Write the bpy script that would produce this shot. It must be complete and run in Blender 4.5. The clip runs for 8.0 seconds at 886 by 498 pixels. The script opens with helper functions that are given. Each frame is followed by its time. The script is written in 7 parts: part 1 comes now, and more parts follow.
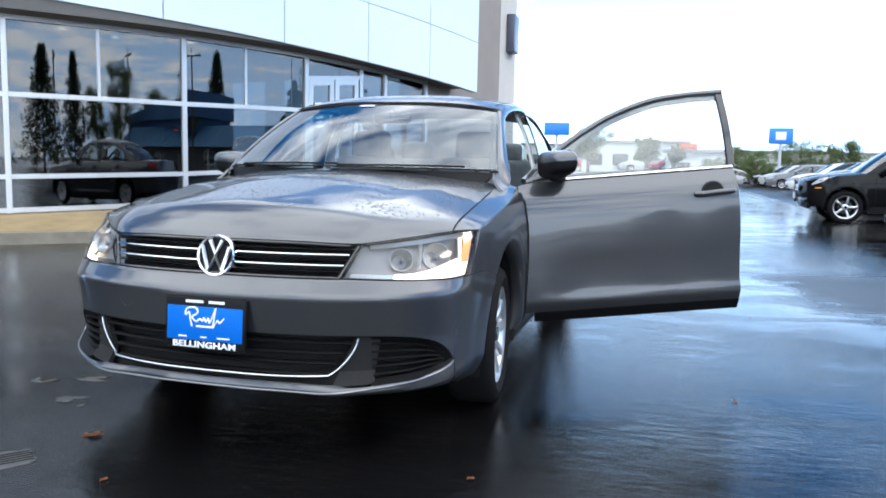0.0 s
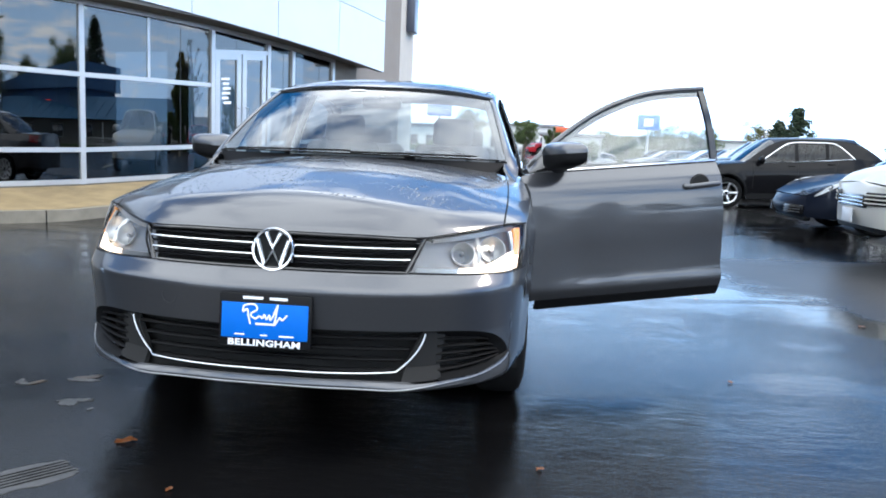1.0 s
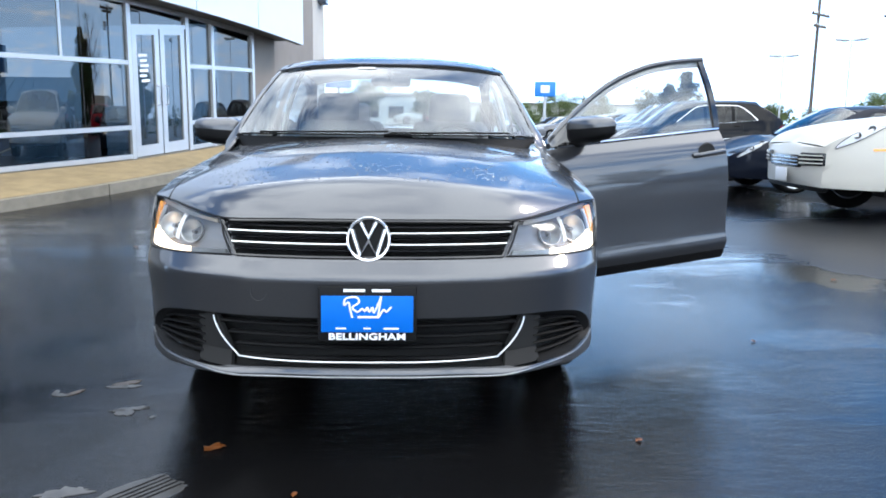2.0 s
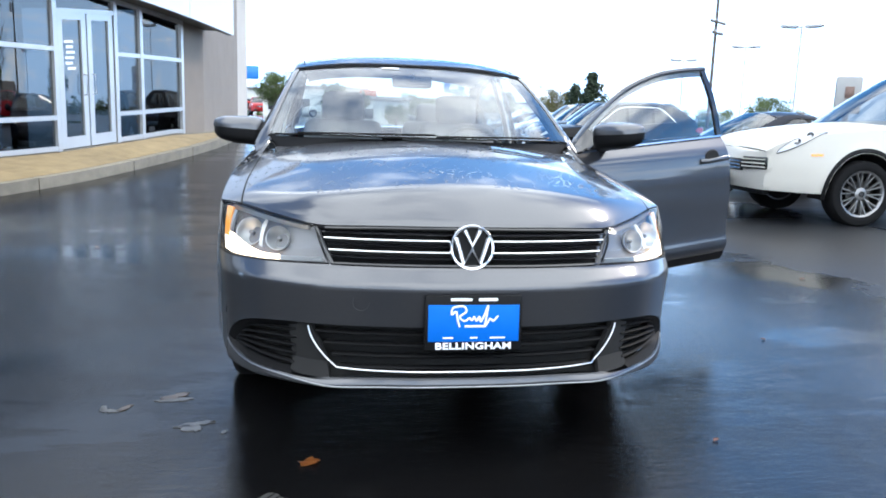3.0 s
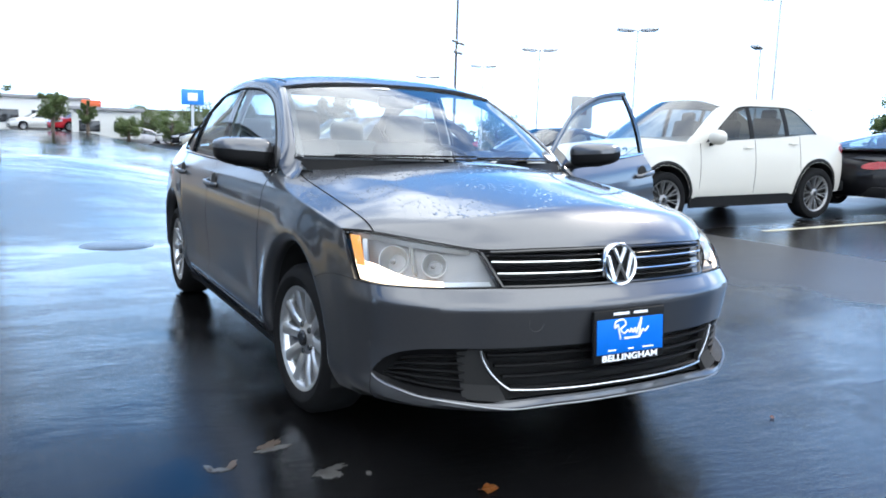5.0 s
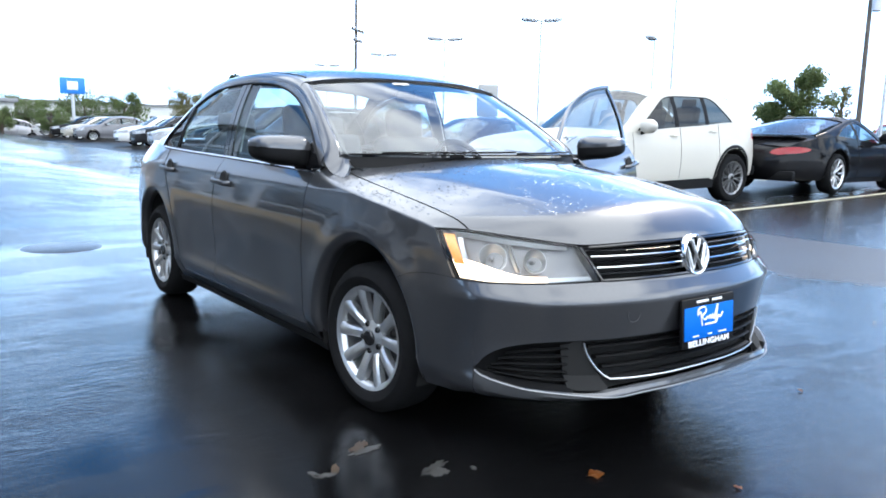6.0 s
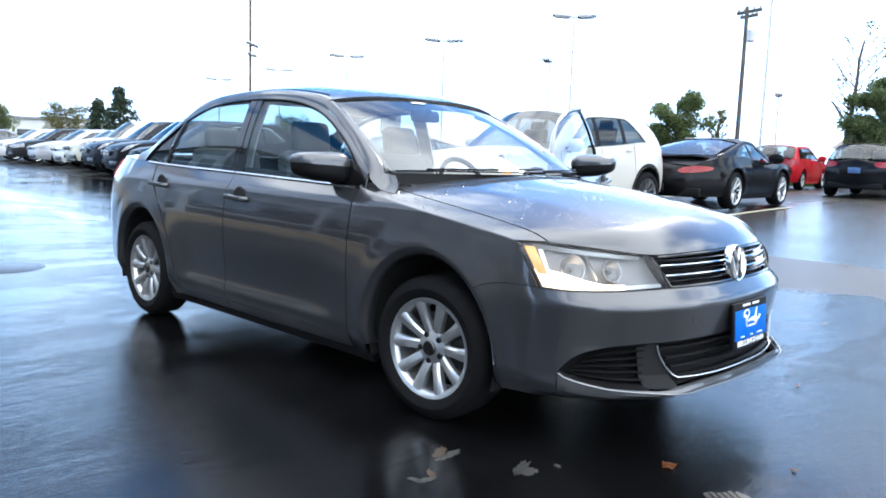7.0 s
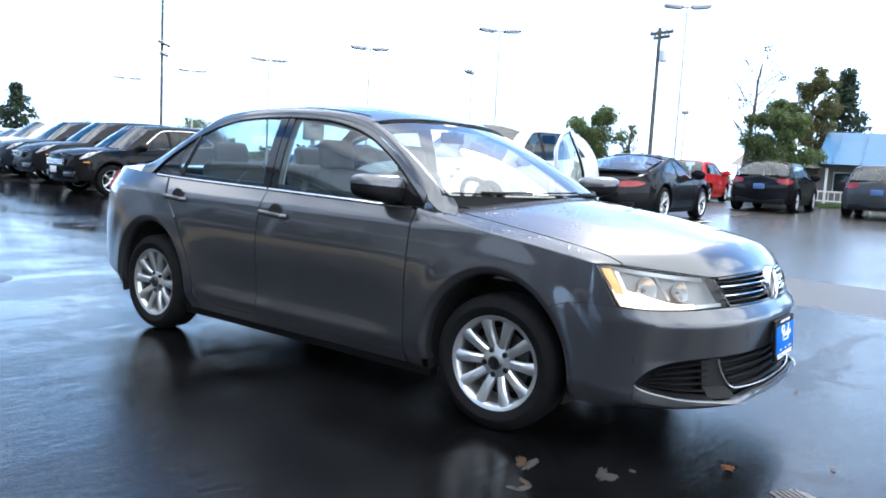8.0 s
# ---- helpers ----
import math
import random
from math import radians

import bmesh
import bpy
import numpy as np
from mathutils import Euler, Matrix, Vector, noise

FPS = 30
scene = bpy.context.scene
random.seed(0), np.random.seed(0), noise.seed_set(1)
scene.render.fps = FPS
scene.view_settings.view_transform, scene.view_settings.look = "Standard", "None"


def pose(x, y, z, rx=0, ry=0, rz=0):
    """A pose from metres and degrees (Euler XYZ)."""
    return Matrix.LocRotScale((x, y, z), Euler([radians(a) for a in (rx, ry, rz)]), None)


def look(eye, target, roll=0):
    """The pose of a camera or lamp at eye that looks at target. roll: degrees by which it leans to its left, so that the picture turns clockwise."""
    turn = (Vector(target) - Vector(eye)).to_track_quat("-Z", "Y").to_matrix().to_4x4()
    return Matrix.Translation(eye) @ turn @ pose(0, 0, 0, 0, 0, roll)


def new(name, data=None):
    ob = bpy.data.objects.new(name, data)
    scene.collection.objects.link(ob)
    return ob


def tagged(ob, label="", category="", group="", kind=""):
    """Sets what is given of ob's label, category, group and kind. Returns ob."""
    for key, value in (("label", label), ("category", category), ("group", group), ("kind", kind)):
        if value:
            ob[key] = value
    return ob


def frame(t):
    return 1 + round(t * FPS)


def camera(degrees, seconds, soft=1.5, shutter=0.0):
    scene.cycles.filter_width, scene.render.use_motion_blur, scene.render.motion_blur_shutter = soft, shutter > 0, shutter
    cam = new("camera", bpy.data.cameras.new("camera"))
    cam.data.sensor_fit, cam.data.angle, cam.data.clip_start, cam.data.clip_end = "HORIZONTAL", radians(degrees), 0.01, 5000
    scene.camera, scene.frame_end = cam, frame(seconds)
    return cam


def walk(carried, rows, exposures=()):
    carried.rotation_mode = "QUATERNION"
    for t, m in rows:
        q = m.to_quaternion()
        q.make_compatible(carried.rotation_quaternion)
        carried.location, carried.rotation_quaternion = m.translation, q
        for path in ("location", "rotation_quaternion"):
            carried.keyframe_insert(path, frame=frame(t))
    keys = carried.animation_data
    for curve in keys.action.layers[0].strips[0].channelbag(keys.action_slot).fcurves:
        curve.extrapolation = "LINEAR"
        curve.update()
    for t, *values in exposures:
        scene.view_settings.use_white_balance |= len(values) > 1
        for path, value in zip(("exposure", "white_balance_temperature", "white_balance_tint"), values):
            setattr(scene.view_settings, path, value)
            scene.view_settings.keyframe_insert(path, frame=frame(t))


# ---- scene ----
cam = camera(59.95, 8.0, soft=1.8)
# seconds, eye, yaw, pitch, roll
PATH = [
    (0.0, 1.526, -3.348, 1.059, 15.89, -6.17, -1.23),
    (0.5, 1.211, -3.408, 1.069, 9.49, -6.92, -3.11),
    (1.0, 0.856, -3.464, 1.089, 6.45, -7.44, -2.45),
    (1.5, 0.518, -3.465, 1.104, 2.92, -9.32, -1.27),
    (2.8, -0.367, -3.399, 1.121, -7.78, -9.40, -1.34),
    (3.0, -0.494, -3.379, 1.137, -8.91, -9.62, -1.90),
    (3.5, -0.857, -3.334, 1.135, -14.50, -8.35, -3.59),
    (4.0, -1.190, -3.227, 1.127, -19.86, -8.23, -3.17),
    (4.5, -1.504, -3.089, 1.141, -24.60, -9.15, -3.03),
    (4.7, -1.647, -3.044, 1.126, -26.41, -8.55, -2.44),
    (5.8, -2.324, -2.680, 1.159, -35.21, -8.61, -1.57),
    (6.0, -2.456, -2.609, 1.151, -37.12, -8.69, -1.37),
    (6.5, -2.786, -2.446, 1.153, -41.97, -6.63, -2.18),
    (7.0, -3.089, -2.243, 1.135, -45.71, -7.21, -1.89),
    (7.5, -3.352, -2.028, 1.168, -49.89, -6.87, -2.67),
    (8.0, -3.683, -1.810, 1.188, -52.83, -6.46, -3.14),
]
walk(cam, [(t, pose(x, y, z, 90 + pitch, roll, yaw)) for t, x, y, z, yaw, pitch, roll in PATH],
     exposures=((0.0, 0.86), (1.0, 0.94), (1.5, 0.97), (3.0, 1.09), (4.5, 1.02), (6.5, 1.13), (8.0, 1.12)))

# world, sun, exposure
SUN_ELEV, SUN_TURN = 42, 75          # degrees: height, and clockwise from the far end (+y) towards +x
world = bpy.data.worlds.new("sky")
scene.world = world
world.use_nodes = True
wt = world.node_tree
wt.nodes.clear()


def wnode(kind, **values):
    n = wt.nodes.new(kind)
    for k, v in values.items():
        n.inputs[k].default_value = v
    return n


sky = wt.nodes.new("ShaderNodeTexSky")
sky.sky_type = "NISHITA"
sky.sun_disc = False
sky.sun_elevation = radians(SUN_ELEV)
sky.sun_rotation = radians(SUN_TURN)
sky.air_density, sky.dust_density, sky.ozone_density = 1.0, 0.5, 5.0
coord = wt.nodes.new("ShaderNodeTexCoord")
sep = wt.nodes.new("ShaderNodeSeparateXYZ")
wt.links.new(coord.outputs["Generated"], sep.inputs[0])
# clouds: drawn on a flat layer overhead, so that they crowd towards the horizon
layer = wt.nodes.new("ShaderNodeVectorMath")
layer.operation = "DIVIDE"
lift = wt.nodes.new("ShaderNodeMath")
lift.operation = "MAXIMUM"
lift.inputs[1].default_value = 0.06
wt.links.new(sep.outputs["Z"], lift.inputs[0])
wt.links.new(coord.outputs["Generated"], layer.inputs[0])
wt.links.new(lift.outputs[0], layer.inputs[1])
puff = wnode("ShaderNodeTexNoise", Scale=1.1, Detail=7.0, Roughness=0.62)
wt.links.new(layer.outputs[0], puff.inputs["Vector"])
cover = wt.nodes.new("ShaderNodeMapRange")
for k, v in (("From Min", 0.50), ("From Max", 0.68), ("To Min", 0.0), ("To Max", 1.0)):
    cover.inputs[k].default_value = v
# broken cloud overhead that clears towards the horizon
over = wt.nodes.new("ShaderNodeMapRange")
over.interpolation_type = "SMOOTHSTEP"
for k, v in (("From Min", 0.45), ("From Max", 0.85), ("To Min", -0.02), ("To Max", 0.17)):
    over.inputs[k].default_value = v
wt.links.new(sep.outputs["Z"], over.inputs["Value"])
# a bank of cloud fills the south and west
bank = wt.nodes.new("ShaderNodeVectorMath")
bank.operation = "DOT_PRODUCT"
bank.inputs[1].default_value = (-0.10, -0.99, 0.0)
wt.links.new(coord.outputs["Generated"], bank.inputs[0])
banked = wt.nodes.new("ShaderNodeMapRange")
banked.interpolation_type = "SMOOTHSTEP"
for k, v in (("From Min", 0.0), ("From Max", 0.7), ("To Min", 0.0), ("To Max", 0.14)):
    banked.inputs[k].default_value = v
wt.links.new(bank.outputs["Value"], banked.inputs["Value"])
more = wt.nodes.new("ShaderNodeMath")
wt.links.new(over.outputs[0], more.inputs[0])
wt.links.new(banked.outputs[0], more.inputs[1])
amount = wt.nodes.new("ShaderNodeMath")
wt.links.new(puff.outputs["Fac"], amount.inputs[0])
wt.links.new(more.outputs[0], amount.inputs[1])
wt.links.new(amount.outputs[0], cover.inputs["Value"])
haze = wt.nodes.new("ShaderNodeMapRange")
haze.interpolation_type = "SMOOTHSTEP"
for k, v in (("From Min", 0.09), ("From Max", 0.32), ("To Min", 0.95), ("To Max", 0.0)):
    haze.inputs[k].default_value = v
wt.links.new(sep.outputs["Z"], haze.inputs["Value"])
blue = wt.nodes.new("ShaderNodeBackground")
blue.inputs["Strength"].default_value = 0.14
deep = wnode("ShaderNodeHueSaturation", Saturation=1.35)
wt.links.new(sky.outputs[0], deep.inputs["Color"])
wt.links.new(deep.outputs[0], blue.inputs["Color"])
low_sky = wt.nodes.new("ShaderNodeBackground")       # bright, milky blue towards the horizon
low_sky.inputs["Color"].default_value = (0.43, 0.66, 1.0, 1)
low_sky.inputs["Strength"].default_value = 2.2
white = wt.nodes.new("ShaderNodeBackground")
white.inputs["Color"].default_value = (0.87, 0.935, 1.0, 1)
white.inputs["Strength"].default_value = 2.1
clear_sky = wt.nodes.new("ShaderNodeMixShader")
wt.links.new(haze.outputs[0], clear_sky.inputs[0])
wt.links.new(blue.outputs[0], clear_sky.inputs[1])
wt.links.new(low_sky.outputs[0], clear_sky.inputs[2])
both = wt.nodes.new("ShaderNodeMixShader")
wt.links.new(cover.outputs[0], both.inputs[0])
wt.links.new(clear_sky.outputs[0], both.inputs[1])
wt.links.new(white.outputs[0], both.inputs[2])
wout = wt.nodes.new("ShaderNodeOutputWorld")
wt.links.new(both.outputs[0], wout.inputs[0])

sun = new("sun", bpy.data.lights.new("sun", "SUN"))
sun.data.energy, sun.data.angle, sun.data.color = 0.9, radians(12), (1.0, 0.90, 0.76)
sun.matrix_world = look((60 * math.sin(radians(SUN_TURN)), 60 * math.cos(radians(SUN_TURN)), 60 * math.tan(radians(SUN_ELEV))), (0, 0, 0))


# ---- materials ----
def material(name, color, rough=0.5, metal=0.0, coat=0.0, vary=0.0, scale=8.0, bump=0.0, bump_scale=60.0, spec=0.5, emit=0.0):
    """A principled material; vary: how much its colour wanders at two scales; bump: fine relief in metres."""
    m = bpy.data.materials.new(name)
    m.use_nodes = True
    nt = m.node_tree
    b = nt.nodes["Principled BSDF"]
    b.inputs["Base Color"].default_value = (*color, 1)
    b.inputs["Roughness"].default_value = rough
    b.inputs["Metallic"].default_value = metal
    b.inputs["Coat Weight"].default_value = coat
    b.inputs["Coat Roughness"].default_value = 0.03
    b.inputs["Specular IOR Level"].default_value = spec
    if emit:
        b.inputs["Emission Color"].default_value = (*color, 1)
        b.inputs["Emission Strength"].default_value = emit
    tc = nt.nodes.new("ShaderNodeTexCoord")
    if vary:
        n1 = nt.nodes.new("ShaderNodeTexNoise")
        n1.inputs["Scale"].default_value = scale
        n1.inputs["Detail"].default_value = 5
        n2 = nt.nodes.new("ShaderNodeTexNoise")
        n2.inputs["Scale"].default_value = scale * 0.13
        add = nt.nodes.new("ShaderNodeMath")
        add.operation = "ADD"
        mr = nt.nodes.new("ShaderNodeMapRange")
        mr.inputs["From Min"].default_value, mr.inputs["From Max"].default_value = 0.6, 1.4
        mr.inputs["To Min"].default_value, mr.inputs["To Max"].default_value = 1 - vary, 1 + vary
        hsv = nt.nodes.new("ShaderNodeHueSaturation")
        hsv.inputs["Color"].default_value = (*color, 1)
        for n in (n1, n2):
            nt.links.new(tc.outputs["Object"], n.inputs["Vector"])
        nt.links.new(n1.outputs["Fac"], add.inputs[0])
        nt.links.new(n2.outputs["Fac"], add.inputs[1])
        nt.links.new(add.outputs[0], mr.inputs["Value"])
        nt.links.new(mr.outputs[0], hsv.inputs["Value"])
        nt.links.new(hsv.outputs[0], b.inputs["Base Color"])
    if bump:
        n3 = nt.nodes.new("ShaderNodeTexNoise")
        n3.inputs["Scale"].default_value = bump_scale
        n3.inputs["Detail"].default_value = 4
        bp = nt.nodes.new("ShaderNodeBump")
        bp.inputs["Distance"].default_value = bump
        nt.links.new(tc.outputs["Object"], n3.inputs["Vector"])
        nt.links.new(n3.outputs["Fac"], bp.inputs["Height"])
        nt.links.new(bp.outputs[0], b.inputs["Normal"])
    return m


def paint(name, color, metal=0.75, rough=0.38, drops=False, coat=1.0):
    """Car paint: flaky base under a clear coat; drops: beads of rain standing on faces that look up."""
    m = material(name, color, rough=rough, metal=metal, coat=coat, vary=0.04, scale=900, spec=0.15)
    if drops:
        nt = m.node_tree
        b = nt.nodes["Principled BSDF"]
        tc = nt.nodes.new("ShaderNodeTexCoord")
        v = nt.nodes.new("ShaderNodeTexVoronoi")
        v.inputs["Scale"].default_value = 48
        nt.links.new(tc.outputs["Object"], v.inputs["Vector"])
        thin = nt.nodes.new("ShaderNodeTexNoise")
        thin.inputs["Scale"].default_value = 5
        nt.links.new(tc.outputs["Object"], thin.inputs["Vector"])
        size = nt.nodes.new("ShaderNodeMapRange")
        size.inputs["From Min"].default_value, size.inputs["From Max"].default_value = 0.36, 0.68
        size.inputs["To Min"].default_value, size.inputs["To Max"].default_value = 0.16, 0.40
        nt.links.new(thin.outputs["Fac"], size.inputs["Value"])
        sub = nt.nodes.new("ShaderNodeMath")
        sub.operation = "SUBTRACT"
        sub.use_clamp = True
        nt.links.new(size.outputs[0], sub.inputs[0])
        nt.links.new(v.outputs["Distance"], sub.inputs[1])
        geo = nt.nodes.new("ShaderNodeNewGeometry")
        sp = nt.nodes.new("ShaderNodeSeparateXYZ")
        nt.links.new(geo.outputs["Normal"], sp.inputs[0])
        up = nt.nodes.new("ShaderNodeMapRange")
        up.inputs["From Min"].default_value, up.inputs["From Max"].default_value = 0.90, 0.96
        nt.links.new(sp.outputs["Z"], up.inputs["Value"])
        mul = nt.nodes.new("ShaderNodeMath")
        mul.operation = "MULTIPLY"
        nt.links.new(sub.outputs[0], mul.inputs[0])
        nt.links.new(up.outputs[0], mul.inputs[1])
        bp = nt.nodes.new("ShaderNodeBump")
        bp.inputs["Distance"].default_value = 0.012
        bp.inputs["Strength"].default_value = 0.9
        nt.links.new(mul.outputs[0], bp.inputs["Height"])
        nt.links.new(bp.outputs[0], b.inputs["Coat Normal"])
        nt.links.new(bp.outputs[0], b.inputs["Normal"])
    return m


def glass(name, tint, gloss_rough=0.0, ior=1.85):
    """A thin pane: tinted see-through, with gloss by Fresnel."""
    m = bpy.data.materials.new(name)
    m.use_nodes = True
    nt = m.node_tree
    nt.nodes.clear()
    tr = nt.nodes.new("ShaderNodeBsdfTransparent")
    tr.inputs["Color"].default_value = (*tint, 1)
    gl = nt.nodes.new("ShaderNodeBsdfGlossy")
    gl.inputs["Roughness"].default_value = gloss_rough
    # Schlick's law, alike from both faces of the pane
    lw = nt.nodes.new("ShaderNodeLayerWeight")
    lw.inputs["Blend"].default_value = 0.5
    p5 = nt.nodes.new("ShaderNodeMath")
    p5.operation = "POWER"
    p5.inputs[1].default_value = 5.0
    nt.links.new(lw.outputs["Facing"], p5.inputs[0])
    f0 = ((ior - 1) / (ior + 1)) ** 2
    fr = nt.nodes.new("ShaderNodeMapRange")
    fr.inputs["To Min"].default_value, fr.inputs["To Max"].default_value = f0, 1.0
    nt.links.new(p5.outputs[0], fr.inputs["Value"])
    mix = nt.nodes.new("ShaderNodeMixShader")
    out = nt.nodes.new("ShaderNodeOutputMaterial")
    nt.links.new(fr.outputs[0], mix.inputs[0])
    nt.links.new(tr.outputs[0], mix.inputs[1])
    nt.links.new(gl.outputs[0], mix.inputs[2])
    nt.links.new(mix.outputs[0], out.inputs[0])
    return m


GREY_PAINT = paint("grey metallic paint", (0.066, 0.068, 0.075), metal=0.65, rough=0.30, drops=True)
GREY_PAINT.node_tree.nodes["Principled BSDF"].inputs["Coat IOR"].default_value = 1.62
GREY_PAINT.node_tree.nodes["Principled BSDF"].inputs["Coat Roughness"].default_value = 0.05
BLACK_PLASTIC = material("black plastic", (0.006, 0.006, 0.0065), rough=0.55, spec=0.15, bump=0.0004, bump_scale=400)
GLOSS_BLACK = material("gloss black", (0.008, 0.008, 0.009), rough=0.12, coat=0.6)
DARK_TRIM = material("dark trim", (0.03, 0.031, 0.034), rough=0.55, vary=0.15, scale=40)
CHROME = material("chrome", (0.85, 0.86, 0.88), rough=0.08, metal=1.0)
SATIN = material("satin metal", (0.62, 0.63, 0.65), rough=0.28, metal=1.0)
DULL_METAL = material("dull wet metal strip", (0.26, 0.265, 0.275), rough=0.34, metal=1.0, vary=0.15, scale=60)
ALLOY = material("alloy", (0.60, 0.61, 0.62), rough=0.3, metal=0.85, vary=0.05, scale=30)
RUBBER = material("tyre rubber", (0.008, 0.008, 0.0085), rough=0.8, vary=0.25, scale=25, bump=0.001, bump_scale=120, spec=0.12)
BRAKE = material("brake iron and barrel shade", (0.07, 0.068, 0.065), rough=0.45, metal=0.8, vary=0.3, scale=20)
# near-black: shade of hollows put into the colour, also plain black parts
SHADOW_PIT = material("shade and underbody black", (0.006, 0.006, 0.006), rough=0.9)
SCREEN = glass("windscreen glass", (0.74, 0.82, 0.83), ior=2.35)
SIDE_GLASS = glass("side window glass", (0.48, 0.57, 0.60))
CLEAR = glass("lamp lens", (0.93, 0.94, 0.95), ior=1.45)
REFLECTOR = material("lamp reflector", (0.50, 0.50, 0.49), rough=0.38, metal=0.95)
LAMP_GREY = material("lamp housing", (0.17, 0.17, 0.175), rough=0.3, metal=0.25)
AMBER = material("amber lens", (0.95, 0.36, 0.05), rough=0.15, coat=0.8)
LIT = material("lit daytime lamp", (1.0, 0.82, 0.62), rough=0.3, emit=1.8)
FRAME_GREY = material("pale inner frame", (0.16, 0.17, 0.18), rough=0.4, vary=0.05, scale=12)
RED_LENS = material("red lens", (0.26, 0.005, 0.007), rough=0.2, coat=0.25)
PALE_TRIM = material("pale interior fabric", (0.62, 0.60, 0.57), rough=0.8, vary=0.08, scale=60)
SEAT_CLOTH = material("grey seat cloth", (0.15, 0.15, 0.155), rough=0.85, vary=0.2, scale=80)
PLATE_BLUE = material("blue plate", (0.0, 0.13, 0.56), rough=0.5, spec=0.15, vary=0.05, scale=30)
WHITE_INK = material("white print", (0.85, 0.86, 0.88), rough=0.4)


# ---- helpers for shapes ----
def crv(*pts):
    """A smooth curve through (t, value) pairs."""
    ts, vs = [p[0] for p in pts], [p[1] for p in pts]
    n = len(ts)
    ms = []
    for i in range(n):
        a, b = max(i - 1, 0), min(i + 1, n - 1)
        ms.append((vs[b] - vs[a]) / (ts[b] - ts[a]))

    def f(t):
        if t <= ts[0]:
            return vs[0] + ms[0] * (t - ts[0])
        if t >= ts[-1]:
            return vs[-1] + ms[-1] * (t - ts[-1])
        i = 0
        while t > ts[i + 1]:
            i += 1
        h = ts[i + 1] - ts[i]
        s = (t - ts[i]) / h
        return ((2 * s ** 3 - 3 * s * s + 1) * vs[i] + (s ** 3 - 2 * s * s + s) * h * ms[i]
                + (3 * s * s - 2 * s ** 3) * vs[i + 1] + (s ** 3 - s * s) * h * ms[i + 1])
    return f


def lin(*pts):
    ts, vs = [p[0] for p in pts], [p[1] for p in pts]
    return lambda t: float(np.interp(t, ts, vs))


def span(a, b, n):
    return [a + (b - a) * i / n for i in range(n + 1)]


def smooth01(a, b, t):
    s = min(1.0, max(0.0, (t - a) / (b - a)))
    return s * s * (3 - 2 * s)


def mesh_object(name, bm, mat, parent=None, label="", smooth=True, angle=35):
    me = bpy.data.meshes.new(name)
    bmesh.ops.recalc_face_normals(bm, faces=bm.faces[:])
    if smooth:
        for f in bm.faces:
            f.smooth = True
        for e in bm.edges:
            if len(e.link_faces) == 2 and e.calc_face_angle(0) > radians(angle):
                e.smooth = False
    bm.to_mesh(me)
    bm.free()
    for m in (mat if isinstance(mat, (list, tuple)) else [mat]):
        me.materials.append(m)
    ob = new(name, me)
    if parent is not None:
        ob.parent = parent
    if label:
        ob["label"] = label
    return ob


def part(name, bm, mat, parent, label="", smooth=True, angle=35):
    return mesh_object(name, bm, mat, parent, label, smooth, angle)


def thing(name, label, category, group="", kind="", m=None):
    ob = new(name)
    ob.empty_display_size = 0.1
    if m is not None:
        ob.matrix_world = m
    return tagged(ob, label, category, group, kind)


FOLD_CORE = [None]      # while set, panels fold their rims towards this point


def add_patch(bm, fn, nu, nv, thick=0.012, us=None, vs=None):
    """Adds a panel: fn(u, v) over the unit square, with its rim folded inwards by thick, so that it reads as sheet with an edge.
    Positive thick folds against the normal du x dv."""
    us = us or [i / nu for i in range(nu + 1)]
    vs = vs or [j / nv for j in range(nv + 1)]
    nu, nv = len(us) - 1, len(vs) - 1
    P = [[Vector(fn(u, v)) for v in vs] for u in us]
    V = [[bm.verts.new(p) for p in row] for row in P]
    for i in range(nu):
        for j in range(nv):
            bm.faces.new((V[i][j], V[i + 1][j], V[i + 1][j + 1], V[i][j + 1]))
    if thick:
        def normal(i, j):
            a = P[min(i + 1, nu)][j] - P[max(i - 1, 0)][j]
            b = P[i][min(j + 1, nv)] - P[i][max(j - 1, 0)]
            n = a.cross(b)
            return n.normalized() if n.length > 1e-9 else Vector((0, 0, 1))
        ring = [(i, 0) for i in range(nu)] + [(nu, j) for j in range(nv)] + [(i, nv) for i in range(nu, 0, -1)] + [(0, j) for j in range(nv, 0, -1)]
        if FOLD_CORE[0] is not None and thick > 0 and sum(normal(i, j).dot(P[i][j] - FOLD_CORE[0]) for i, j in ring) < 0:
            thick = -thick
        inner = [bm.verts.new(P[i][j] - normal(i, j) * thick) for i, j in ring]
        for k in range(len(ring)):
            a, b = ring[k], ring[(k + 1) % len(ring)]
            bm.faces.new((V[a[0]][a[1]], inner[k], inner[(k + 1) % len(ring)], V[b[0]][b[1]]))
    return bm


def patch(fn, nu, nv, thick=0.012, us=None, vs=None):
    return add_patch(bmesh.new(), fn, nu, nv, thick, us, vs)


def add_box(bm, size, m, bevel=0.0, segments=2):
    r = bmesh.ops.create_cube(bm, size=1.0, matrix=m @ Matrix.Diagonal((*size, 1)))
    if bevel:
        es = list({e for v in r["verts"] for e in v.link_edges})
        bmesh.ops.bevel(bm, geom=es, offset=bevel, segments=segments, affect="EDGES", profile=0.5)
    return bm


def box(size, m, bevel=0.0, segments=2):
    return add_box(bmesh.new(), size, m, bevel, segments)


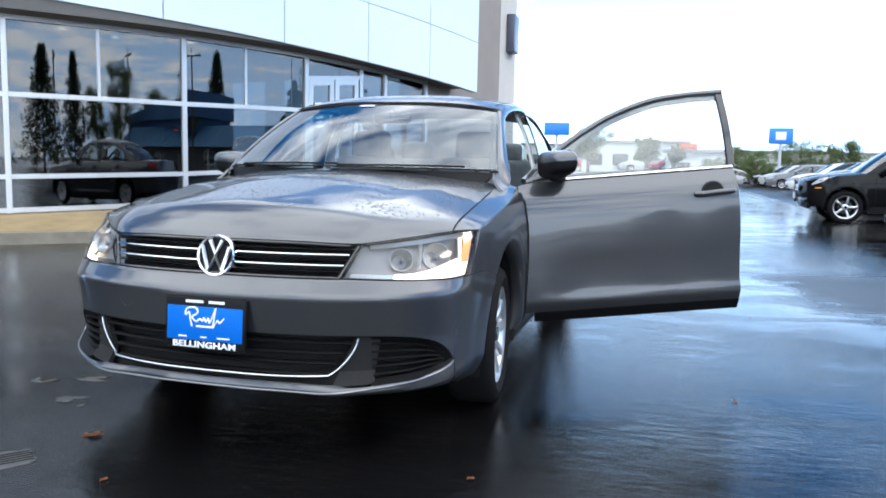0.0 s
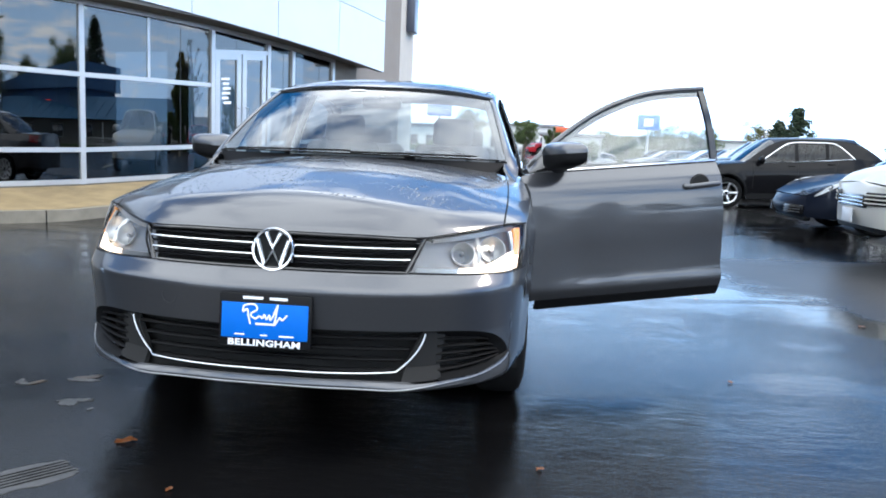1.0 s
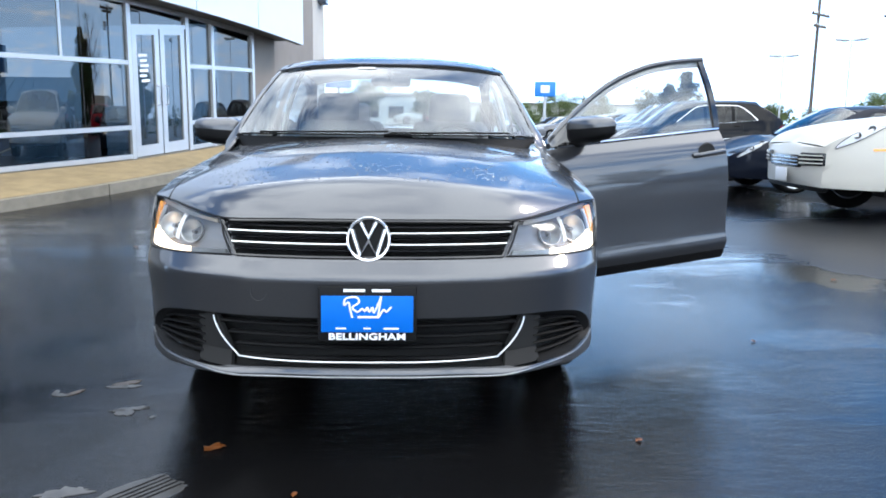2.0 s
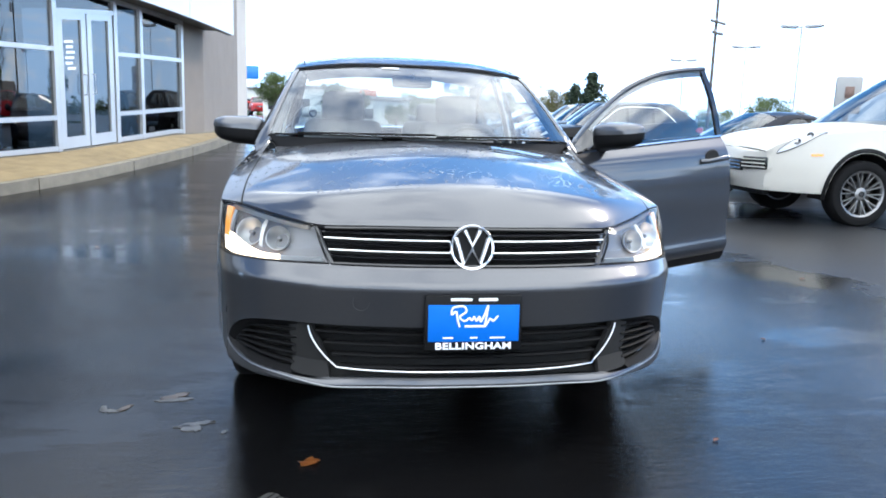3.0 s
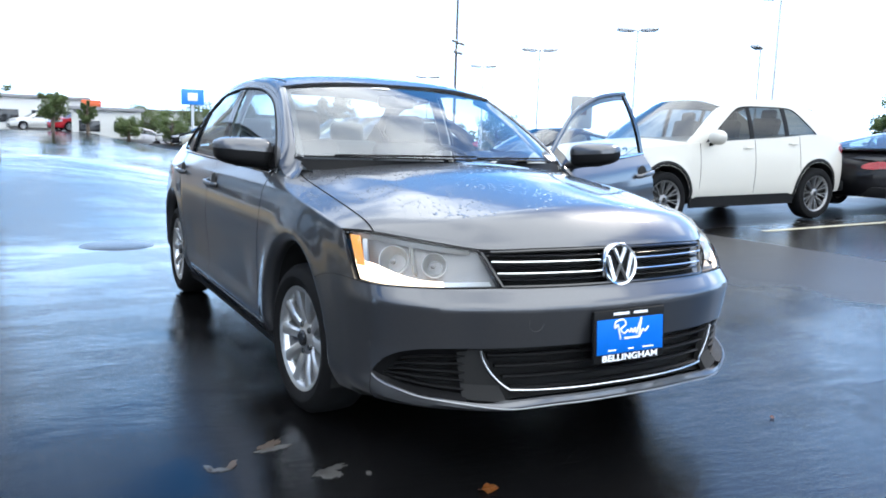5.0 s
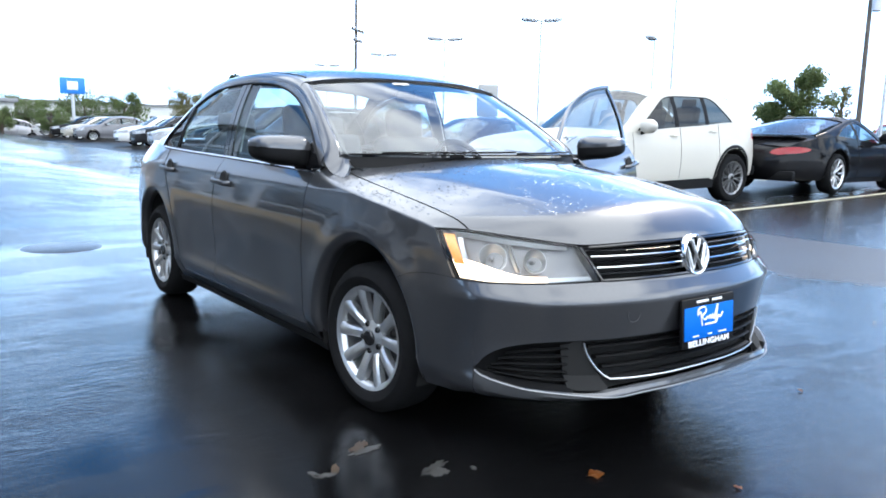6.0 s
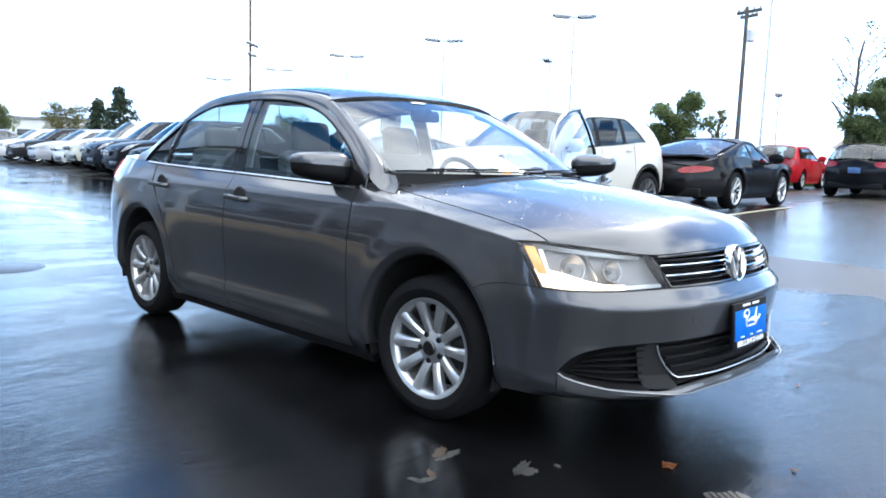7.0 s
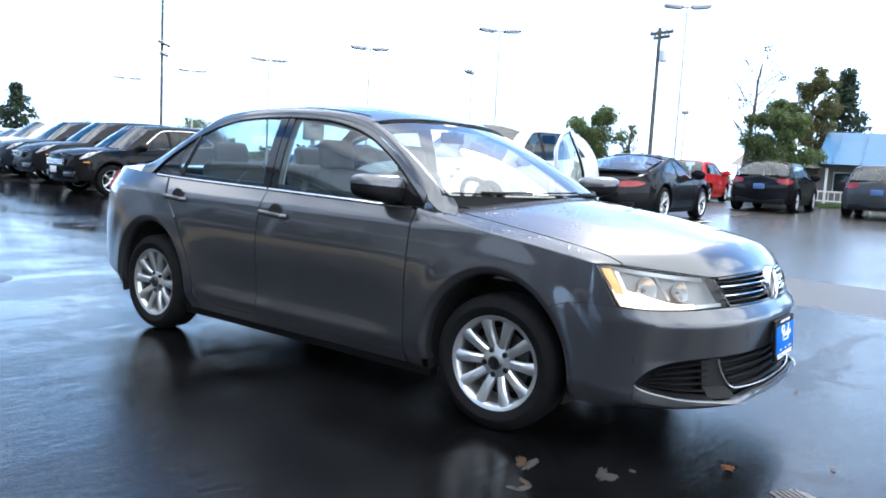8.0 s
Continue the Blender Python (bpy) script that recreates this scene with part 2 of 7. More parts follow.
def add_tube(bm, pts, width, height=None, sides=8, closed=False, up=(0, 0, 1)):
    """Sweeps an ellipse (width x height across) along pts."""
    height = height or width
    pts = [Vector(p) for p in pts]
    n = len(pts)
    rings = []
    for i in range(n):
        a = pts[(i - 1) % n] if closed or i else pts[0]
        b = pts[(i + 1) % n] if closed or i < n - 1 else pts[-1]
        t = (b - a).normalized()
        s = t.cross(Vector(up))
        s = s.normalized() if s.length > 1e-6 else Vector((1, 0, 0))
        w = s.cross(t).normalized()
        rings.append([bm.verts.new(pts[i] + s * (width / 2 * math.cos(k * 2 * math.pi / sides)) + w * (height / 2 * math.sin(k * 2 * math.pi / sides))) for k in range(sides)])
    for i in range(n if closed else n - 1):
        for k in range(sides):
            bm.faces.new((rings[i][k], rings[(i + 1) % n][k], rings[(i + 1) % n][(k + 1) % sides], rings[i][(k + 1) % sides]))
    if not closed:
        bm.faces.new(rings[0])
        bm.faces.new(list(reversed(rings[-1])))
    return bm


def tube(pts, width, height=None, sides=8, closed=False, up=(0, 0, 1)):
    return add_tube(bmesh.new(), pts, width, height, sides, closed, up)


def add_lathe(bm, profile, m, n=40, caps=True):
    """Turns (radius, along) pairs round the local x axis of m."""
    rings = []
    for r, x in profile:
        rings.append([bm.verts.new(m @ Vector((x, r * math.cos(k * 2 * math.pi / n), r * math.sin(k * 2 * math.pi / n)))) for k in range(n)])
    for a, b in zip(rings, rings[1:]):
        for k in range(n):
            bm.faces.new((a[k], b[k], b[(k + 1) % n], a[(k + 1) % n]))
    if caps:
        bm.faces.new(rings[0])
        bm.faces.new(list(reversed(rings[-1])))
    return bm


def lathe(profile, m=Matrix.Identity(4), n=40, caps=True):
    return add_lathe(bmesh.new(), profile, m, n, caps)


def add_prism(bm, outline, depth, m):
    """Extrudes a plane outline (local x, z) by depth along local y."""
    a = [bm.verts.new(m @ Vector((x, 0, z))) for x, z in outline]
    b = [bm.verts.new(m @ Vector((x, depth, z))) for x, z in outline]
    bm.faces.new(a)
    bm.faces.new(list(reversed(b)))
    for i in range(len(a)):
        j = (i + 1) % len(a)
        bm.faces.new((a[i], b[i], b[j], a[j]))
    return bm


def lettering(text, size, mat, m, parent, depth=0.002, spacing=1.0, wide=1.0, label=""):
    cu = bpy.data.curves.new("lettering", "FONT")
    cu.body, cu.size, cu.extrude, cu.align_x, cu.align_y = text, size, depth, "CENTER", "CENTER"
    cu.space_character, cu.offset = spacing, size * 0.03
    tmp = bpy.data.objects.new("lettering", cu)
    scene.collection.objects.link(tmp)
    me = bpy.data.meshes.new_from_object(tmp.evaluated_get(bpy.context.evaluated_depsgraph_get()))
    bpy.data.objects.remove(tmp)
    me.materials.clear()
    me.materials.append(mat)
    me.transform(Matrix.Diagonal((wide, 1, 1, 1)))
    ob = new("lettering", me)
    ob.matrix_world = m
    if parent is not None:
        ob.parent = parent
    if label:
        ob["label"] = label
    return ob


# ---- wheels ----
def make_wheel(parent, m, radius=0.312, width=0.205, rim=0.212, spokes=10, spoke_w=0.028, twin=False, rim_mat=None, detail=True, spread=(0.30, 0.306), name="wheel"):
    """A wheel whose outer face looks along local +x of m. tyre > rim and so on."""
    rim_mat = rim_mat or ALLOY
    w = width / 2
    s = radius - rim
    prof = [(rim - 0.012, -w + 0.02), (rim + 0.01, -w + 0.005), (rim + s * 0.45, -w - 0.006), (radius - 0.022, -w + 0.006), (radius - 0.004, -w + 0.03),
            (radius, 0), (radius - 0.004, w - 0.03), (radius - 0.022, w - 0.006), (rim + s * 0.45, w + 0.006), (rim + 0.012, w - 0.004), (rim + 0.002, w - 0.012), (rim - 0.012, w - 0.03)]
    bm = lathe(prof, m, 56 if detail else 28, False)
    tyre = part(name, bm, RUBBER, parent)
    out = w - 0.008
    bm = bmesh.new()
    add_lathe(bm, [(rim - 0.024, out - 0.03), (rim - 0.018, out - 0.012), (rim - 0.012, out - 0.006), (rim + 0.004, out), (rim + 0.006, out - 0.008)], m, 56 if detail else 28, False)
    part("rim", bm, rim_mat, tyre)
    # simple wheels: barrel darkened to iron colour for the shade behind the spokes
    part("rim_barrel", lathe([(rim - 0.006, -w + 0.02), (rim - 0.02, -w + 0.04), (rim - 0.03, 0), (rim - 0.025, out - 0.03)], m, 40 if detail else 24, False), rim_mat if detail else BRAKE, tyre)
    bm = bmesh.new()
    n = spokes
    for k in range(n):
        a = 2 * math.pi * k / n
        foot = tip = a
        if twin:        # pairs that spread from the hub
            mid = 2 * math.pi * (k // 2 * 2 + 0.5) / n
            sgn = 1 if k % 2 else -1
            foot, tip = mid + sgn * spread[0], mid + sgn * spread[1]
        ss = []
        for q in (0.0, 0.25, 0.5, 0.75, 1.0):
            r0, r1 = 0.045, rim - 0.012
            py = r0 * math.cos(foot) + (r1 * math.cos(tip) - r0 * math.cos(foot)) * q
            pz = r0 * math.sin(foot) + (r1 * math.sin(tip) - r0 * math.sin(foot)) * q
            ang = math.atan2(r1 * math.sin(tip) - r0 * math.sin(foot), r1 * math.cos(tip) - r0 * math.cos(foot))
            hw = spoke_w * (0.46 + 0.08 * q + 0.16 * q ** 5)
            x = out - 0.022 + 0.012 * q - 0.02 * (1 - q) ** 3
            c, sn = math.cos(ang), math.sin(ang)
            ring = []
            for dx, dt in ((-0.03, -hw), (-0.004, -hw), (0.004, -hw * 0.55), (0.004, hw * 0.55), (-0.004, hw), (-0.03, hw)):
                ring.append(bm.verts.new(m @ Vector((x + dx, py - dt * sn, pz + dt * c))))
            ss.append(ring)
        for p, q in zip(ss, ss[1:]):
            for i in range(6):
                bm.faces.new((p[i], q[i], q[(i + 1) % 6], p[(i + 1) % 6]))
        bm.faces.new(ss[0])
        bm.faces.new(list(reversed(ss[-1])))
    part("spokes", bm, rim_mat, tyre)
    bm = bmesh.new()
    add_lathe(bm, [(0.0, out - 0.012), (0.024, out - 0.012), (0.028, out - 0.018), (0.045, out - 0.022), (0.070, out - 0.030), (0.074, out - 0.07)], m, 28)
    part("hub", bm, rim_mat, tyre)
    part("hub_cap", lathe([(0.0, out - 0.006), (0.029, out - 0.006), (0.033, out - 0.010), (0.033, out - 0.02)], m, 28), GLOSS_BLACK, tyre)
    if detail:
        for k in range(5):
            a = 2 * math.pi * (k + 0.1 + 0.5) / 5
            mm = m @ Matrix.Translation((0, 0.058 * math.cos(a), 0.058 * math.sin(a)))
            part("bolt", lathe([(0.0, out - 0.020), (0.012, out - 0.020), (0.0135, out - 0.023), (0.0135, out - 0.05)], mm, 12), GLOSS_BLACK, tyre)
    bm = lathe([(0.0, out - 0.085), (0.07, out - 0.082), (0.145, out - 0.082), (0.148, out - 0.095), (0.0, out - 0.10)], m, 36)
    part("brake_disc", bm, BRAKE, tyre)
    if detail:
        bm = box((0.05, 0.07, 0.13), m @ Matrix.Translation((out - 0.09, -0.11 if m.to_3x3().col[0].x > 0 else 0.11, 0.03)), 0.015)
        part("brake_caliper", bm, BRAKE, tyre)
    # black disc across the barrel, added for the shade behind the wheel
    part("wheel_shade_disc", lathe([(0.0, -w + 0.04), (rim - 0.03, -w + 0.04), (rim - 0.03, -w + 0.05)], m, 24), SHADOW_PIT, tyre)
    return tyre


# ---- ground ----
ARC_X, ARC_Y, ARC_R = -16.9, 16.3, 15.0     # the curved shop front: centre, radius of the glass
kerb_r = lin((-85, 16.4), (-42, 16.36), (-34, 16.1), (-28, 15.8), (-21, 15.55), (-16, 15.35), (-12, 15.3))     # the kerb draws in towards the pier


def on_arc(deg, r, z=0.0):
    return Vector((ARC_X + r * math.cos(radians(deg)), ARC_Y + r * math.sin(radians(deg)), z))


def ground_z(x, y):
    """The lot is flat round the car, and rises a little to the east and along the shop front."""
    r = math.hypot(x - ARC_X, y - ARC_Y)
    edge = kerb_r(math.degrees(math.atan2(y - ARC_Y, x - ARC_X)))
    near = 1 - smooth01(edge + 0.1, edge + 5.5, r)
    east = min(max(x - 1.6, 0.0), 10.0)
    return 0.085 * min(max(y - 5.3, 0.0), 7.5) * near * smooth01(-4, 2, y) * (1 - smooth01(12.0, 30.0, y)) + 0.9 * smooth01(20, 55, y) * (1 - smooth01(2, 6, x)) + 0.03 * (east - 0.4 * (1 - math.exp(-east / 0.4)))


def asphalt():
    m = bpy.data.materials.new("wet asphalt")
    m.use_nodes = True
    nt = m.node_tree
    b = nt.nodes["Principled BSDF"]
    geo = nt.nodes.new("ShaderNodeNewGeometry")

    def noise(scale, detail=5.0, rough=0.55, stretch=None):
        n = nt.nodes.new("ShaderNodeTexNoise")
        n.inputs["Scale"].default_value, n.inputs["Detail"].default_value, n.inputs["Roughness"].default_value = scale, detail, rough
        if stretch:
            mp = nt.nodes.new("ShaderNodeMapping")
            mp.inputs["Scale"].default_value = stretch
            nt.links.new(geo.outputs["Position"], mp.inputs["Vector"])
            nt.links.new(mp.outputs[0], n.inputs["Vector"])
        else:
            nt.links.new(geo.outputs["Position"], n.inputs["Vector"])
        return n.outputs["Fac"]

    def ramp(src, a, c, lo=0.0, hi=1.0):
        r = nt.nodes.new("ShaderNodeMapRange")
        r.interpolation_type = "SMOOTHSTEP"
        for k, v in (("From Min", a), ("From Max", c), ("To Min", lo), ("To Max", hi)):
            r.inputs[k].default_value = v
        nt.links.new(src, r.inputs["Value"])
        return r.outputs[0]

    def math_node(op, x, y):
        n = nt.nodes.new("ShaderNodeMath")
        n.operation = op
        for i, q in enumerate((x, y)):
            if isinstance(q, (int, float)):
                n.inputs[i].default_value = q
            else:
                nt.links.new(q, n.inputs[i])
        return n.outputs[0]
    # standing water against merely damp patches
    wet = ramp(noise(0.33, 7, 0.62, (1.0, 0.75, 1)), 0.425, 0.475)
    streak = ramp(noise(1.1, 7, 0.62, (0.45, 1.7, 1)), 0.465, 0.515)
    pool = math_node("MAXIMUM", math_node("MULTIPLY", wet, streak), ramp(noise(0.21, 7, 0.62), 0.55, 0.58))
    # a strip of drained, greyer surfacing runs along the parked cars: ragged on the near side, a straight joint on the far side
    sep = nt.nodes.new("ShaderNodeSeparateXYZ")
    nt.links.new(geo.outputs["Position"], sep.inputs[0])
    ragged = math_node("ADD", math_node("ADD", sep.outputs["X"], math_node("MULTIPLY", sep.outputs["Y"], 0.22)), math_node("MULTIPLY", noise(1.3, 6, 0.6), 1.5))
    drained = math_node("MULTIPLY", math_node("MULTIPLY", ramp(ragged, 4.15, 4.65), ramp(sep.outputs["X"], 5.50, 5.56, 1.0, 0.0)), ramp(sep.outputs["Y"], 4.6, 5.6, 1.0, 0.0))
    # beyond the joint a lane of standing water lies along the bays
    lane = math_node("MULTIPLY", ramp(sep.outputs["X"], 5.50, 5.60), ramp(math_node("ADD", sep.outputs["Y"], noise(0.9, 6, 0.6)), 3.9, 4.7, 0.95, 0.0))
    pool = math_node("MAXIMUM", pool, lane)
    water = math_node("MULTIPLY", pool, ramp(drained, 0.0, 1.0, 1.0, 0.12))
    # the bays under the parked cars are only damp and full of open grain
    bay = math_node("MULTIPLY", ramp(math_node("ADD", sep.outputs["X"], noise(0.8, 5, 0.6)), 5.6, 6.2), ramp(math_node("ADD", sep.outputs["Y"], math_node("MULTIPLY", noise(0.5, 5, 0.6), 1.2)), 4.2, 4.9))
    water = math_node("MULTIPLY", water, ramp(bay, 0.0, 1.0, 1.0, 0.35))
    grain = noise(160, 3, 0.7)
    tone = nt.nodes.new("ShaderNodeMix")
    tone.data_type = "RGBA"
    tone.inputs["A"].default_value = (0.0055, 0.0055, 0.0058, 1)
    tone.inputs["B"].default_value = (0.0036, 0.0036, 0.0039, 1)
    nt.links.new(water, tone.inputs["Factor"])
    dry = nt.nodes.new("ShaderNodeMix")
    dry.data_type = "RGBA"
    dry.inputs["B"].default_value = (0.026, 0.026, 0.027, 1)
    nt.links.new(drained, dry.inputs["Factor"])
    nt.links.new(tone.outputs["Result"], dry.inputs["A"])
    val = nt.nodes.new("ShaderNodeHueSaturation")
    nt.links.new(dry.outputs["Result"], val.inputs["Color"])
    nt.links.new(ramp(grain, 0.3, 0.7, 0.7, 1.35), val.inputs["Value"])
    nt.links.new(val.outputs[0], b.inputs["Base Color"])
    nt.links.new(math_node("ADD", ramp(water, 0.0, 1.0, 0.17, 0.075), math_node("MULTIPLY", math_node("ADD", math_node("ADD", drained, bay), math_node("MULTIPLY", lane, 0.8)), 0.20)), b.inputs["Roughness"])
    nt.links.new(math_node("MULTIPLY", ramp(water, 0.0, 1.0, 0.40, 0.56), math_node("ADD", ramp(bay, 0.0, 1.0, 1.0, 0.35), math_node("MULTIPLY", lane, 0.7))), b.inputs["Specular IOR Level"])
    b.inputs["IOR"].default_value = 1.31
    stone = nt.nodes.new("ShaderNodeBump")
    stone.inputs["Distance"].default_value = 0.004
    nt.links.new(ramp(water, 0.0, 0.9, 0.20, 0.09), stone.inputs["Strength"])
    nt.links.new(noise(110, 3, 0.6), stone.inputs["Height"])
    ripple = nt.nodes.new("ShaderNodeBump")
    ripple.inputs["Distance"].default_value = 0.02
    ripple.inputs["Strength"].default_value = 0.045
    nt.links.new(noise(3.2, 4, 0.55), ripple.inputs["Height"])
    nt.links.new(stone.outputs[0], ripple.inputs["Normal"])
    # rivulets where the water runs off
    run = nt.nodes.new("ShaderNodeBump")
    run.inputs["Distance"].default_value = 0.008
    nt.links.new(ramp(noise(0.45, 4), 0.40, 0.60, 0.06, 0.50), run.inputs["Strength"])
    nt.links.new(noise(10, 7, 0.68, (0.6, 1.8, 1)), run.inputs["Height"])
    nt.links.new(ripple.outputs[0], run.inputs["Normal"])
    nt.links.new(run.outputs[0], b.inputs["Normal"])
    return m


ASPHALT = asphalt()
CONCRETE = material("mossy concrete", (0.24, 0.178, 0.092), rough=0.75, vary=0.35, scale=5, bump=0.004, bump_scale=50)
KERB_STONE = material("kerb concrete", (0.20, 0.178, 0.138), rough=0.7, vary=0.3, scale=7, bump=0.004, bump_scale=45)
YELLOW_LINE = material("worn line paint", (0.36, 0.34, 0.25), rough=0.5, vary=0.25, scale=12)



def grid_lines(*pieces):
    out = []
    for a, b, n in pieces:
        out += [a + (b - a) * i / n for i in range(n)]
    return out + [pieces[-1][1]]


gx = grid_lines((-1500, -100, 6), (-100, -20, 6), (-20, 3, 92), (3, 40, 12), (40, 1500, 8))
gy = grid_lines((-1500, -60, 6), (-60, -6, 10), (-6, 30, 120), (30, 100, 10), (100, 2500, 10))
bm = bmesh.new()
rows = [[bm.verts.new((x, y, ground_z(x, y))) for y in gy] for x in gx]
for i in range(len(gx) - 1):
    for j in range(len(gy) - 1):
        bm.faces.new((rows[i][j], rows[i + 1][j], rows[i + 1][j + 1], rows[i][j + 1]))
tagged(mesh_object("ground", bm, ASPHALT), "wet black asphalt of a car lot with pale puddles", "asphalt", kind="structure")

# ---- shop front ----
FASCIA = material("pale metal cladding", (0.58, 0.64, 0.72), rough=0.25, metal=0.1, vary=0.03, scale=2)
SOFFIT = material("brown-grey soffit", (0.10, 0.095, 0.09), rough=0.6, vary=0.1, scale=4)
MULLION = material("silver mullion", (0.56, 0.565, 0.57), rough=0.35, metal=0.6, vary=0.04, scale=5)
TAUPE = material("taupe render", (0.24, 0.205, 0.175), rough=0.8, vary=0.08, scale=3, bump=0.002, bump_scale=90)
BEIGE = material("pale render", (0.50, 0.46, 0.41), rough=0.8, vary=0.08, scale=3, bump=0.002, bump_scale=90)
SHOP_GLASS = glass("shop window glass", (0.16, 0.19, 0.21), ior=2.1)
# dark grey on every inner surface carries the room's dimness
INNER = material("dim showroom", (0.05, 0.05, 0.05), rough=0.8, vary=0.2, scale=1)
sill_z = lin((-60, 0.20), (-48.5, 0.335), (-40, 0.415), (-32, 0.54), (-28, 0.64), (-22.5, 0.77), (-13, 0.80))
head_z = lin((-60, 3.05), (-48.3, 2.90), (-39.5, 2.86), (-31.6, 2.79), (-21, 2.62), (-13, 2.50))
low_z = lin((-60, 0.68), (-48.5, 0.79), (-39.7, 0.86), (-32.1, 0.97), (-22.4, 1.14), (-13, 1.25))
high_z = lin((-60, 1.92), (-48.5, 1.89), (-39.7, 1.89), (-32, 1.92), (-22.3, 1.98), (-13, 2.0))
drip_z = lin((-60, 3.35), (-45.4, 3.08), (-37.5, 2.94), (-30.6, 2.80), (-18.5, 2.55), (-10, 2.4))


def arc_band(a0, a1, r0, r1, z0, z1, n):
    """A curved block between two angles, radii and heights (functions of the angle)."""
    bm = bmesh.new()
    rings = []
    for a in span(a0, a1, n):
        rings.append([bm.verts.new(on_arc(a, r(a) if callable(r) else r, f(a))) for r, f in ((r0, z0), (r1, z0), (r1, z1), (r0, z1))])
    for p, q in zip(rings, rings[1:]):
        for k in range(4):
            bm.faces.new((p[k], q[k], q[(k + 1) % 4], p[(k + 1) % 4]))
    bm.faces.new(rings[0])
    bm.faces.new(list(reversed(rings[-1])))
    return bm


def plus(f, d):
    return lambda a: f(a) + d


shop = thing("shop_building", "showroom building with curved glass front and pale metal fascia", "building")
# glazing bays between uprights, in degrees round the arc
uprights = [-66.5, -57.5, -48.5, -39.7, -32.0, -27.7, -25.5, -21.2]
bars = []
for a0, a1 in zip(uprights, uprights[1:]):
    is_door = a0 == -32.0
    levels = [(sill_z, low_z), (low_z, high_z), (high_z, head_z)]
    if is_door:
        levels = [(lambda a: sill_z(a) + 1.90, head_z)]
    for lo, hi in levels:
        part("window_pane", arc_band(a0 + 0.14, a1 - 0.14, ARC_R - 0.012, ARC_R, plus(lo, 0.03), plus(hi, -0.03), 4), SHOP_GLASS, shop)
    for f in ((sill_z, low_z, high_z, head_z) if not is_door else (lambda a: sill_z(a) + 1.90, head_z)):
        part("window_rail", arc_band(a0, a1, ARC_R - 0.05, ARC_R + 0.045, plus(f, -0.032), plus(f, 0.032), 4), MULLION, shop)
for a in uprights:
    part("window_upright", arc_band(a - 0.13, a + 0.13, ARC_R - 0.06, ARC_R + 0.05, plus(sill_z, -0.04), plus(head_z, 0.03), 1), MULLION, shop)
part("window_upright", arc_band(-36.1, -35.95, ARC_R - 0.04, ARC_R + 0.012, high_z, head_z, 1), MULLION, shop)
part("window_upright", arc_band(-44.2, -44.05, ARC_R - 0.04, ARC_R + 0.012, high_z, head_z, 1), MULLION, shop)
part("base_course", arc_band(-70, -14.5, ARC_R - 0.2, ARC_R + 0.03, plus(sill_z, -0.5), plus(sill_z, -0.035), 40), KERB_STONE, shop)
# double door
for a0, a1 in ((-31.8, -29.9), (-29.8, -27.9)):
    top = lambda a: sill_z(a) + 1.87
    leaf = part("door_leaf", arc_band(a0 + 0.28, a1 - 0.28, ARC_R - 0.01, ARC_R, plus(sill_z, 0.12), plus(top, -0.09), 3), SHOP_GLASS, shop, "glass door leaf in a silver frame")
    for b0, b1 in ((a0, a0 + 0.32), (a1 - 0.32, a1)):
        part("door_stile", arc_band(b0, b1, ARC_R - 0.03, ARC_R + 0.03, plus(sill_z, -0.02), top, 1), MULLION, leaf)
    part("door_rail", arc_band(a0 + 0.3, a1 - 0.3, ARC_R - 0.03, ARC_R + 0.03, plus(sill_z, -0.02), plus(sill_z, 0.14), 2), MULLION, leaf)
    part("door_rail", arc_band(a0 + 0.3, a1 - 0.3, ARC_R - 0.03, ARC_R + 0.03, plus(top, -0.09), top, 2), MULLION, leaf)
    hb = -30.15 if a0 < -30 else -29.55
    part("pull_handle", tube([on_arc(hb, ARC_R + 0.03, sill_z(hb) + 0.72), on_arc(hb, ARC_R + 0.09, sill_z(hb) + 0.74), on_arc(hb, ARC_R + 0.09, sill_z(hb) + 1.0), on_arc(hb, ARC_R + 0.03, sill_z(hb) + 1.02)], 0.022, 0.022, 8), SATIN, leaf)
for k in range(6):     # small unreadable notice on the door glass
    a = -31.0 + 0.05 * (k % 2)
    part("notice_bar", arc_band(a - 0.32 + 0.06 * (k % 3), a + 0.36 - 0.08 * ((k + 1) % 3), ARC_R + 0.002, ARC_R + 0.005, lambda q, k=k: sill_z(q) + 1.46 - 0.075 * k, lambda q, k=k: sill_z(q) + 1.50 - 0.075 * k, 2), WHITE_INK, shop)
# fascia over the glass: proud of it, in panels, with a dark soffit below
FAS_R = ARC_R + 0.5
fas_cuts = [-76, -69, -62.2, -55.2, -48.2, -41.2, -34.5, -28.6, -23.0, -17.2]
for a0, a1 in zip(fas_cuts, fas_cuts[1:]):
    part("fascia_panel", arc_band(a0 + 0.025, a1 - 0.025, FAS_R - 0.06, FAS_R, drip_z, lambda a: drip_z(a) + 0.95, 8), FASCIA, shop)
    part("fascia_panel", arc_band(a0 + 0.025, a1 - 0.025, FAS_R - 0.06, FAS_R, lambda a: drip_z(a) + 0.962, lambda a: drip_z(a) + 1.95, 8), FASCIA, shop)
part("fascia_backing", arc_band(-76, -17.15, FAS_R - 0.12, FAS_R - 0.062, plus(drip_z, 0.0), lambda a: drip_z(a) + 1.95, 40), SOFFIT, shop)
part("soffit", arc_band(-76, -17.4, ARC_R - 0.1, FAS_R - 0.02, plus(head_z, 0.035), lambda a: max(head_z(a) + 0.09, drip_z(a)), 40), SOFFIT, shop)
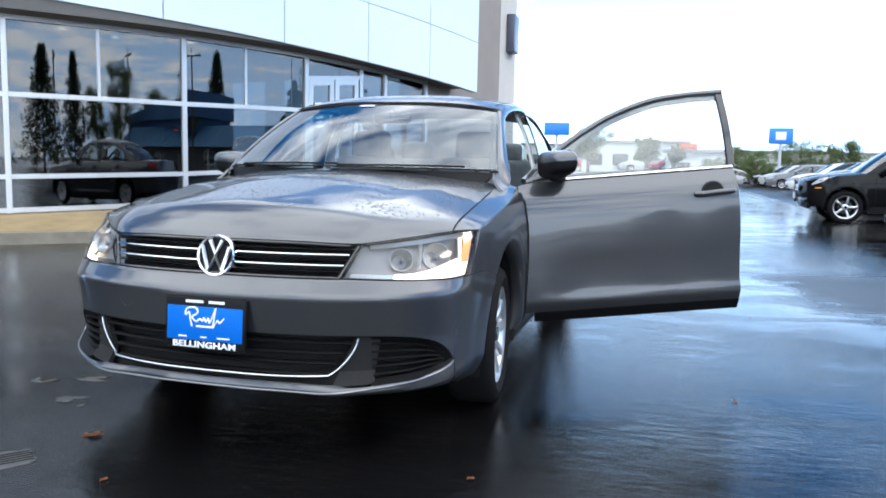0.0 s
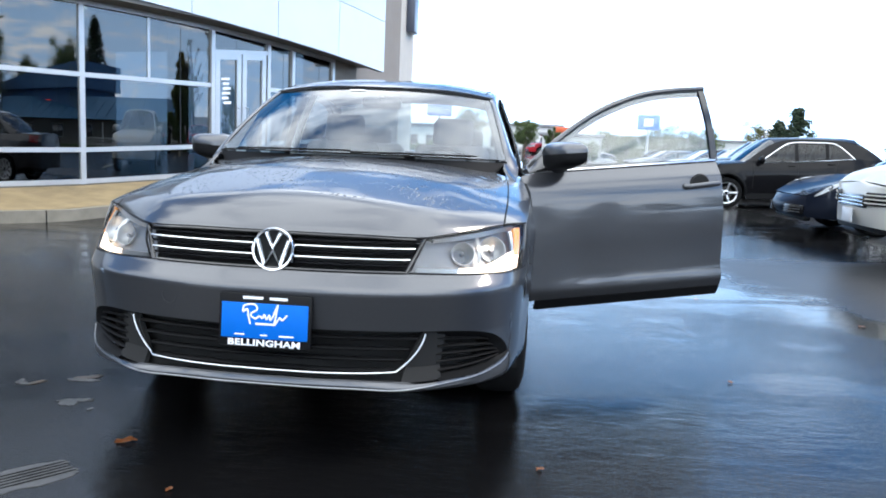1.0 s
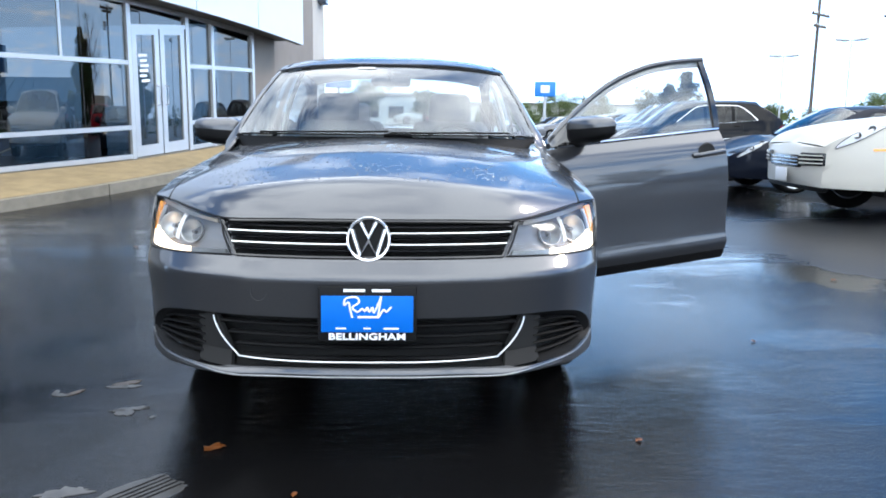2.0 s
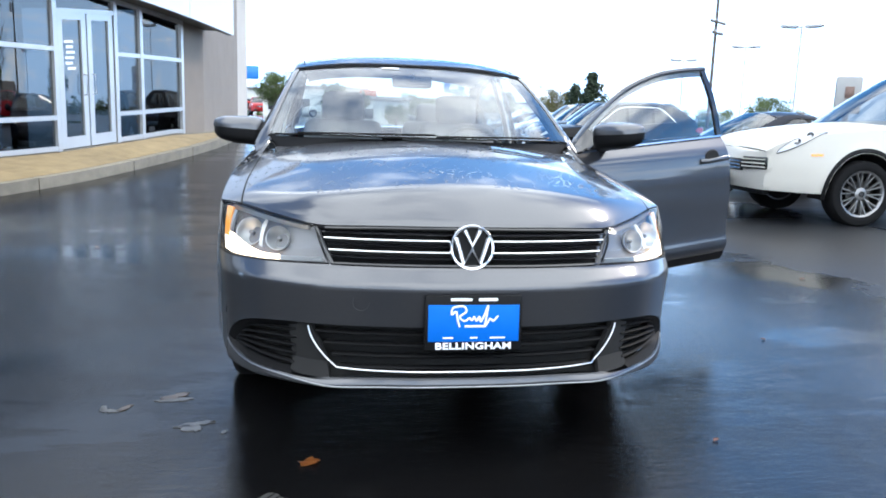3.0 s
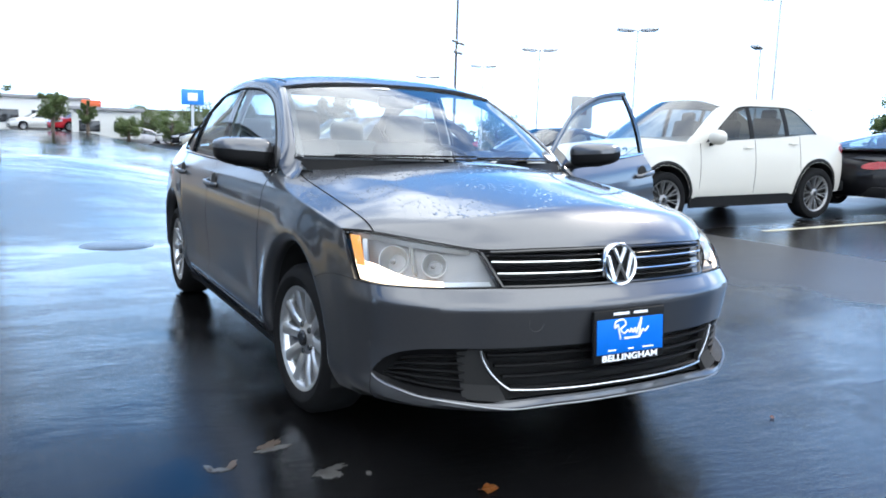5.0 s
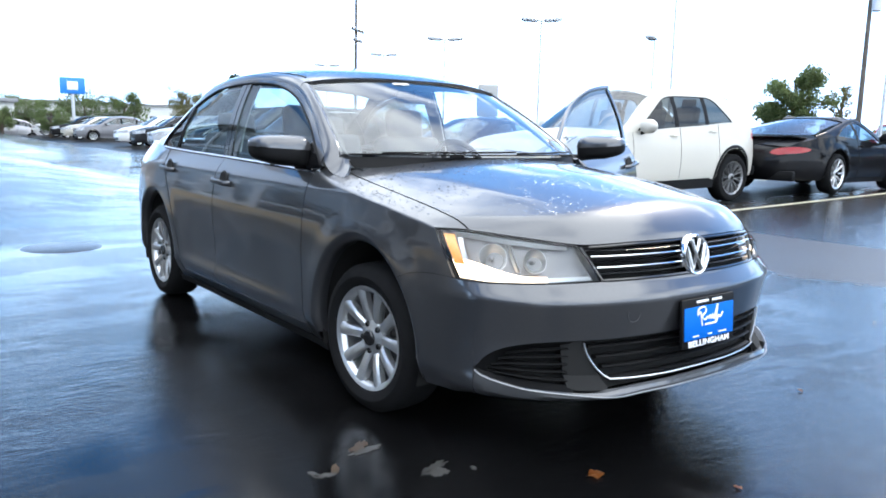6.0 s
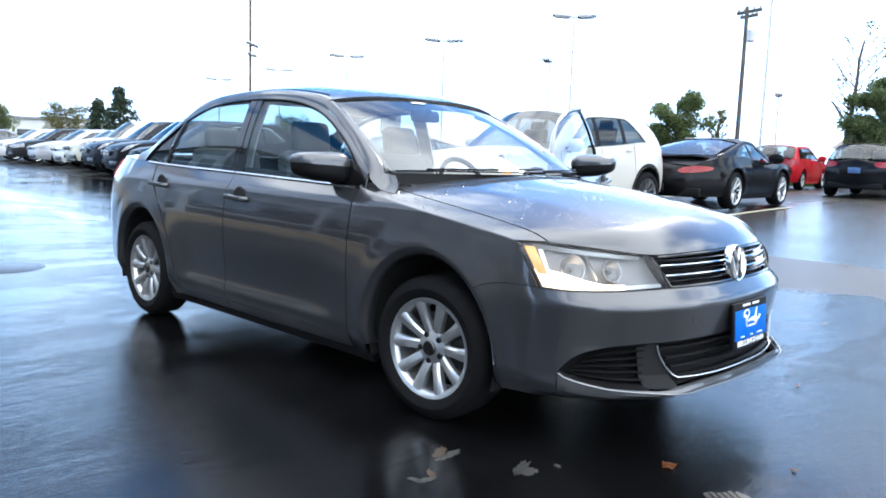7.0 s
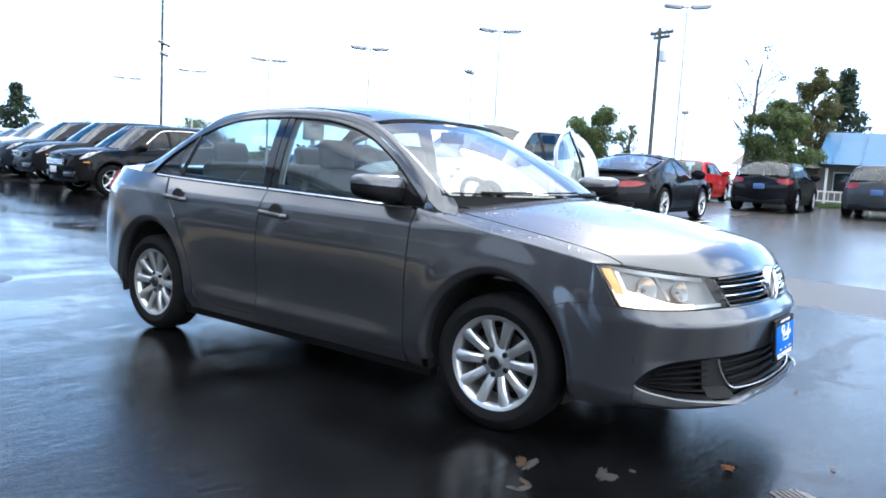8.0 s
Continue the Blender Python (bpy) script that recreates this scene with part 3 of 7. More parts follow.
part("roof_slab", arc_band(-76, -18.6, ARC_R - 3.0, FAS_R - 0.13, lambda a: drip_z(a) + 1.6, lambda a: drip_z(a) + 1.75, 30), SOFFIT, shop)
# return wall and tall end pier
part("return_wall", arc_band(-21.0, -17.9, ARC_R - 0.35, ARC_R - 0.02, lambda a: 0.3, lambda a: 4.6, 6), TAUPE, shop)
pier_a, pier_b = Vector((-2.66, 11.75, 0)), Vector((-2.30, 16.4, 0))


def wall_block(p, q, depth, z0, z1, mat, name, parent, bevel=0.01, label=""):
    d = q - p
    n = Vector((d.y, -d.x, 0)).normalized()
    bm = bmesh.new()
    vs = [bm.verts.new(Vector((v.x, v.y, z))) for z in (z0, z1) for v in (p, q, q - n * depth, p - n * depth)]
    for f in ((0, 1, 2, 3), (7, 6, 5, 4), (0, 4, 5, 1), (1, 5, 6, 2), (2, 6, 7, 3), (3, 7, 4, 0)):
        bm.faces.new([vs[i] for i in f])
    return part(name, bm, mat, parent, label, smooth=False)


wall_block(pier_a.lerp(pier_b, 0.74) + Vector((0.005, -0.002, 0)), pier_b + Vector((0.005, -0.002, 0)), 1.0, 0.21, 5.67, BEIGE, "pier_edge", shop, label="pale rendered edge of the pier")
wall_block(pier_a, pier_b, 1.1, 0.2, 5.65, TAUPE, "end_pier", shop, label="tall taupe rendered pier")
wall_block(pier_b + Vector((0.004, 0.004, 0)), pier_b + Vector((-0.05, 0.62, 0)), 1.2, 0.2, 5.68, BEIGE, "end_wall", shop, label="pale rendered end wall")
# dark sign on the end wall, in plain bars
sign_p = pier_a.lerp(pier_b, 0.91)
sign = part("wall_sign", box((0.20, 0.60, 0.90), Matrix.Translation((sign_p.x + 0.09, sign_p.y + 0.02, 4.36)), 0.02), material("dark blue sign", (0.06, 0.07, 0.10), rough=0.3), shop, "dark square sign with pale marks")
for k in range(2):
    part("lettering_bar", box((0.01, 0.34, 0.11), Matrix.Translation((sign_p.x + 0.175, sign_p.y + 0.02, 4.46 - 0.22 * k))), WHITE_INK, sign)
# showroom behind the glass, its dimness put into the dark colour
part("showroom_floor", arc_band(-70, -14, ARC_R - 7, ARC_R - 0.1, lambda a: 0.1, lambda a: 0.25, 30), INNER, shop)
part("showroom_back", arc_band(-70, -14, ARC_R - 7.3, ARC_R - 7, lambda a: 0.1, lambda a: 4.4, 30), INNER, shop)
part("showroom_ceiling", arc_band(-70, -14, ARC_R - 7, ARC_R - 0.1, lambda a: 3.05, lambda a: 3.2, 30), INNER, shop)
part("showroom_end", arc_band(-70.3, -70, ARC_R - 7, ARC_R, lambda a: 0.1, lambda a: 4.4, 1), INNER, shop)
part("interior_column", lathe([(0.16, 0), (0.16, 3.0)], Matrix.Translation(on_arc(-41.0, ARC_R - 0.45, 0.1)) @ Matrix.Rotation(radians(-90), 4, "Y"), 20), BEIGE, shop)
part("interior_column", lathe([(0.16, 0), (0.16, 3.0)], Matrix.Translation(on_arc(-33.2, ARC_R - 0.45, 0.1)) @ Matrix.Rotation(radians(-90), 4, "Y"), 20), BEIGE, shop)
LAMP_WARM = material("showroom lamp", (1.0, 0.85, 0.6), emit=6.0)
for a, r in ((-45.6, 1.2), (-42.3, 1.6), (-37.6, 1.3), (-47, 3.0), (-35.5, 2.6)):
    part("ceiling_spot", lathe([(0.0, 0), (0.05, 0), (0.06, 0.03)], Matrix.Translation(on_arc(a, ARC_R - r, 3.0)) @ Matrix.Rotation(radians(90), 4, "Y"), 12), LAMP_WARM, shop)

# plain unseen west wing, added to darken what the car's side reflects
SLATE = material("slate-grey cladding", (0.055, 0.06, 0.07), rough=0.6, vary=0.1, scale=2)
wall_block(Vector((-13.5, -16.0, 0)), Vector((-12.3, 1.3, 0)), 7.0, -0.1, 3.1, SLATE, "unseen_west_wall", shop)
wall_block(Vector((-13.25, -16.0, 0)), Vector((-12.05, 1.2, 0)), 7.3, 3.1, 5.0, FASCIA, "unseen_west_fascia", shop)
for k in range(5):
    p = Vector((-13.5, -16.0, 0)).lerp(Vector((-12.3, 1.3, 0)), 0.06 + 0.185 * k)
    q = Vector((-13.5, -16.0, 0)).lerp(Vector((-12.3, 1.3, 0)), 0.20 + 0.185 * k)
    out = Vector((0.997, -0.069, 0)) * 0.03
    wall_block(p + out, q + out, 0.06, 0.7, 2.7, SHOP_GLASS, "window_pane", shop)

# pavement and kerb
kerb_lo = lambda a: ground_z(*on_arc(a, kerb_r(a) + 0.12)[:2])
pave_top = lin((-90, 0.12), (-48, 0.13), (-42, 0.16), (-36, 0.32), (-31, 0.50), (-26, 0.66), (-14, 0.74), (0, 0.74))
bm = patch(lambda u, v: (lambda a: on_arc(a, ARC_R - 0.05 + (kerb_r(a) - 0.15 - ARC_R + 0.05) * v, sill_z(a) - 0.04 + (kerb_lo(a) + 0.15 - sill_z(a) + 0.04) * v))(-68 + 53.5 * u), 64, 4, -0.2)
pavement = tagged(mesh_object("pavement", bm, CONCRETE), "mossy tan concrete apron along the shop front", "pavement", kind="structure")
kerb = thing("kerb", "worn concrete kerb stones along the apron", "kerb", kind="structure")
a = -68.0
while a < -14.5:
    b = min(a + 6.3, -14.5)
    part("kerb_stone", arc_band(a + 0.03, b - 0.03, plus(kerb_r, -0.155), kerb_r, plus(kerb_lo, -0.1), plus(kerb_lo, 0.145), 6), KERB_STONE, kerb)
    a = b


# ---- the grey saloon (front towards -y, front axle on y = 0) ----
car = thing("saloon_car", "dark grey metallic saloon car with wet bonnet and open driver's door", "car")

FOLD_CORE[0] = Vector((0, 1.2, 0.55))
AXLE_R, TYRE_R, ARCH_Z = 2.651, 0.31, 0.305
LIP = 1.10                                     # the painted lip round each arch, as a share of the opening
ARCH_R, ARCH_H = 0.366 * LIP, 0.402 * LIP      # where the panels end
half_w = crv((-0.5, 0.866), (-0.3, 0.882), (0.0, 0.892), (0.6, 0.889), (1.5, 0.889), (2.6, 0.888), (2.9, 0.878), (3.08, 0.858), (3.22, 0.828), (3.35, 0.778), (3.48, 0.69), (3.62, 0.55))
tuck = crv((0.10, 0.12), (0.19, 0.075), (0.26, 0.034), (0.31, 0.012), (0.36, 0.008), (0.50, 0.003), (0.62, 0.0), (0.74, 0.005), (0.82, 0.015), (0.885, 0.028), (0.905, 0.036), (0.93, 0.053), (0.98, 0.088), (1.03, 0.125), (1.1, 0.17))
belt = crv((-0.95, 0.70), (-0.64, 0.765), (-0.46, 0.816), (-0.2, 0.858), (0.0, 0.884), (0.25, 0.919), (0.45, 0.953), (0.54, 0.965), (0.7, 0.967), (1.5, 0.982), (2.4, 0.998), (2.9, 1.015), (3.2, 1.03), (3.45, 1.03), (3.62, 1.00))
spine = crv((-1.0, 0.868), (-0.9, 0.886), (-0.78, 0.906), (-0.65, 0.932), (-0.5, 0.958), (-0.3, 0.990), (0.0, 1.025), (0.2, 1.048), (0.42, 1.066))
deck = crv((2.85, 1.060), (3.0, 1.060), (3.3, 1.064), (3.5, 1.055), (3.62, 1.025))


def arch_low(y, rocker=0.205):
    z = rocker
    for yc in (0.0, AXLE_R):
        d = abs(y - yc)
        if d < ARCH_R:
            z = max(z, ARCH_Z + ARCH_H * math.sqrt(1 - (d / ARCH_R) ** 2))
    return z


def arch_flare(y, z):
    f = 0.0
    for yc in (0.0, AXLE_R):
        d = math.hypot((y - yc) / ARCH_R, (z - ARCH_Z) / ARCH_H)
        f = max(f, 0.011 * (1 - smooth01(0.98, 1.30, d)))
    return f


def side_x(y, z):
    # the doors are hollowed over a ridge along their foot
    hollow = 0.015 * smooth01(0.315, 0.385, z) * (1 - smooth01(0.42, 0.74, z)) * smooth01(0.5, 0.8, y) * (1 - smooth01(1.95, 2.2, y))
    return half_w(y) - tuck(z) + arch_flare(y, z) - hollow


def top_edge(y):
    return max(side_x(y, belt(y)), 0.3)


def top_z(x, y, mid):
    """Height of the upper skin: nearly flat in the middle, rolling over towards the shoulder."""
    we = top_edge(max(y, -0.45)) if y < 1.5 else top_edge(y)
    q = min(abs(x) / we, 1.04)
    return mid(y) + (belt(y) - mid(y)) * (0.85 * q * q + 0.15 * q ** 6)


NOSE_Y1 = -0.45
nose_x = crv((0, 0.0), (0.2, 0.22), (0.42, 0.465), (0.60, 0.672), (0.76, 0.808), (0.88, 0.853), (1.0, 0.8710))
nose_y = crv((0, -0.998), (0.2, -0.988), (0.42, -0.940), (0.60, -0.842), (0.76, -0.695), (0.88, -0.568), (1.0, NOSE_Y1))
nose_in = lin((0.15, 0.07), (0.20, 0.04), (0.240, 0.060), (0.252, 0.030), (0.266, -0.008), (0.276, -0.012), (0.305, -0.003), (0.33, 0.026), (0.45, 0.026), (0.52, 0.013), (0.585, 0.001), (0.598, 0.001), (0.612, 0.010), (0.650, 0.046), (0.675, 0.060), (0.70, 0.072), (0.77, 0.092), (0.80, 0.108), (0.84, 0.14))


def nose(s, z, deeper=0.0):
    """A point on the car's skin: s runs from the middle of the front (0) round the corner (1) and on along the wing, negative for the other side."""
    a = abs(s)
    sg = math.copysign(1, s)
    if a >= 1.0:
        y = NOSE_Y1 + a - 1.0
        return (sg * (side_x(y, z) - deeper), y, z)
    x, y = nose_x(a), nose_y(a)
    tx, ty = nose_x(a + 0.01) - nose_x(a - 0.01), nose_y(a + 0.01) - nose_y(a - 0.01)
    k = 1 / math.hypot(tx, ty)
    nx, ny = ty * k, -tx * k
    w = smooth01(0.50, 1.0, a)
    d = nose_in(z) * (1 - w) + (tuck(z) - arch_flare(y, z)) * w + deeper
    d -= 0.020 * math.exp(-((a - 0.43) / 0.10) ** 2) * (1 - smooth01(0.27, 0.31, z))      # the lip juts out at its corners
    x, y = x - d * nx, y - d * ny
    return (sg * max(x, 0.0), y, z)


# leading edge of bonnet and wings over grille and lamps: how far forward, and how high, for each x
front_y = crv((0, -0.903), (0.2, -0.893), (0.4, -0.857), (0.519, -0.810), (0.65, -0.690), (0.77, -0.552), (0.82, -0.494), (0.855, -0.455))
front_z = crv((0, 0.789), (0.3, 0.787), (0.45, 0.782), (0.519, 0.782), (0.65, 0.799), (0.77, 0.816), (0.82, 0.818), (0.855, 0.818))


def upper_z(x, y):
    """Height of bonnet and wing tops: the crowned skin, rolling down to its leading edge."""
    a = min(abs(x), 0.855)
    fall = max(top_z(a, front_y(a), spine) - front_z(a), 0.0)
    reach = 0.18 - 0.08 * min(a / 0.8, 1.0)
    d = min(max((y - front_y(a)) / reach, 0.0), 1.0)
    return top_z(x, y, spine) - fall * (1 - d) ** 2


def s_at(y):
    """The running length on the wing abreast of y."""
    return 1.0 + y - NOSE_Y1


edge_x = lin((0.0, 0.0), (0.2, 0.215), (0.42, 0.430), (0.491, 0.512), (0.985, 0.852), (1.0, 0.856))


def edge_point(s):
    """Where the front's or the side's skin meets the upper skin."""
    if s >= 1:
        y = NOSE_Y1 + s - 1
        return Vector((side_x(y, belt(y)), y, belt(y)))
    x = edge_x(s)
    return Vector((x, front_y(x), front_z(x)))


def edge_z(s):
    return edge_point(abs(s)).z


def nose_patch(s0, s1, lo, hi, ns, nz, deeper=0.0, thick=0.015, ss=None):
    """A panel on the front between the heights lo(s) and hi(s)."""
    ss = ss or span(s0, s1, ns)

    def fn(u, v):
        s = ss[int(round(u * (len(ss) - 1)))]
        return nose(s, lo(abs(s)) + (hi(abs(s)) - lo(abs(s))) * v, deeper)
    return patch(fn, len(ss) - 1, nz, thick)


# bumper: one skin from arch to arch, cut out for the lower openings, and the lip
FOG_END = 0.800
lamp_low = lin((0.0, 0.655), (0.40, 0.655), (0.44, 0.656), (0.60, 0.651), (0.75, 0.648), (0.87, 0.650))
seam_z = crv((-0.60, 0.650), (-0.50, 0.655), (-0.42, 0.651), (-0.34, 0.636), (-0.28, 0.612))      # where the bumper meets the wing
open_top = crv((0.0, 0.462), (0.30, 0.462), (0.46, 0.461), (0.58, 0.458), (0.65, 0.450), (0.71, 0.432), (0.76, 0.400), (FOG_END, 0.352))
lip_top = lin((0.0, 0.293), (0.38, 0.291), (0.44, 0.286), (0.50, 0.288), (0.65, 0.303), (0.74, 0.322), (0.78, 0.336), (FOG_END, 0.350))
trim_z = lin((0.0, 0.270), (0.38, 0.268), (0.42, 0.271), (0.50, 0.281), (0.65, 0.299), (0.74, 0.318), (0.78, 0.331), (FOG_END, 0.346))
lip_low = lin((0.0, 0.250), (0.42, 0.247), (0.6, 0.250), (FOG_END, 0.255))


def bumper_low(s):
    if s <= FOG_END:
        return open_top(s)
    if s < 1:
        return max(0.255 - 0.02 * smooth01(0.80, 0.9, s), 0.0)
    return arch_low(NOSE_Y1 + s - 1, 0.235)


def bumper_top(s):
    return lamp_low(s) if s <= 0.87 else max(seam_z(nose(min(s, 0.999), 0.65)[1] if s < 1 else NOSE_Y1 + s - 1), bumper_low(s) + 0.001)


half_ss = span(0, 0.70, 28) + span(0.715, FOG_END, 8) + [FOG_END + 0.002] + span(0.82, 1.0, 9) + [s_at(y) for y in (-0.43, -0.415, -0.404, -0.402, -0.398, -0.39, -0.38, -0.365, -0.35, -0.33, -0.31, -0.29, -0.275)]
bump_ss = [-s for s in reversed(half_ss[1:])] + half_ss
part("front_bumper", nose_patch(0, 0, bumper_low, bumper_top, 0, 34, 0, 0.016, bump_ss), GREY_PAINT, car)
part("bumper_lip", nose_patch(-FOG_END, FOG_END, trim_z, lip_top, 84, 5, 0, 0.03), GREY_PAINT, car)
# lip below the strip: darker trim colour puts in its shade
part("lip_underside", nose_patch(-FOG_END, FOG_END, lip_low, trim_z, 84, 3, 0.001, 0.03), DARK_TRIM, car)
part("lip_trim", tube([nose(s, trim_z(abs(s)), -0.002) for s in span(-FOG_END + 0.003, FOG_END - 0.003, 90)], 0.006, 0.006, 6), DULL_METAL, car, "thin dull metal strip along the bumper lip")
part("under_lip", patch(lambda u, v: (nose(-0.84 + 1.68 * u, 0.252)[0] * (1 - 0.25 * v), nose(-0.84 + 1.68 * u, 0.252)[1] + 0.006 + 0.28 * v, 0.249 - 0.05 * v), 40, 2, 0), BLACK_PLASTIC, car)
part("tow_cover", lathe([(0.026, 0.0), (0.0275, 0.001), (0.029, 0.0)], Matrix.Translation(Vector(nose(-0.33, 0.545, -0.0005))) @ Matrix.Rotation(radians(-90 - 8), 4, "Z"), 28, False), DARK_TRIM, car)
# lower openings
# black sheet behind the slats, painted for the shade in the opening
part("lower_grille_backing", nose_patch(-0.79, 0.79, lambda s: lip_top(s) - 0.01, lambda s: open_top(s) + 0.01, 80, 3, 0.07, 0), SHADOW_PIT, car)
for k in range(4):
    z = 0.322 + 0.037 * k
    w = 0.395 + 0.024 * k
    part("grille_slat", tube([nose(s, z, 0.022) for s in span(-w, w, 30)], 0.034, 0.012, 8), BLACK_PLASTIC, car)
slant = lin((0, 0.415), (1, 0.482))
for sg in (-1, 1):
    def bezel(u, v, sg=sg):
        s = slant(v) + (0.530 + 0.02 * v - slant(v)) * u
        return nose(sg * s, lip_top(s) + 0.004 + (open_top(s) - lip_top(s) - 0.008) * v, 0.008 + 0.010 * u)
    part("fog_bezel", patch(bezel, 8, 8, 0.02), SHADOW_PIT, car)
    for k in range(5):
        q = (k + 0.6) / 5.2
        pts = []
        for s in span(0.525, 0.762 - 0.030 * max(0, k - 1) ** 1.2 * 0.5, 16):
            lo, hi = lip_top(s) + 0.012, open_top(s) - 0.014
            pts.append(nose(sg * s, lo + (hi - lo) * q, 0.026))
        part("fog_grille_slat", tube(pts, 0.03, 0.009, 8), BLACK_PLASTIC, car)

    def fog_frame(u, v, sg=sg):
        """A broad black surround that slopes into the opening."""
        n = 26
        i = u * n
        if i <= 13:
            s = 0.520 + (FOG_END - 0.003 - 0.520) * i / 13
            z, dz = open_top(s) - 0.001, -0.030 * v
        else:
            s = 0.520 + (FOG_END - 0.003 - 0.520) * (n - i) / 13
            z, dz = lip_top(s) + 0.001, 0.014 * v
        s -= 0.045 * v * smooth01(0.70, 0.80, s)
        return nose(sg * s, z + dz, 0.002 + 0.030 * v)
    part("fog_grille_rim", patch(fog_frame, 26, 3, 0), BLACK_PLASTIC, car)
u_pts = []
for q in span(-1, 1, 60):
    a = abs(q)
    if a <= 0.70:
        p = (0.40 * a / 0.70, 0.315 + 0.006 * (a / 0.7) ** 4)
    else:
        k = (a - 0.70) / 0.30
        p = (0.40 + 0.085 * (1 - max(1 - k, 0.0) ** 1.5), 0.321 + 0.130 * k ** 1.25)
    u_pts.append(nose(math.copysign(p[0], q), p[1], 0.0))
part("lower_grille_chrome", tube(u_pts, 0.007, 0.007, 6), SATIN, car, "thin chrome strip curving under the grille")

# upper grille with three louvres, and headlamps
grille_end = lambda z: 0.428 + (z - 0.66) * 0.46
# black sheet whose colour stands for the shade behind the louvres
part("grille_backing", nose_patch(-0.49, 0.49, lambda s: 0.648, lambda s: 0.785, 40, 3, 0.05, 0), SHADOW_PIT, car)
part("grille_frame", tube([nose(s, 0.661, 0.002) for s in span(-0.425, 0.425, 40)] + [nose(s, edge_z(s) - 0.011, 0.004) for s in span(0.483, -0.483, 40)], 0.016, 0.011, 6, True), GLOSS_BLACK, car)
for z in (0.682, 0.720, 0.758):
    e = grille_end(z)
    part("grille_louvre", tube([nose(s, z, 0.018) for s in span(-e, e, 40)], 0.045, 0.011, 8), GLOSS_BLACK, car)
for z in (0.703, 0.740):
    e = grille_end(z) - 0.008
    part("grille_chrome_strip", tube([nose(s, z, -0.004) for s in span(-e, e, 40)], 0.010, 0.0065, 6), CHROME, car, "thin chrome louvre strip")


LAMP_S0, LAMP_S1 = lin((0, 0.436), (1, 0.491)), lin((0, 0.872), (1, 0.985))


def lamp_point(sg, u, v, deeper=0.0):
    """On the lamp's leaning face, from the bumper's edge up to the bonnet's."""
    s = LAMP_S0(v) + (LAMP_S1(v) - LAMP_S0(v)) * u
    foot, head = Vector(nose(s, lamp_low(min(s, 0.87)) + 0.004)), edge_point(s) - Vector((0, 0, 0.006))
    ahead = Vector(nose(s + 0.01, 0.66)) - Vector(nose(s - 0.01, 0.66))
    n = ahead.cross(head - foot).normalized()
    if n.y > 0:
        n = -n
    p = foot.lerp(head, v) + n * (0.016 * math.sin(math.pi * v) - deeper)
    return (sg * p.x, p.y, p.z)


for sg in (-1, 1):
    lamp = part("headlamp", patch(lambda u, v: lamp_point(sg, u, v, 0.034 + 0.024 * math.sin(math.pi * v)), 22, 8, 0), LAMP_GREY, car, "clear headlamp with lit lower strip and amber corner")
    part("lamp_lens", patch(lambda u, v: lamp_point(sg, u, v, -0.001), 26, 10, 0), CLEAR, lamp)
    part("lamp_rim", tube([lamp_point(sg, u, 0.0, 0.004) for u in span(0, 1, 20)] + [lamp_point(sg, 1, v, 0.004) for v in span(0.1, 1, 8)]
                          + [lamp_point(sg, u, 1.0, 0.004) for u in span(0.95, 0, 20)] + [lamp_point(sg, 0, v, 0.004) for v in span(0.9, 0.1, 4)], 0.008, 0.007, 6, True), BLACK_PLASTIC, lamp)
    part("lamp_bezel", patch(lambda u, v: lamp_point(sg, 0.08 + 0.82 * u, 0.88 + 0.08 * v, 0.012 + 0.012 * (1 - v)), 16, 2, 0.01), REFLECTOR, lamp)
    part("amber_marker", patch(lambda u, v: lamp_point(sg, 0.885 + 0.080 * u, 0.30 + 0.62 * v, 0.010), 4, 8, 0.01), AMBER, lamp, "amber side marker")
    # the lit guide: along the foot and up beside the amber corner
    part("lit_strip", patch(lambda u, v: lamp_point(sg, 0.34 + 0.635 * u, 0.05 + (0.11 + 0.24 * smooth01(0.15, 0.85, u)) * v, 0.013), 16, 3, 0.008), LIT, lamp, "lit warm white strip")
    part("lit_upright", patch(lambda u, v: lamp_point(sg, 0.835 + 0.035 * u + 0.02 * (1 - v), 0.30 + 0.56 * v, 0.013), 2, 8, 0.008), REFLECTOR, lamp)
    part("lamp_bezel", patch(lambda u, v: lamp_point(sg, 0.04 + 0.30 * u, 0.05 + 0.10 * v, 0.016), 8, 2, 0.008), REFLECTOR, lamp)
    part("lamp_divider", patch(lambda u, v: lamp_point(sg, 0.50 + 0.03 * u, 0.30 + 0.58 * v, 0.020 + 0.01 * abs(2 * u - 1)), 2, 8, 0.01), REFLECTOR, lamp)
    for u0, r in ((0.665, 0.048), (0.37, 0.040)):
        c = Vector(lamp_point(sg, u0, 0.56, 0.040))
        fwd = (Vector(lamp_point(sg, u0, 0.58, 0.0)) - c).normalized()
        fwd = (fwd + Vector((0, -1.2, 0))).normalized()
        m = Matrix.Translation(c) @ fwd.to_track_quat("X", "Z").to_matrix().to_4x4()
        part("reflector_bowl", lathe([(0.006, -0.03), (r * 0.5, -0.022), (r * 0.85, -0.004), (r, 0.012), (r * 1.05, 0.013), (r * 1.05, 0.003)], m, 28, False), REFLECTOR, lamp)
        part("bulb_cover", lathe([(0.0, 0.006), (r * 0.16, 0.002), (r * 0.2, -0.02)], m, 14), LAMP_GREY, lamp)

# bonnet and wings: the upper skin, parted by a seam that runs from the lamp's outer end back to the cowl
S_SEAM = 0.905
while edge_point(S_SEAM).x > 0.775:
    S_SEAM -= 0.004
SEAM_Y0 = edge_point(S_SEAM).y
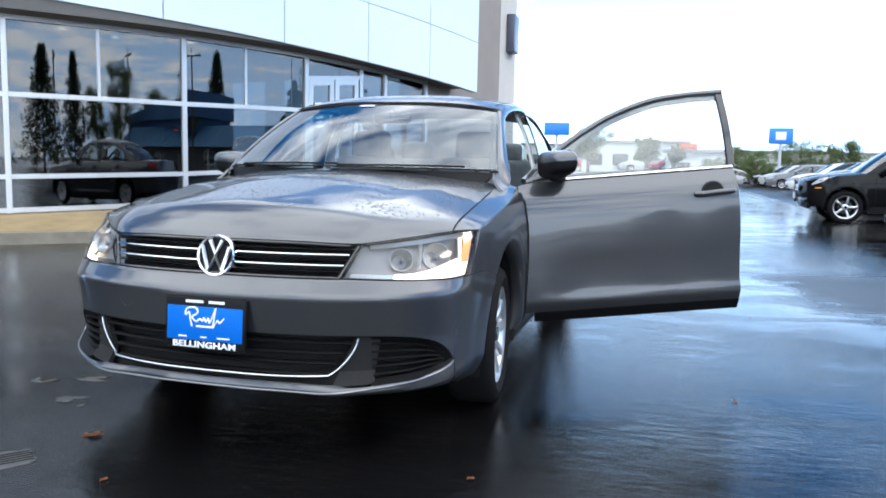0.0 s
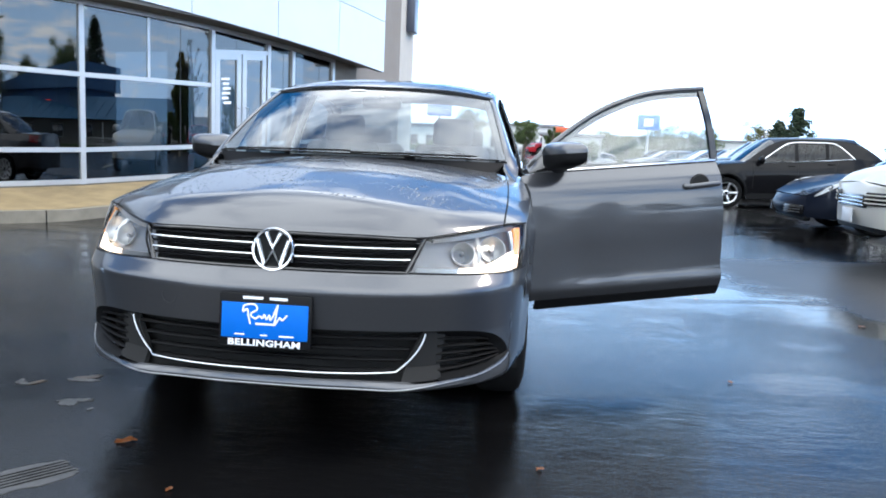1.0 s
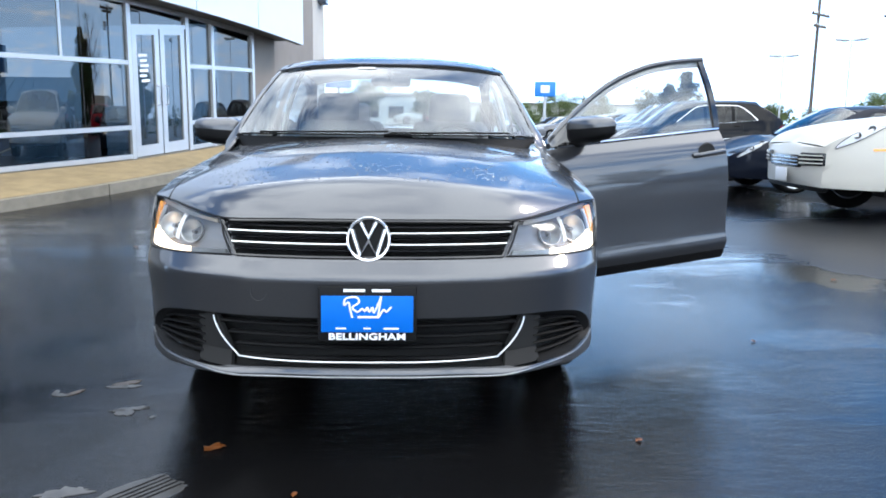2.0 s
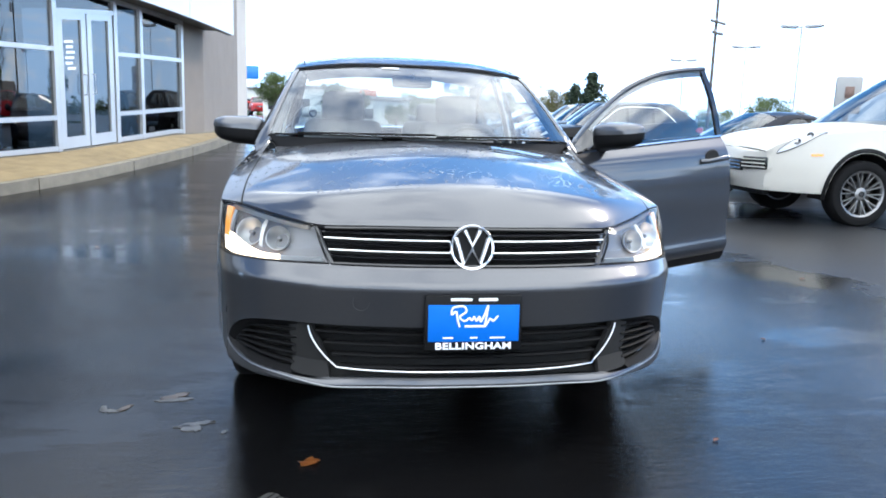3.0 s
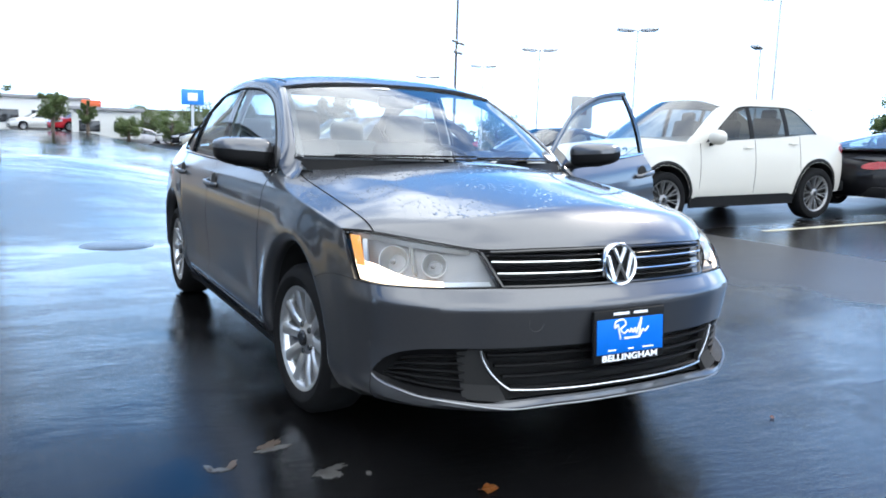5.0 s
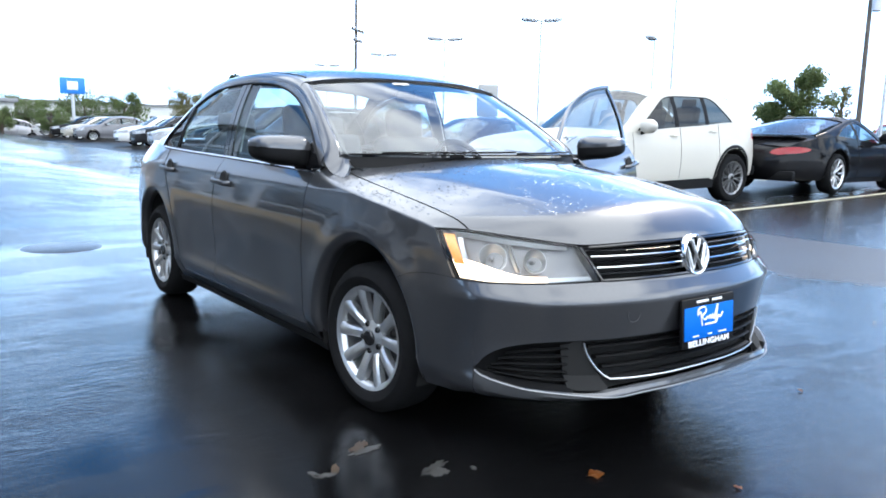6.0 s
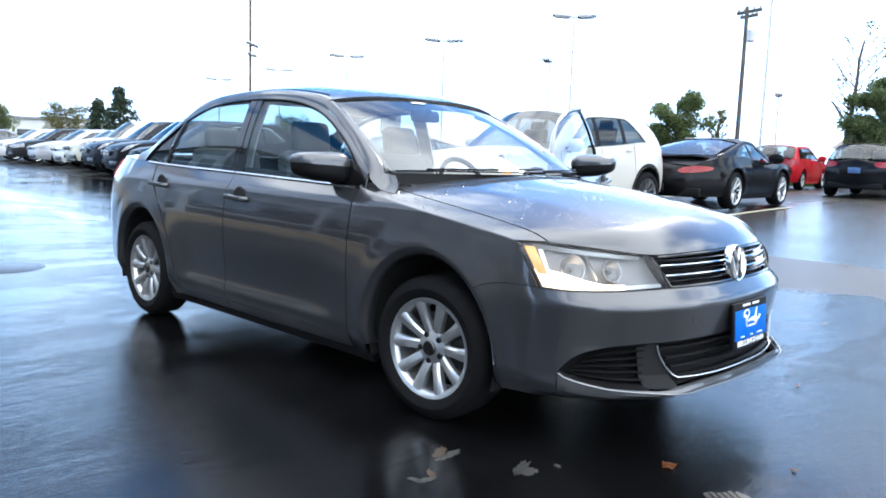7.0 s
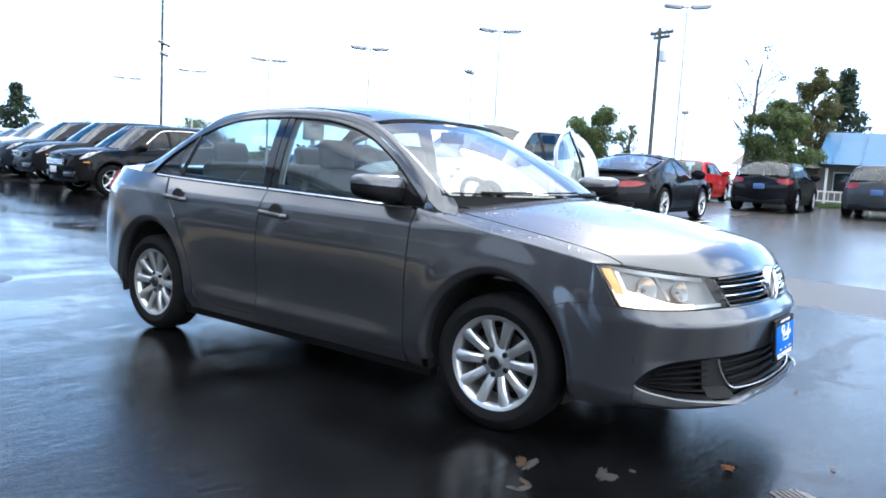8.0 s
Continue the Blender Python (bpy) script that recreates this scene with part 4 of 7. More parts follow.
bonnet_back = crv((0, 0.10), (0.3, 0.13), (0.55, 0.22), (0.70, 0.325), (0.76, 0.36))
seam_x = crv((SEAM_Y0, edge_point(S_SEAM).x), (-0.3, 0.776), (0.0, 0.768), (0.22, 0.756), (0.36, 0.738))


def bonnet_z(x, y):
    return upper_z(x, y) + 0.004 * math.exp(-((abs(x) - 0.47 - 0.12 * (y + 0.8)) / 0.06) ** 2) * smooth01(-0.80, -0.4, y) * (1 - smooth01(-0.1, 0.25, y))


def bonnet(u, v):
    s = (-1 + 2 * u) * (S_SEAM - 0.003)
    e = edge_point(abs(s))
    f = e.x / edge_point(S_SEAM).x
    y = e.y + (bonnet_back(f * 0.74) - e.y) * v
    x = f * (seam_x(max(y, SEAM_Y0)) - 0.0022)
    return (math.copysign(x, s), y, bonnet_z(x, y) - 0.003 * (1 - smooth01(0.0, 0.012, y - e.y)))


vs = [0, 0.004, 0.010] + span(0.018, 0.20, 12) + span(0.235, 1, 20)
part("bonnet", patch(bonnet, 52, 30, 0.014, vs=vs), GREY_PAINT, car, "wet grey bonnet beaded with raindrops")

back_ys = sorted(set([-0.41, -0.4025] + [ARCH_R * math.sin(a * math.pi / 40) for a in range(-19, 21)] + [0.41, 0.43, 0.45, 0.475, 0.50]))
wing_ws = span(0, 0.8, 14) + span(0.84, 1.0, 5)[0:] + span(1.06, 2.0, 9)
wing_rows = [("front", k / 7) for k in range(7)] + [("side", s_at(y)) for y in back_ys]


def wing_point(kind, q, w):
    """w from 0 at the arch, seam or sill to 1 at the shoulder, then on to 2 at the bonnet's seam."""
    if w <= 1:
        front = 0.884 + (LAMP_S1(1) + 0.006 - 0.884) * w
        s = front + (s_at(-0.418) - front) * q if kind == "front" else q
        y = nose(s, 0.72)[1]
        hi = edge_z(s)
        lo = max(arch_low(y), seam_z(y) + 0.003 if y < -0.27 else 0.0)
        return Vector(nose(s, lo + (hi - lo) * w))
    s = (LAMP_S1(1) + 0.006) + (s_at(-0.418) - LAMP_S1(1) - 0.006) * q if kind == "front" else q
    e = edge_point(s)
    xs = seam_x(min(e.y, 0.36)) + 0.0022
    x = e.x + (xs - e.x) * (w - 1)
    return Vector((x, e.y, upper_z(x, e.y)))


def tongue(u, v):
    """The wing's tip over the lamp's outer end, between the lamp and the seam."""
    e = edge_point(S_SEAM + 0.002 + (LAMP_S1(1) + 0.004 - S_SEAM) * u)
    x = e.x + (seam_x(max(e.y, SEAM_Y0)) + 0.0022 - e.x) * v
    return Vector((max(x, 0.5), e.y, upper_z(x, e.y)))


for sg in (-1, 1):
    def wing_fn(u, v, sg=sg):
        kind, q = wing_rows[int(round(u * (len(wing_rows) - 1)))]
        p = wing_point(kind, q, wing_ws[int(round(v * (len(wing_ws) - 1)))])
        return (sg * p.x, p.y, p.z)
    bm = patch(wing_fn, len(wing_rows) - 1, len(wing_ws) - 1, 0.012)
    add_patch(bm, lambda u, v: (lambda p: (sg * p.x, p.y, p.z))(tongue(u, v)), 14, 6, 0.0)
    bmesh.ops.remove_doubles(bm, verts=bm.verts[:], dist=0.0008)
    part("front_wing", bm, GREY_PAINT, car, angle=70)
    part("shut_line", tube([(sg * (seam_x(y) + 0.0004), y, upper_z(seam_x(y), y) - 0.004) for y in span(SEAM_Y0, 0.36, 30)], 0.007, 0.006, 6), SHADOW_PIT, car)
    part("shut_line", tube([nose(sg * s, (seam_z(nose(s, 0.65)[1])), 0.003) for s in span(0.875, s_at(-0.30), 24)], 0.006, 0.006, 6), SHADOW_PIT, car)


def arch_lip(yc, sg):
    def fn(u, v):
        a = radians(-7 + 194 * u)
        k, inset = ((1.0, -0.0006), (0.985, 0.0), (0.955, 0.006), (0.925, 0.017), (1 / LIP, 0.030), (1 / LIP - 0.004, 0.060))[int(round(v * 5))]
        y, z = yc + ARCH_R * math.cos(a), ARCH_Z + ARCH_H * math.sin(a)
        return (sg * (side_x(y, z) - inset), yc + ARCH_R * k * math.cos(a), ARCH_Z + ARCH_H * k * math.sin(a))
    return patch(fn, 48, 5, 0)


for yc in (0.0, AXLE_R):
    for sg in (-1, 1):
        part("wheel_arch_lip", arch_lip(yc, sg), GREY_PAINT, car, angle=60)
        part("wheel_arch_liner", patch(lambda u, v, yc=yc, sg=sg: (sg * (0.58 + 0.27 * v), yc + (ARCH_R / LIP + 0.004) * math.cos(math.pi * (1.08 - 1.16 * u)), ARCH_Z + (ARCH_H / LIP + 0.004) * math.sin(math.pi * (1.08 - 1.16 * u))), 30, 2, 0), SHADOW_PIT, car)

# black strip added over the wing's rear edge to hide its bright reflection
part("wing_dark_strip", tube([(side_x(0.5, z) - 0.004, 0.505, z) for z in span(0.21, 0.93, 16)], 0.020, 0.014, 6, up=(0, 1, 0)), BLACK_PLASTIC, car)
# doors and rear quarter
for sg in (-1, 1):      # closes the wing towards the door opening
    # black colour puts in the shade of the gap beside the door
    part("door_jamb", patch(lambda u, v: (lambda z: (sg * (side_x(0.5, z) - 0.008 - 0.20 * u), 0.498 + 0.05 * u, z))(0.22 + 0.72 * v), 4, 12, 0.01), BLACK_PLASTIC, car)
rear_cut = crv((0.20, 2.15), (0.30, 2.165), (0.45, 2.205), (0.60, 2.275), (0.75, 2.375), (0.88, 2.50), (1.0, 2.59))
rear_cut_inv = lin(*[(rear_cut(z), z) for z in span(0.20, 1.02, 30)])
SILL = 0.265


def door_panel(y0, y1, sg, thick=0.014):
    return patch(lambda u, v: (lambda z, ya, yb: (sg * side_x(ya + (yb - ya) * u, z), ya + (yb - ya) * u, z))(
        SILL + (belt(1.2) - 0.010 - SILL) * v + (belt(y0(0.9) + (y1(0.9) - y0(0.9)) * u) - belt(1.2)) * v, y0(SILL + 0.71 * v), y1(SILL + 0.71 * v)), 22, 34, thick)


front_edge, mid_edge_y = (lambda z: 0.507), (lambda z: 1.600)
HINGE = Vector((0.845, 0.525, 0.6))
OPEN = Matrix.Translation(HINGE + Vector((0.070, 0.035, 0.040))) @ Matrix.Rotation(radians(-4.4), 4, (-0.342, 0.94, 0)) @ Matrix.Rotation(radians(-69.5), 4, "Z") @ Matrix.Diagonal((1, 1, 0.965, 1)) @ Matrix.Translation(-HINGE)

rail_x = crv((0.36, 0.760), (0.41, 0.745), (0.7, 0.685), (0.97, 0.633), (1.3, 0.634), (1.63, 0.636), (2.0, 0.632), (2.3, 0.632), (2.6, 0.66), (2.95, 0.715))
rail_z = crv((0.36, 1.028), (0.41, 1.058), (0.7, 1.240), (0.97, 1.376), (1.3, 1.428), (1.63, 1.438), (2.0, 1.420), (2.3, 1.370), (2.6, 1.252), (2.95, 1.085))
door_z = crv((0.46, 0.950), (0.52, 0.984), (0.62, 1.066), (0.78, 1.176), (0.95, 1.273), (1.07, 1.325), (1.24, 1.376), (1.43, 1.397), (1.63, 1.402))      # top of the open door's frame before it is hung
glass_z = crv((0.45, 0.972), (0.55, 1.048), (0.7, 1.158), (0.85, 1.246), (0.97, 1.303), (1.12, 1.350), (1.3, 1.380), (1.63, 1.392), (2.0, 1.374), (2.2, 1.338), (2.4, 1.270), (2.6, 1.158), (2.80, 1.014))     # upper edge of the side windows


def cab_at(y, z, top=None):
    """A point on the cabin's side at the height z."""
    top = top or rail_z
    zb = belt(y) - 0.004
    w = (z - zb) / max(top(y) - zb, 0.02)
    xb = side_x(y, zb) - 0.012
    return Vector((xb + (rail_x(y) - xb) * w + 0.022 * math.sin(math.pi * min(max(w, 0), 1)), y, z))


def cab(y, w, top=None):
    zb = belt(y) - 0.004
    return cab_at(y, zb + ((top or rail_z)(y) - zb) * w, top)


def frame_strip(pts, sg, width, depth):
    return tube([(sg * p[0], p[1], p[2]) for p in pts], depth, width, 8)


def make_mirror(sg, parent):
    """A door mirror: painted cap over a black housing, indicator strip, black foot."""
    inward, back = (0.045, 0.055) if sg > 0 else (0.125, 0.11)
    c = Vector((sg * (1.025 - inward), 0.585 + back, 1.045))

    def shell(grow, z0, z1):
        bm = bmesh.new()
        bmesh.ops.create_uvsphere(bm, u_segments=32, v_segments=20, radius=1)
        f = lambda t, p: math.copysign(abs(t) ** p, t)
        for v in bm.verts:
            x, y, z = v.co
            o = f(x, 0.66) * sg
            h = 0.068 - 0.012 * o              # lower towards its outer end
            v.co = Vector((f(x, 0.52) * 0.130 * grow, (f(y, 0.7) * 0.088 if y < 0 else f(y, 0.6) * 0.030) * grow, min(max(f(z, 0.56) * h * grow, z0 * h), z1 * h)))
            v.co.y += 0.030 * o + 0.012 * o * o
            v.co.z += 0.010 * o + 0.004
        bmesh.ops.translate(bm, verts=bm.verts, vec=c)
        return bm
    body = part("door_mirror", shell(1.03, 0.12, 9.0), GREY_PAINT, parent, "grey mirror cap on a black housing")
    part("mirror_base", shell(1.0, -9.0, 0.5), BLACK_PLASTIC, body)
    part("mirror_foot", tube([(sg * (0.770 - inward), 0.605 + back, 0.972), (sg * (0.86 - inward), 0.605 + back, 0.976), (sg * (0.95 - inward), 0.590 + back, 0.996), (sg * (1.06 - inward), 0.585 + back, 1.006)], 0.10, 0.050, 10), BLACK_PLASTIC, body)
    part("indicator_strip", tube([(c.x + sg * (-0.03 + 0.150 * q), c.y - 0.085 + 0.052 * q + 0.05 * q ** 4, c.z - 0.012 + 0.012 * q) for q in span(0, 1, 10)], 0.012, 0.017, 6), SATIN, body, "pale indicator strip")
    part("mirror_glass", box((0.19, 0.004, 0.085), Matrix.Translation(c + Vector((0, 0.034, 0))), 0.001), CHROME, body)
    return body


def make_handle(sg, y, z, parent):
    x = side_x(y, z)
    h = part("door_handle", tube([(sg * (x + 0.004), y - 0.105, z - 0.006), (sg * (x + 0.030), y - 0.085, z - 0.004), (sg * (x + 0.036), y, z + 0.002), (sg * (x + 0.030), y + 0.085, z + 0.005), (sg * (x + 0.004), y + 0.10, z + 0.006)], 0.022, 0.030, 10), GREY_PAINT, parent)
    # flat black disc drawn for the shade in the finger recess
    part("handle_shade_disc", lathe([(0.0, 0.0025), (0.055, 0.0025), (0.062, -0.004)], Matrix.Translation((sg * x, y - 0.012, z)) @ (Matrix.Identity(4) if sg > 0 else Matrix.Rotation(math.pi, 4, "Z")), 28), SHADOW_PIT, h)
    return h


def chrome_belt(y0, y1, sg, parent):
    part("belt_strip", tube([(sg * (side_x(y, belt(y) - 0.004) + 0.003), y, belt(y) - 0.002) for y in span(y0, y1, 24)], 0.014, 0.018, 6), CHROME, parent, "bright chrome strip under the windows")


def flush_frame(y0, y1, sg, lo, hi, n=30):
    """A painted band on the cabin's side between two shares of the way from glass to roof rail."""
    def fn(u, v):
        y = y0 + (y1 - y0) * u
        g, r = glass_z(y), rail_z(y)
        p = cab_at(y, g + (r - g) * (lo + (hi - lo) * v))
        return (sg * (p.x + 0.002), p.y, p.z)
    return patch(fn, n, 3, 0.010)


def window(y0, y1, sg, n):
    def fn(u, v):
        y = y0 + (y1 - y0) * u
        zb = belt(y) - 0.004
        p = cab_at(y, zb + (glass_z(y) + 0.004 - zb) * v)
        return (sg * (p.x - 0.006), p.y, p.z)
    return patch(fn, n, 10, 0)


for sg in (-1, 1):
    door = part("front_door", door_panel((lambda z: 0.452) if sg > 0 else front_edge, mid_edge_y, sg), GREY_PAINT, car,
                "driver's door standing wide open" if sg > 0 else "closed passenger door")
    part("door_strip", patch(lambda u, v: (sg * (side_x(0.51 + 1.09 * u, SILL - 0.055 + 0.055 * v) + 0.002), 0.51 + 1.09 * u, SILL - 0.058 + 0.054 * v), 12, 2, 0.02), BLACK_PLASTIC if sg > 0 else GREY_PAINT, door, "black strip along the door's lower edge" if sg > 0 else "")
    make_handle(sg, 1.475, 0.852, door)
    make_mirror(sg, door)
    chrome_belt(0.53, 1.595, sg, door)
    if sg > 0:
        part("window_frame", frame_strip([cab(y, 0.98, door_z) for y in span(0.49, 1.615, 40)], sg, 0.032, 0.028), GREY_PAINT, door)
        part("window_seal", frame_strip([cab(y, 1.0, lambda q: door_z(q) - 0.036) for y in span(0.56, 1.60, 36)], sg, 0.034, 0.016), FRAME_GREY, door, "paler inner lip of the window frame")
        part("door_pillar", patch(lambda u, v: (lambda p: (sg * (p.x + 0.004), p.y, p.z))(cab(1.580 + 0.036 * u, v * 0.99, door_z)), 3, 10, 0.02), GLOSS_BLACK, door)
        part("window_glass", patch(lambda u, v: (lambda p: (sg * (p.x - 0.006), p.y, p.z))(cab(0.56 + 1.01 * u, v * 0.97, door_z)), 20, 10, 0), SCREEN, door)
        part("mirror_triangle", patch(lambda u, v: (lambda p: (sg * (p.x + 0.003), p.y, p.z))(cab(0.50 + 0.16 * u, v * 0.95, door_z)), 6, 6, 0.008), GLOSS_BLACK, door)
        part("door_card", patch(lambda u, v: (side_x(0.55 + 1.03 * u, 0.30 + 0.66 * v) - 0.075 + 0.015 * math.sin(math.pi * v), 0.55 + 1.03 * u, 0.30 + 0.66 * v), 12, 10, -0.05), DARK_TRIM, door)
        door.matrix_world = OPEN
    else:
        part("window_frame", flush_frame(0.47, 1.600, sg, 0.0, 0.42, 40), GREY_PAINT, door)
        part("window_seal", frame_strip([cab_at(y, glass_z(y)) for y in span(0.47, 1.60, 40)], sg, 0.014, 0.012), BLACK_PLASTIC, door)
        part("door_pillar", patch(lambda u, v: (lambda p: (sg * (p.x + 0.001), p.y, p.z))(cab_at(1.552 + 0.047 * u, belt(1.57) + (glass_z(1.57) - belt(1.57)) * v)), 3, 10, 0.01), GLOSS_BLACK, door)
        part("window_glass", window(0.58, 1.57, sg, 24), SIDE_GLASS, door)
        part("mirror_triangle", patch(lambda u, v: (lambda y: (lambda p: (sg * (p.x + 0.001), p.y, p.z))(cab_at(y, belt(y) + (glass_z(y) - belt(y)) * v)))(0.47 + 0.16 * u), 6, 6, 0.006), GLOSS_BLACK, door)
        part("door_ledge", frame_strip([(side_x(y, belt(y)) - 0.055, y, belt(y) + 0.004) for y in span(0.62, 1.59, 12)], sg, 0.05, 0.07), DARK_TRIM, door)
    rdoor = part("rear_door", door_panel(lambda z: 1.606, rear_cut, sg), GREY_PAINT, car)
    make_handle(sg, 2.395, 0.878, rdoor)
    part("door_strip", patch(lambda u, v: (sg * (side_x(1.607 + 0.55 * u, SILL - 0.055 + 0.055 * v) + 0.002), 1.607 + 0.55 * u, SILL - 0.058 + 0.054 * v), 8, 2, 0.02), GREY_PAINT, rdoor)
    chrome_belt(1.607, 2.72, sg, rdoor)
    part("door_ledge", frame_strip([(side_x(y, belt(y)) - 0.055, y, belt(y) + 0.004) for y in span(1.62, 2.62, 12)], sg, 0.05, 0.07), DARK_TRIM, rdoor)
    part("window_frame", flush_frame(1.606, 2.62, sg, 0.0, 0.42, 34), GREY_PAINT, rdoor)
    part("window_seal", frame_strip([cab_at(y, glass_z(y)) for y in span(1.606, 2.79, 40)], sg, 0.014, 0.012), BLACK_PLASTIC, rdoor)
    part("door_pillar", patch(lambda u, v: (lambda p: (sg * (p.x + 0.001), p.y, p.z))(cab_at(1.608 + 0.062 * u, belt(1.63) + (glass_z(1.63) - belt(1.63)) * v)), 3, 10, 0.01), GLOSS_BLACK, rdoor)
    part("window_glass", window(1.66, 2.47, sg, 18), SIDE_GLASS, rdoor)
    part("quarter_bar", frame_strip([cab_at(2.47 - 0.075 * w, belt(2.47) + (glass_z(2.41) - belt(2.47)) * w) for w in span(0, 1, 8)], sg, 0.024, 0.020), GLOSS_BLACK, rdoor)
    part("quarter_glass", window(2.47, 2.79, sg, 12), SIDE_GLASS, car)
    part("sill", patch(lambda u, v: (sg * (side_x(0.36 + 1.95 * u, 0.185 + (SILL - 0.062 - 0.185) * v) + 0.004), 0.36 + 1.95 * u, 0.165 + (SILL - 0.064 - 0.165) * v), 16, 4, 0.05), BLACK_PLASTIC, car, "black sill strip")
    part("rocker", patch(lambda u, v: (sg * (side_x(1.0, 0.22) - 0.012), 0.37 + 1.9 * u, 0.19 + 0.12 * v), 3, 1, 0.0), BLACK_PLASTIC, car)
    # quarter panel with the arch
    ysq = sorted(set([2.155, 2.18, 2.21, 2.235] + [AXLE_R + ARCH_R * math.sin(a * math.pi / 40) for a in range(-20, 21)] + span(3.06, 3.62, 14)))

    def quarter(u, v):
        y = ysq[int(round(u * (len(ysq) - 1)))]
        lo = arch_low(y, 0.205 if y < 3 else 0.305 + 0.055 * smooth01(3.0, 3.35, y))
        hi = belt(y)
        if y < 2.60:
            hi = min(hi, rear_cut_inv(y - 0.006))
        hi = max(hi, lo + 0.002)
        z = lo + (hi - lo) * v
        return (sg * side_x(y, z), y, z)
    part("rear_quarter", patch(quarter, len(ysq) - 1, 24, 0.012), GREY_PAINT, car)


def roof(u, v):
    y = 0.90 + 1.42 * v
    s = -1 + 2 * u
    ya = y + (0.075 * (1 - v) - 0.06 * v) * s * s
    xe, ze = rail_x(ya) - 0.004, rail_z(ya) + 0.004
    zc = roof_spine(ya)
    return (s * xe, ya, zc + (ze - zc) * abs(s) ** 2.8)


roof_spine = crv((0.85, 1.405), (1.0, 1.452), (1.3, 1.494), (1.65, 1.508), (2.0, 1.490), (2.35, 1.430))
part("roof", patch(roof, 32, 24, 0.012), GREY_PAINT, car, "wet grey roof")


def screen(u, v):
    s = -1 + 2 * u
    lo = Vector((s * 0.735, 0.085 + 0.325 * abs(s) ** 2.2, 1.048 - 0.006 * abs(s) ** 3))
    hi = Vector((s * 0.612, 0.905 + 0.06 * s * s, 1.412 - 0.040 * abs(s) ** 2.6))
    p = lo.lerp(hi, v)
    p.z += 0.028 * math.sin(math.pi * v) * (1 - 0.4 * s * s)
    return p


def rear_screen(u, v):
    s = -1 + 2 * u
    hi = Vector((s * 0.585, 2.345 - 0.06 * s * s, 1.422 - 0.04 * abs(s) ** 2.6))
    lo = Vector((s * 0.66, 2.985 - 0.10 * s * s, 1.066 - 0.015 * s * s))
    return lo.lerp(hi, v) + Vector((0, 0, 0.02 * math.sin(math.pi * v)))


for sg in (-1, 1):
    def pillar(u, v):
        """Front pillar: from the screen's edge over its crest to the door frame."""
        y = 0.29 + 0.79 * u
        k = min(max((y - 0.405) / 0.56, 0.0), 1.0)
        a = Vector(screen(1.0, k)) + Vector((-0.004, 0, 0.004))
        b = cab_at(y, rail_z(y))
        g = glass_z(y) if y > 0.45 else belt(y)
        c = cab_at(y, g + (rail_z(y) - g) * 0.44)
        b += Vector((0.004, 0, 0.008))
        if y < 0.47:        # the pillar's foot spreads on to the wing
            m = 1 - smooth01(0.36, 0.47, y)
            foot = Vector((seam_x(0.36) + 0.055, y, upper_z(seam_x(0.36) + 0.055, y) + 0.001))
            c = c.lerp(foot, m)
            b = b.lerp(Vector((seam_x(0.36) + 0.012, y, upper_z(seam_x(0.36), y) + 0.012)), m)
            a = a.lerp(Vector((screen(1.0, 0.0).x - 0.004, max(y, 0.33), screen(1.0, 0.0).z - 0.03)), m * 0.7)
        q = v
        p = a * (1 - q) ** 2 + b * 2 * q * (1 - q) + c * q * q
        return (sg * (p.x + 0.002), p.y, p.z)
    part("front_pillar", patch(pillar, 30, 8, 0.012), GREY_PAINT, car, angle=70)
    part("front_pillar_trim", frame_strip([(rail_x(y) - 0.026, y + 0.012, rail_z(y) - 0.030) for y in span(0.40, 1.06, 20)], sg, 0.050, 0.050), DARK_TRIM, car)

    def cant(u, v):
        """Roof side: rolls over from the roof to the door frames and on down the rear pillar."""
        y = 0.98 + 1.98 * u
        r = cab_at(y, rail_z(y))
        if y < 2.30:
            vv = min(max((y - 0.975) / 1.36, 0.0), 1.0)
            q = roof(0.972, vv)
            a = Vector((q[0], y, q[2] + 0.002))
        else:
            k = 1 - (y - 2.285) / 0.60
            a = Vector(rear_screen(1.0, min(max(k, 0.0), 1.0))) + Vector((0.004, 0, 0.004))
            m = smooth01(2.30, 2.42, y)
            q = roof(0.972, min((y - 0.975) / 1.36, 1.0))
            a = Vector((q[0], y, q[2])) * (1 - m) + Vector((a.x, y, a.z)) * m
        g = glass_z(y) if y < 2.80 else belt(y)
        c = cab_at(y, g + (rail_z(y) - g) * (0.44 if y < 2.35 else 0.44 - 0.44 * smooth01(2.35, 2.62, y)))
        b = r + Vector((0.006, 0, 0.010))
        p = a * (1 - v) ** 2 + b * 2 * v * (1 - v) + c * v * v
        return (sg * (p.x + 0.0025), p.y, p.z)
    part("roof_side", patch(cant, 44, 8, 0.008), GREY_PAINT, car, angle=70)
    part("roof_channel", frame_strip([(lambda q: (q[0], q[1], q[2] - 0.001))(roof(0.968, v)) for v in span(0.06, 0.98, 24)], sg, 0.010, 0.010), BLACK_PLASTIC, car)
    # tail lamp
    part("tail_lamp", patch(lambda u, v: (sg * (side_x(3.37 + 0.19 * u, 0.85 + 0.14 * v) + 0.003), 3.37 + 0.19 * u, 0.85 + 0.02 * (1 - u) + 0.14 * v), 10, 6, 0.02), RED_LENS, car, "red tail lamp wrapping the corner")


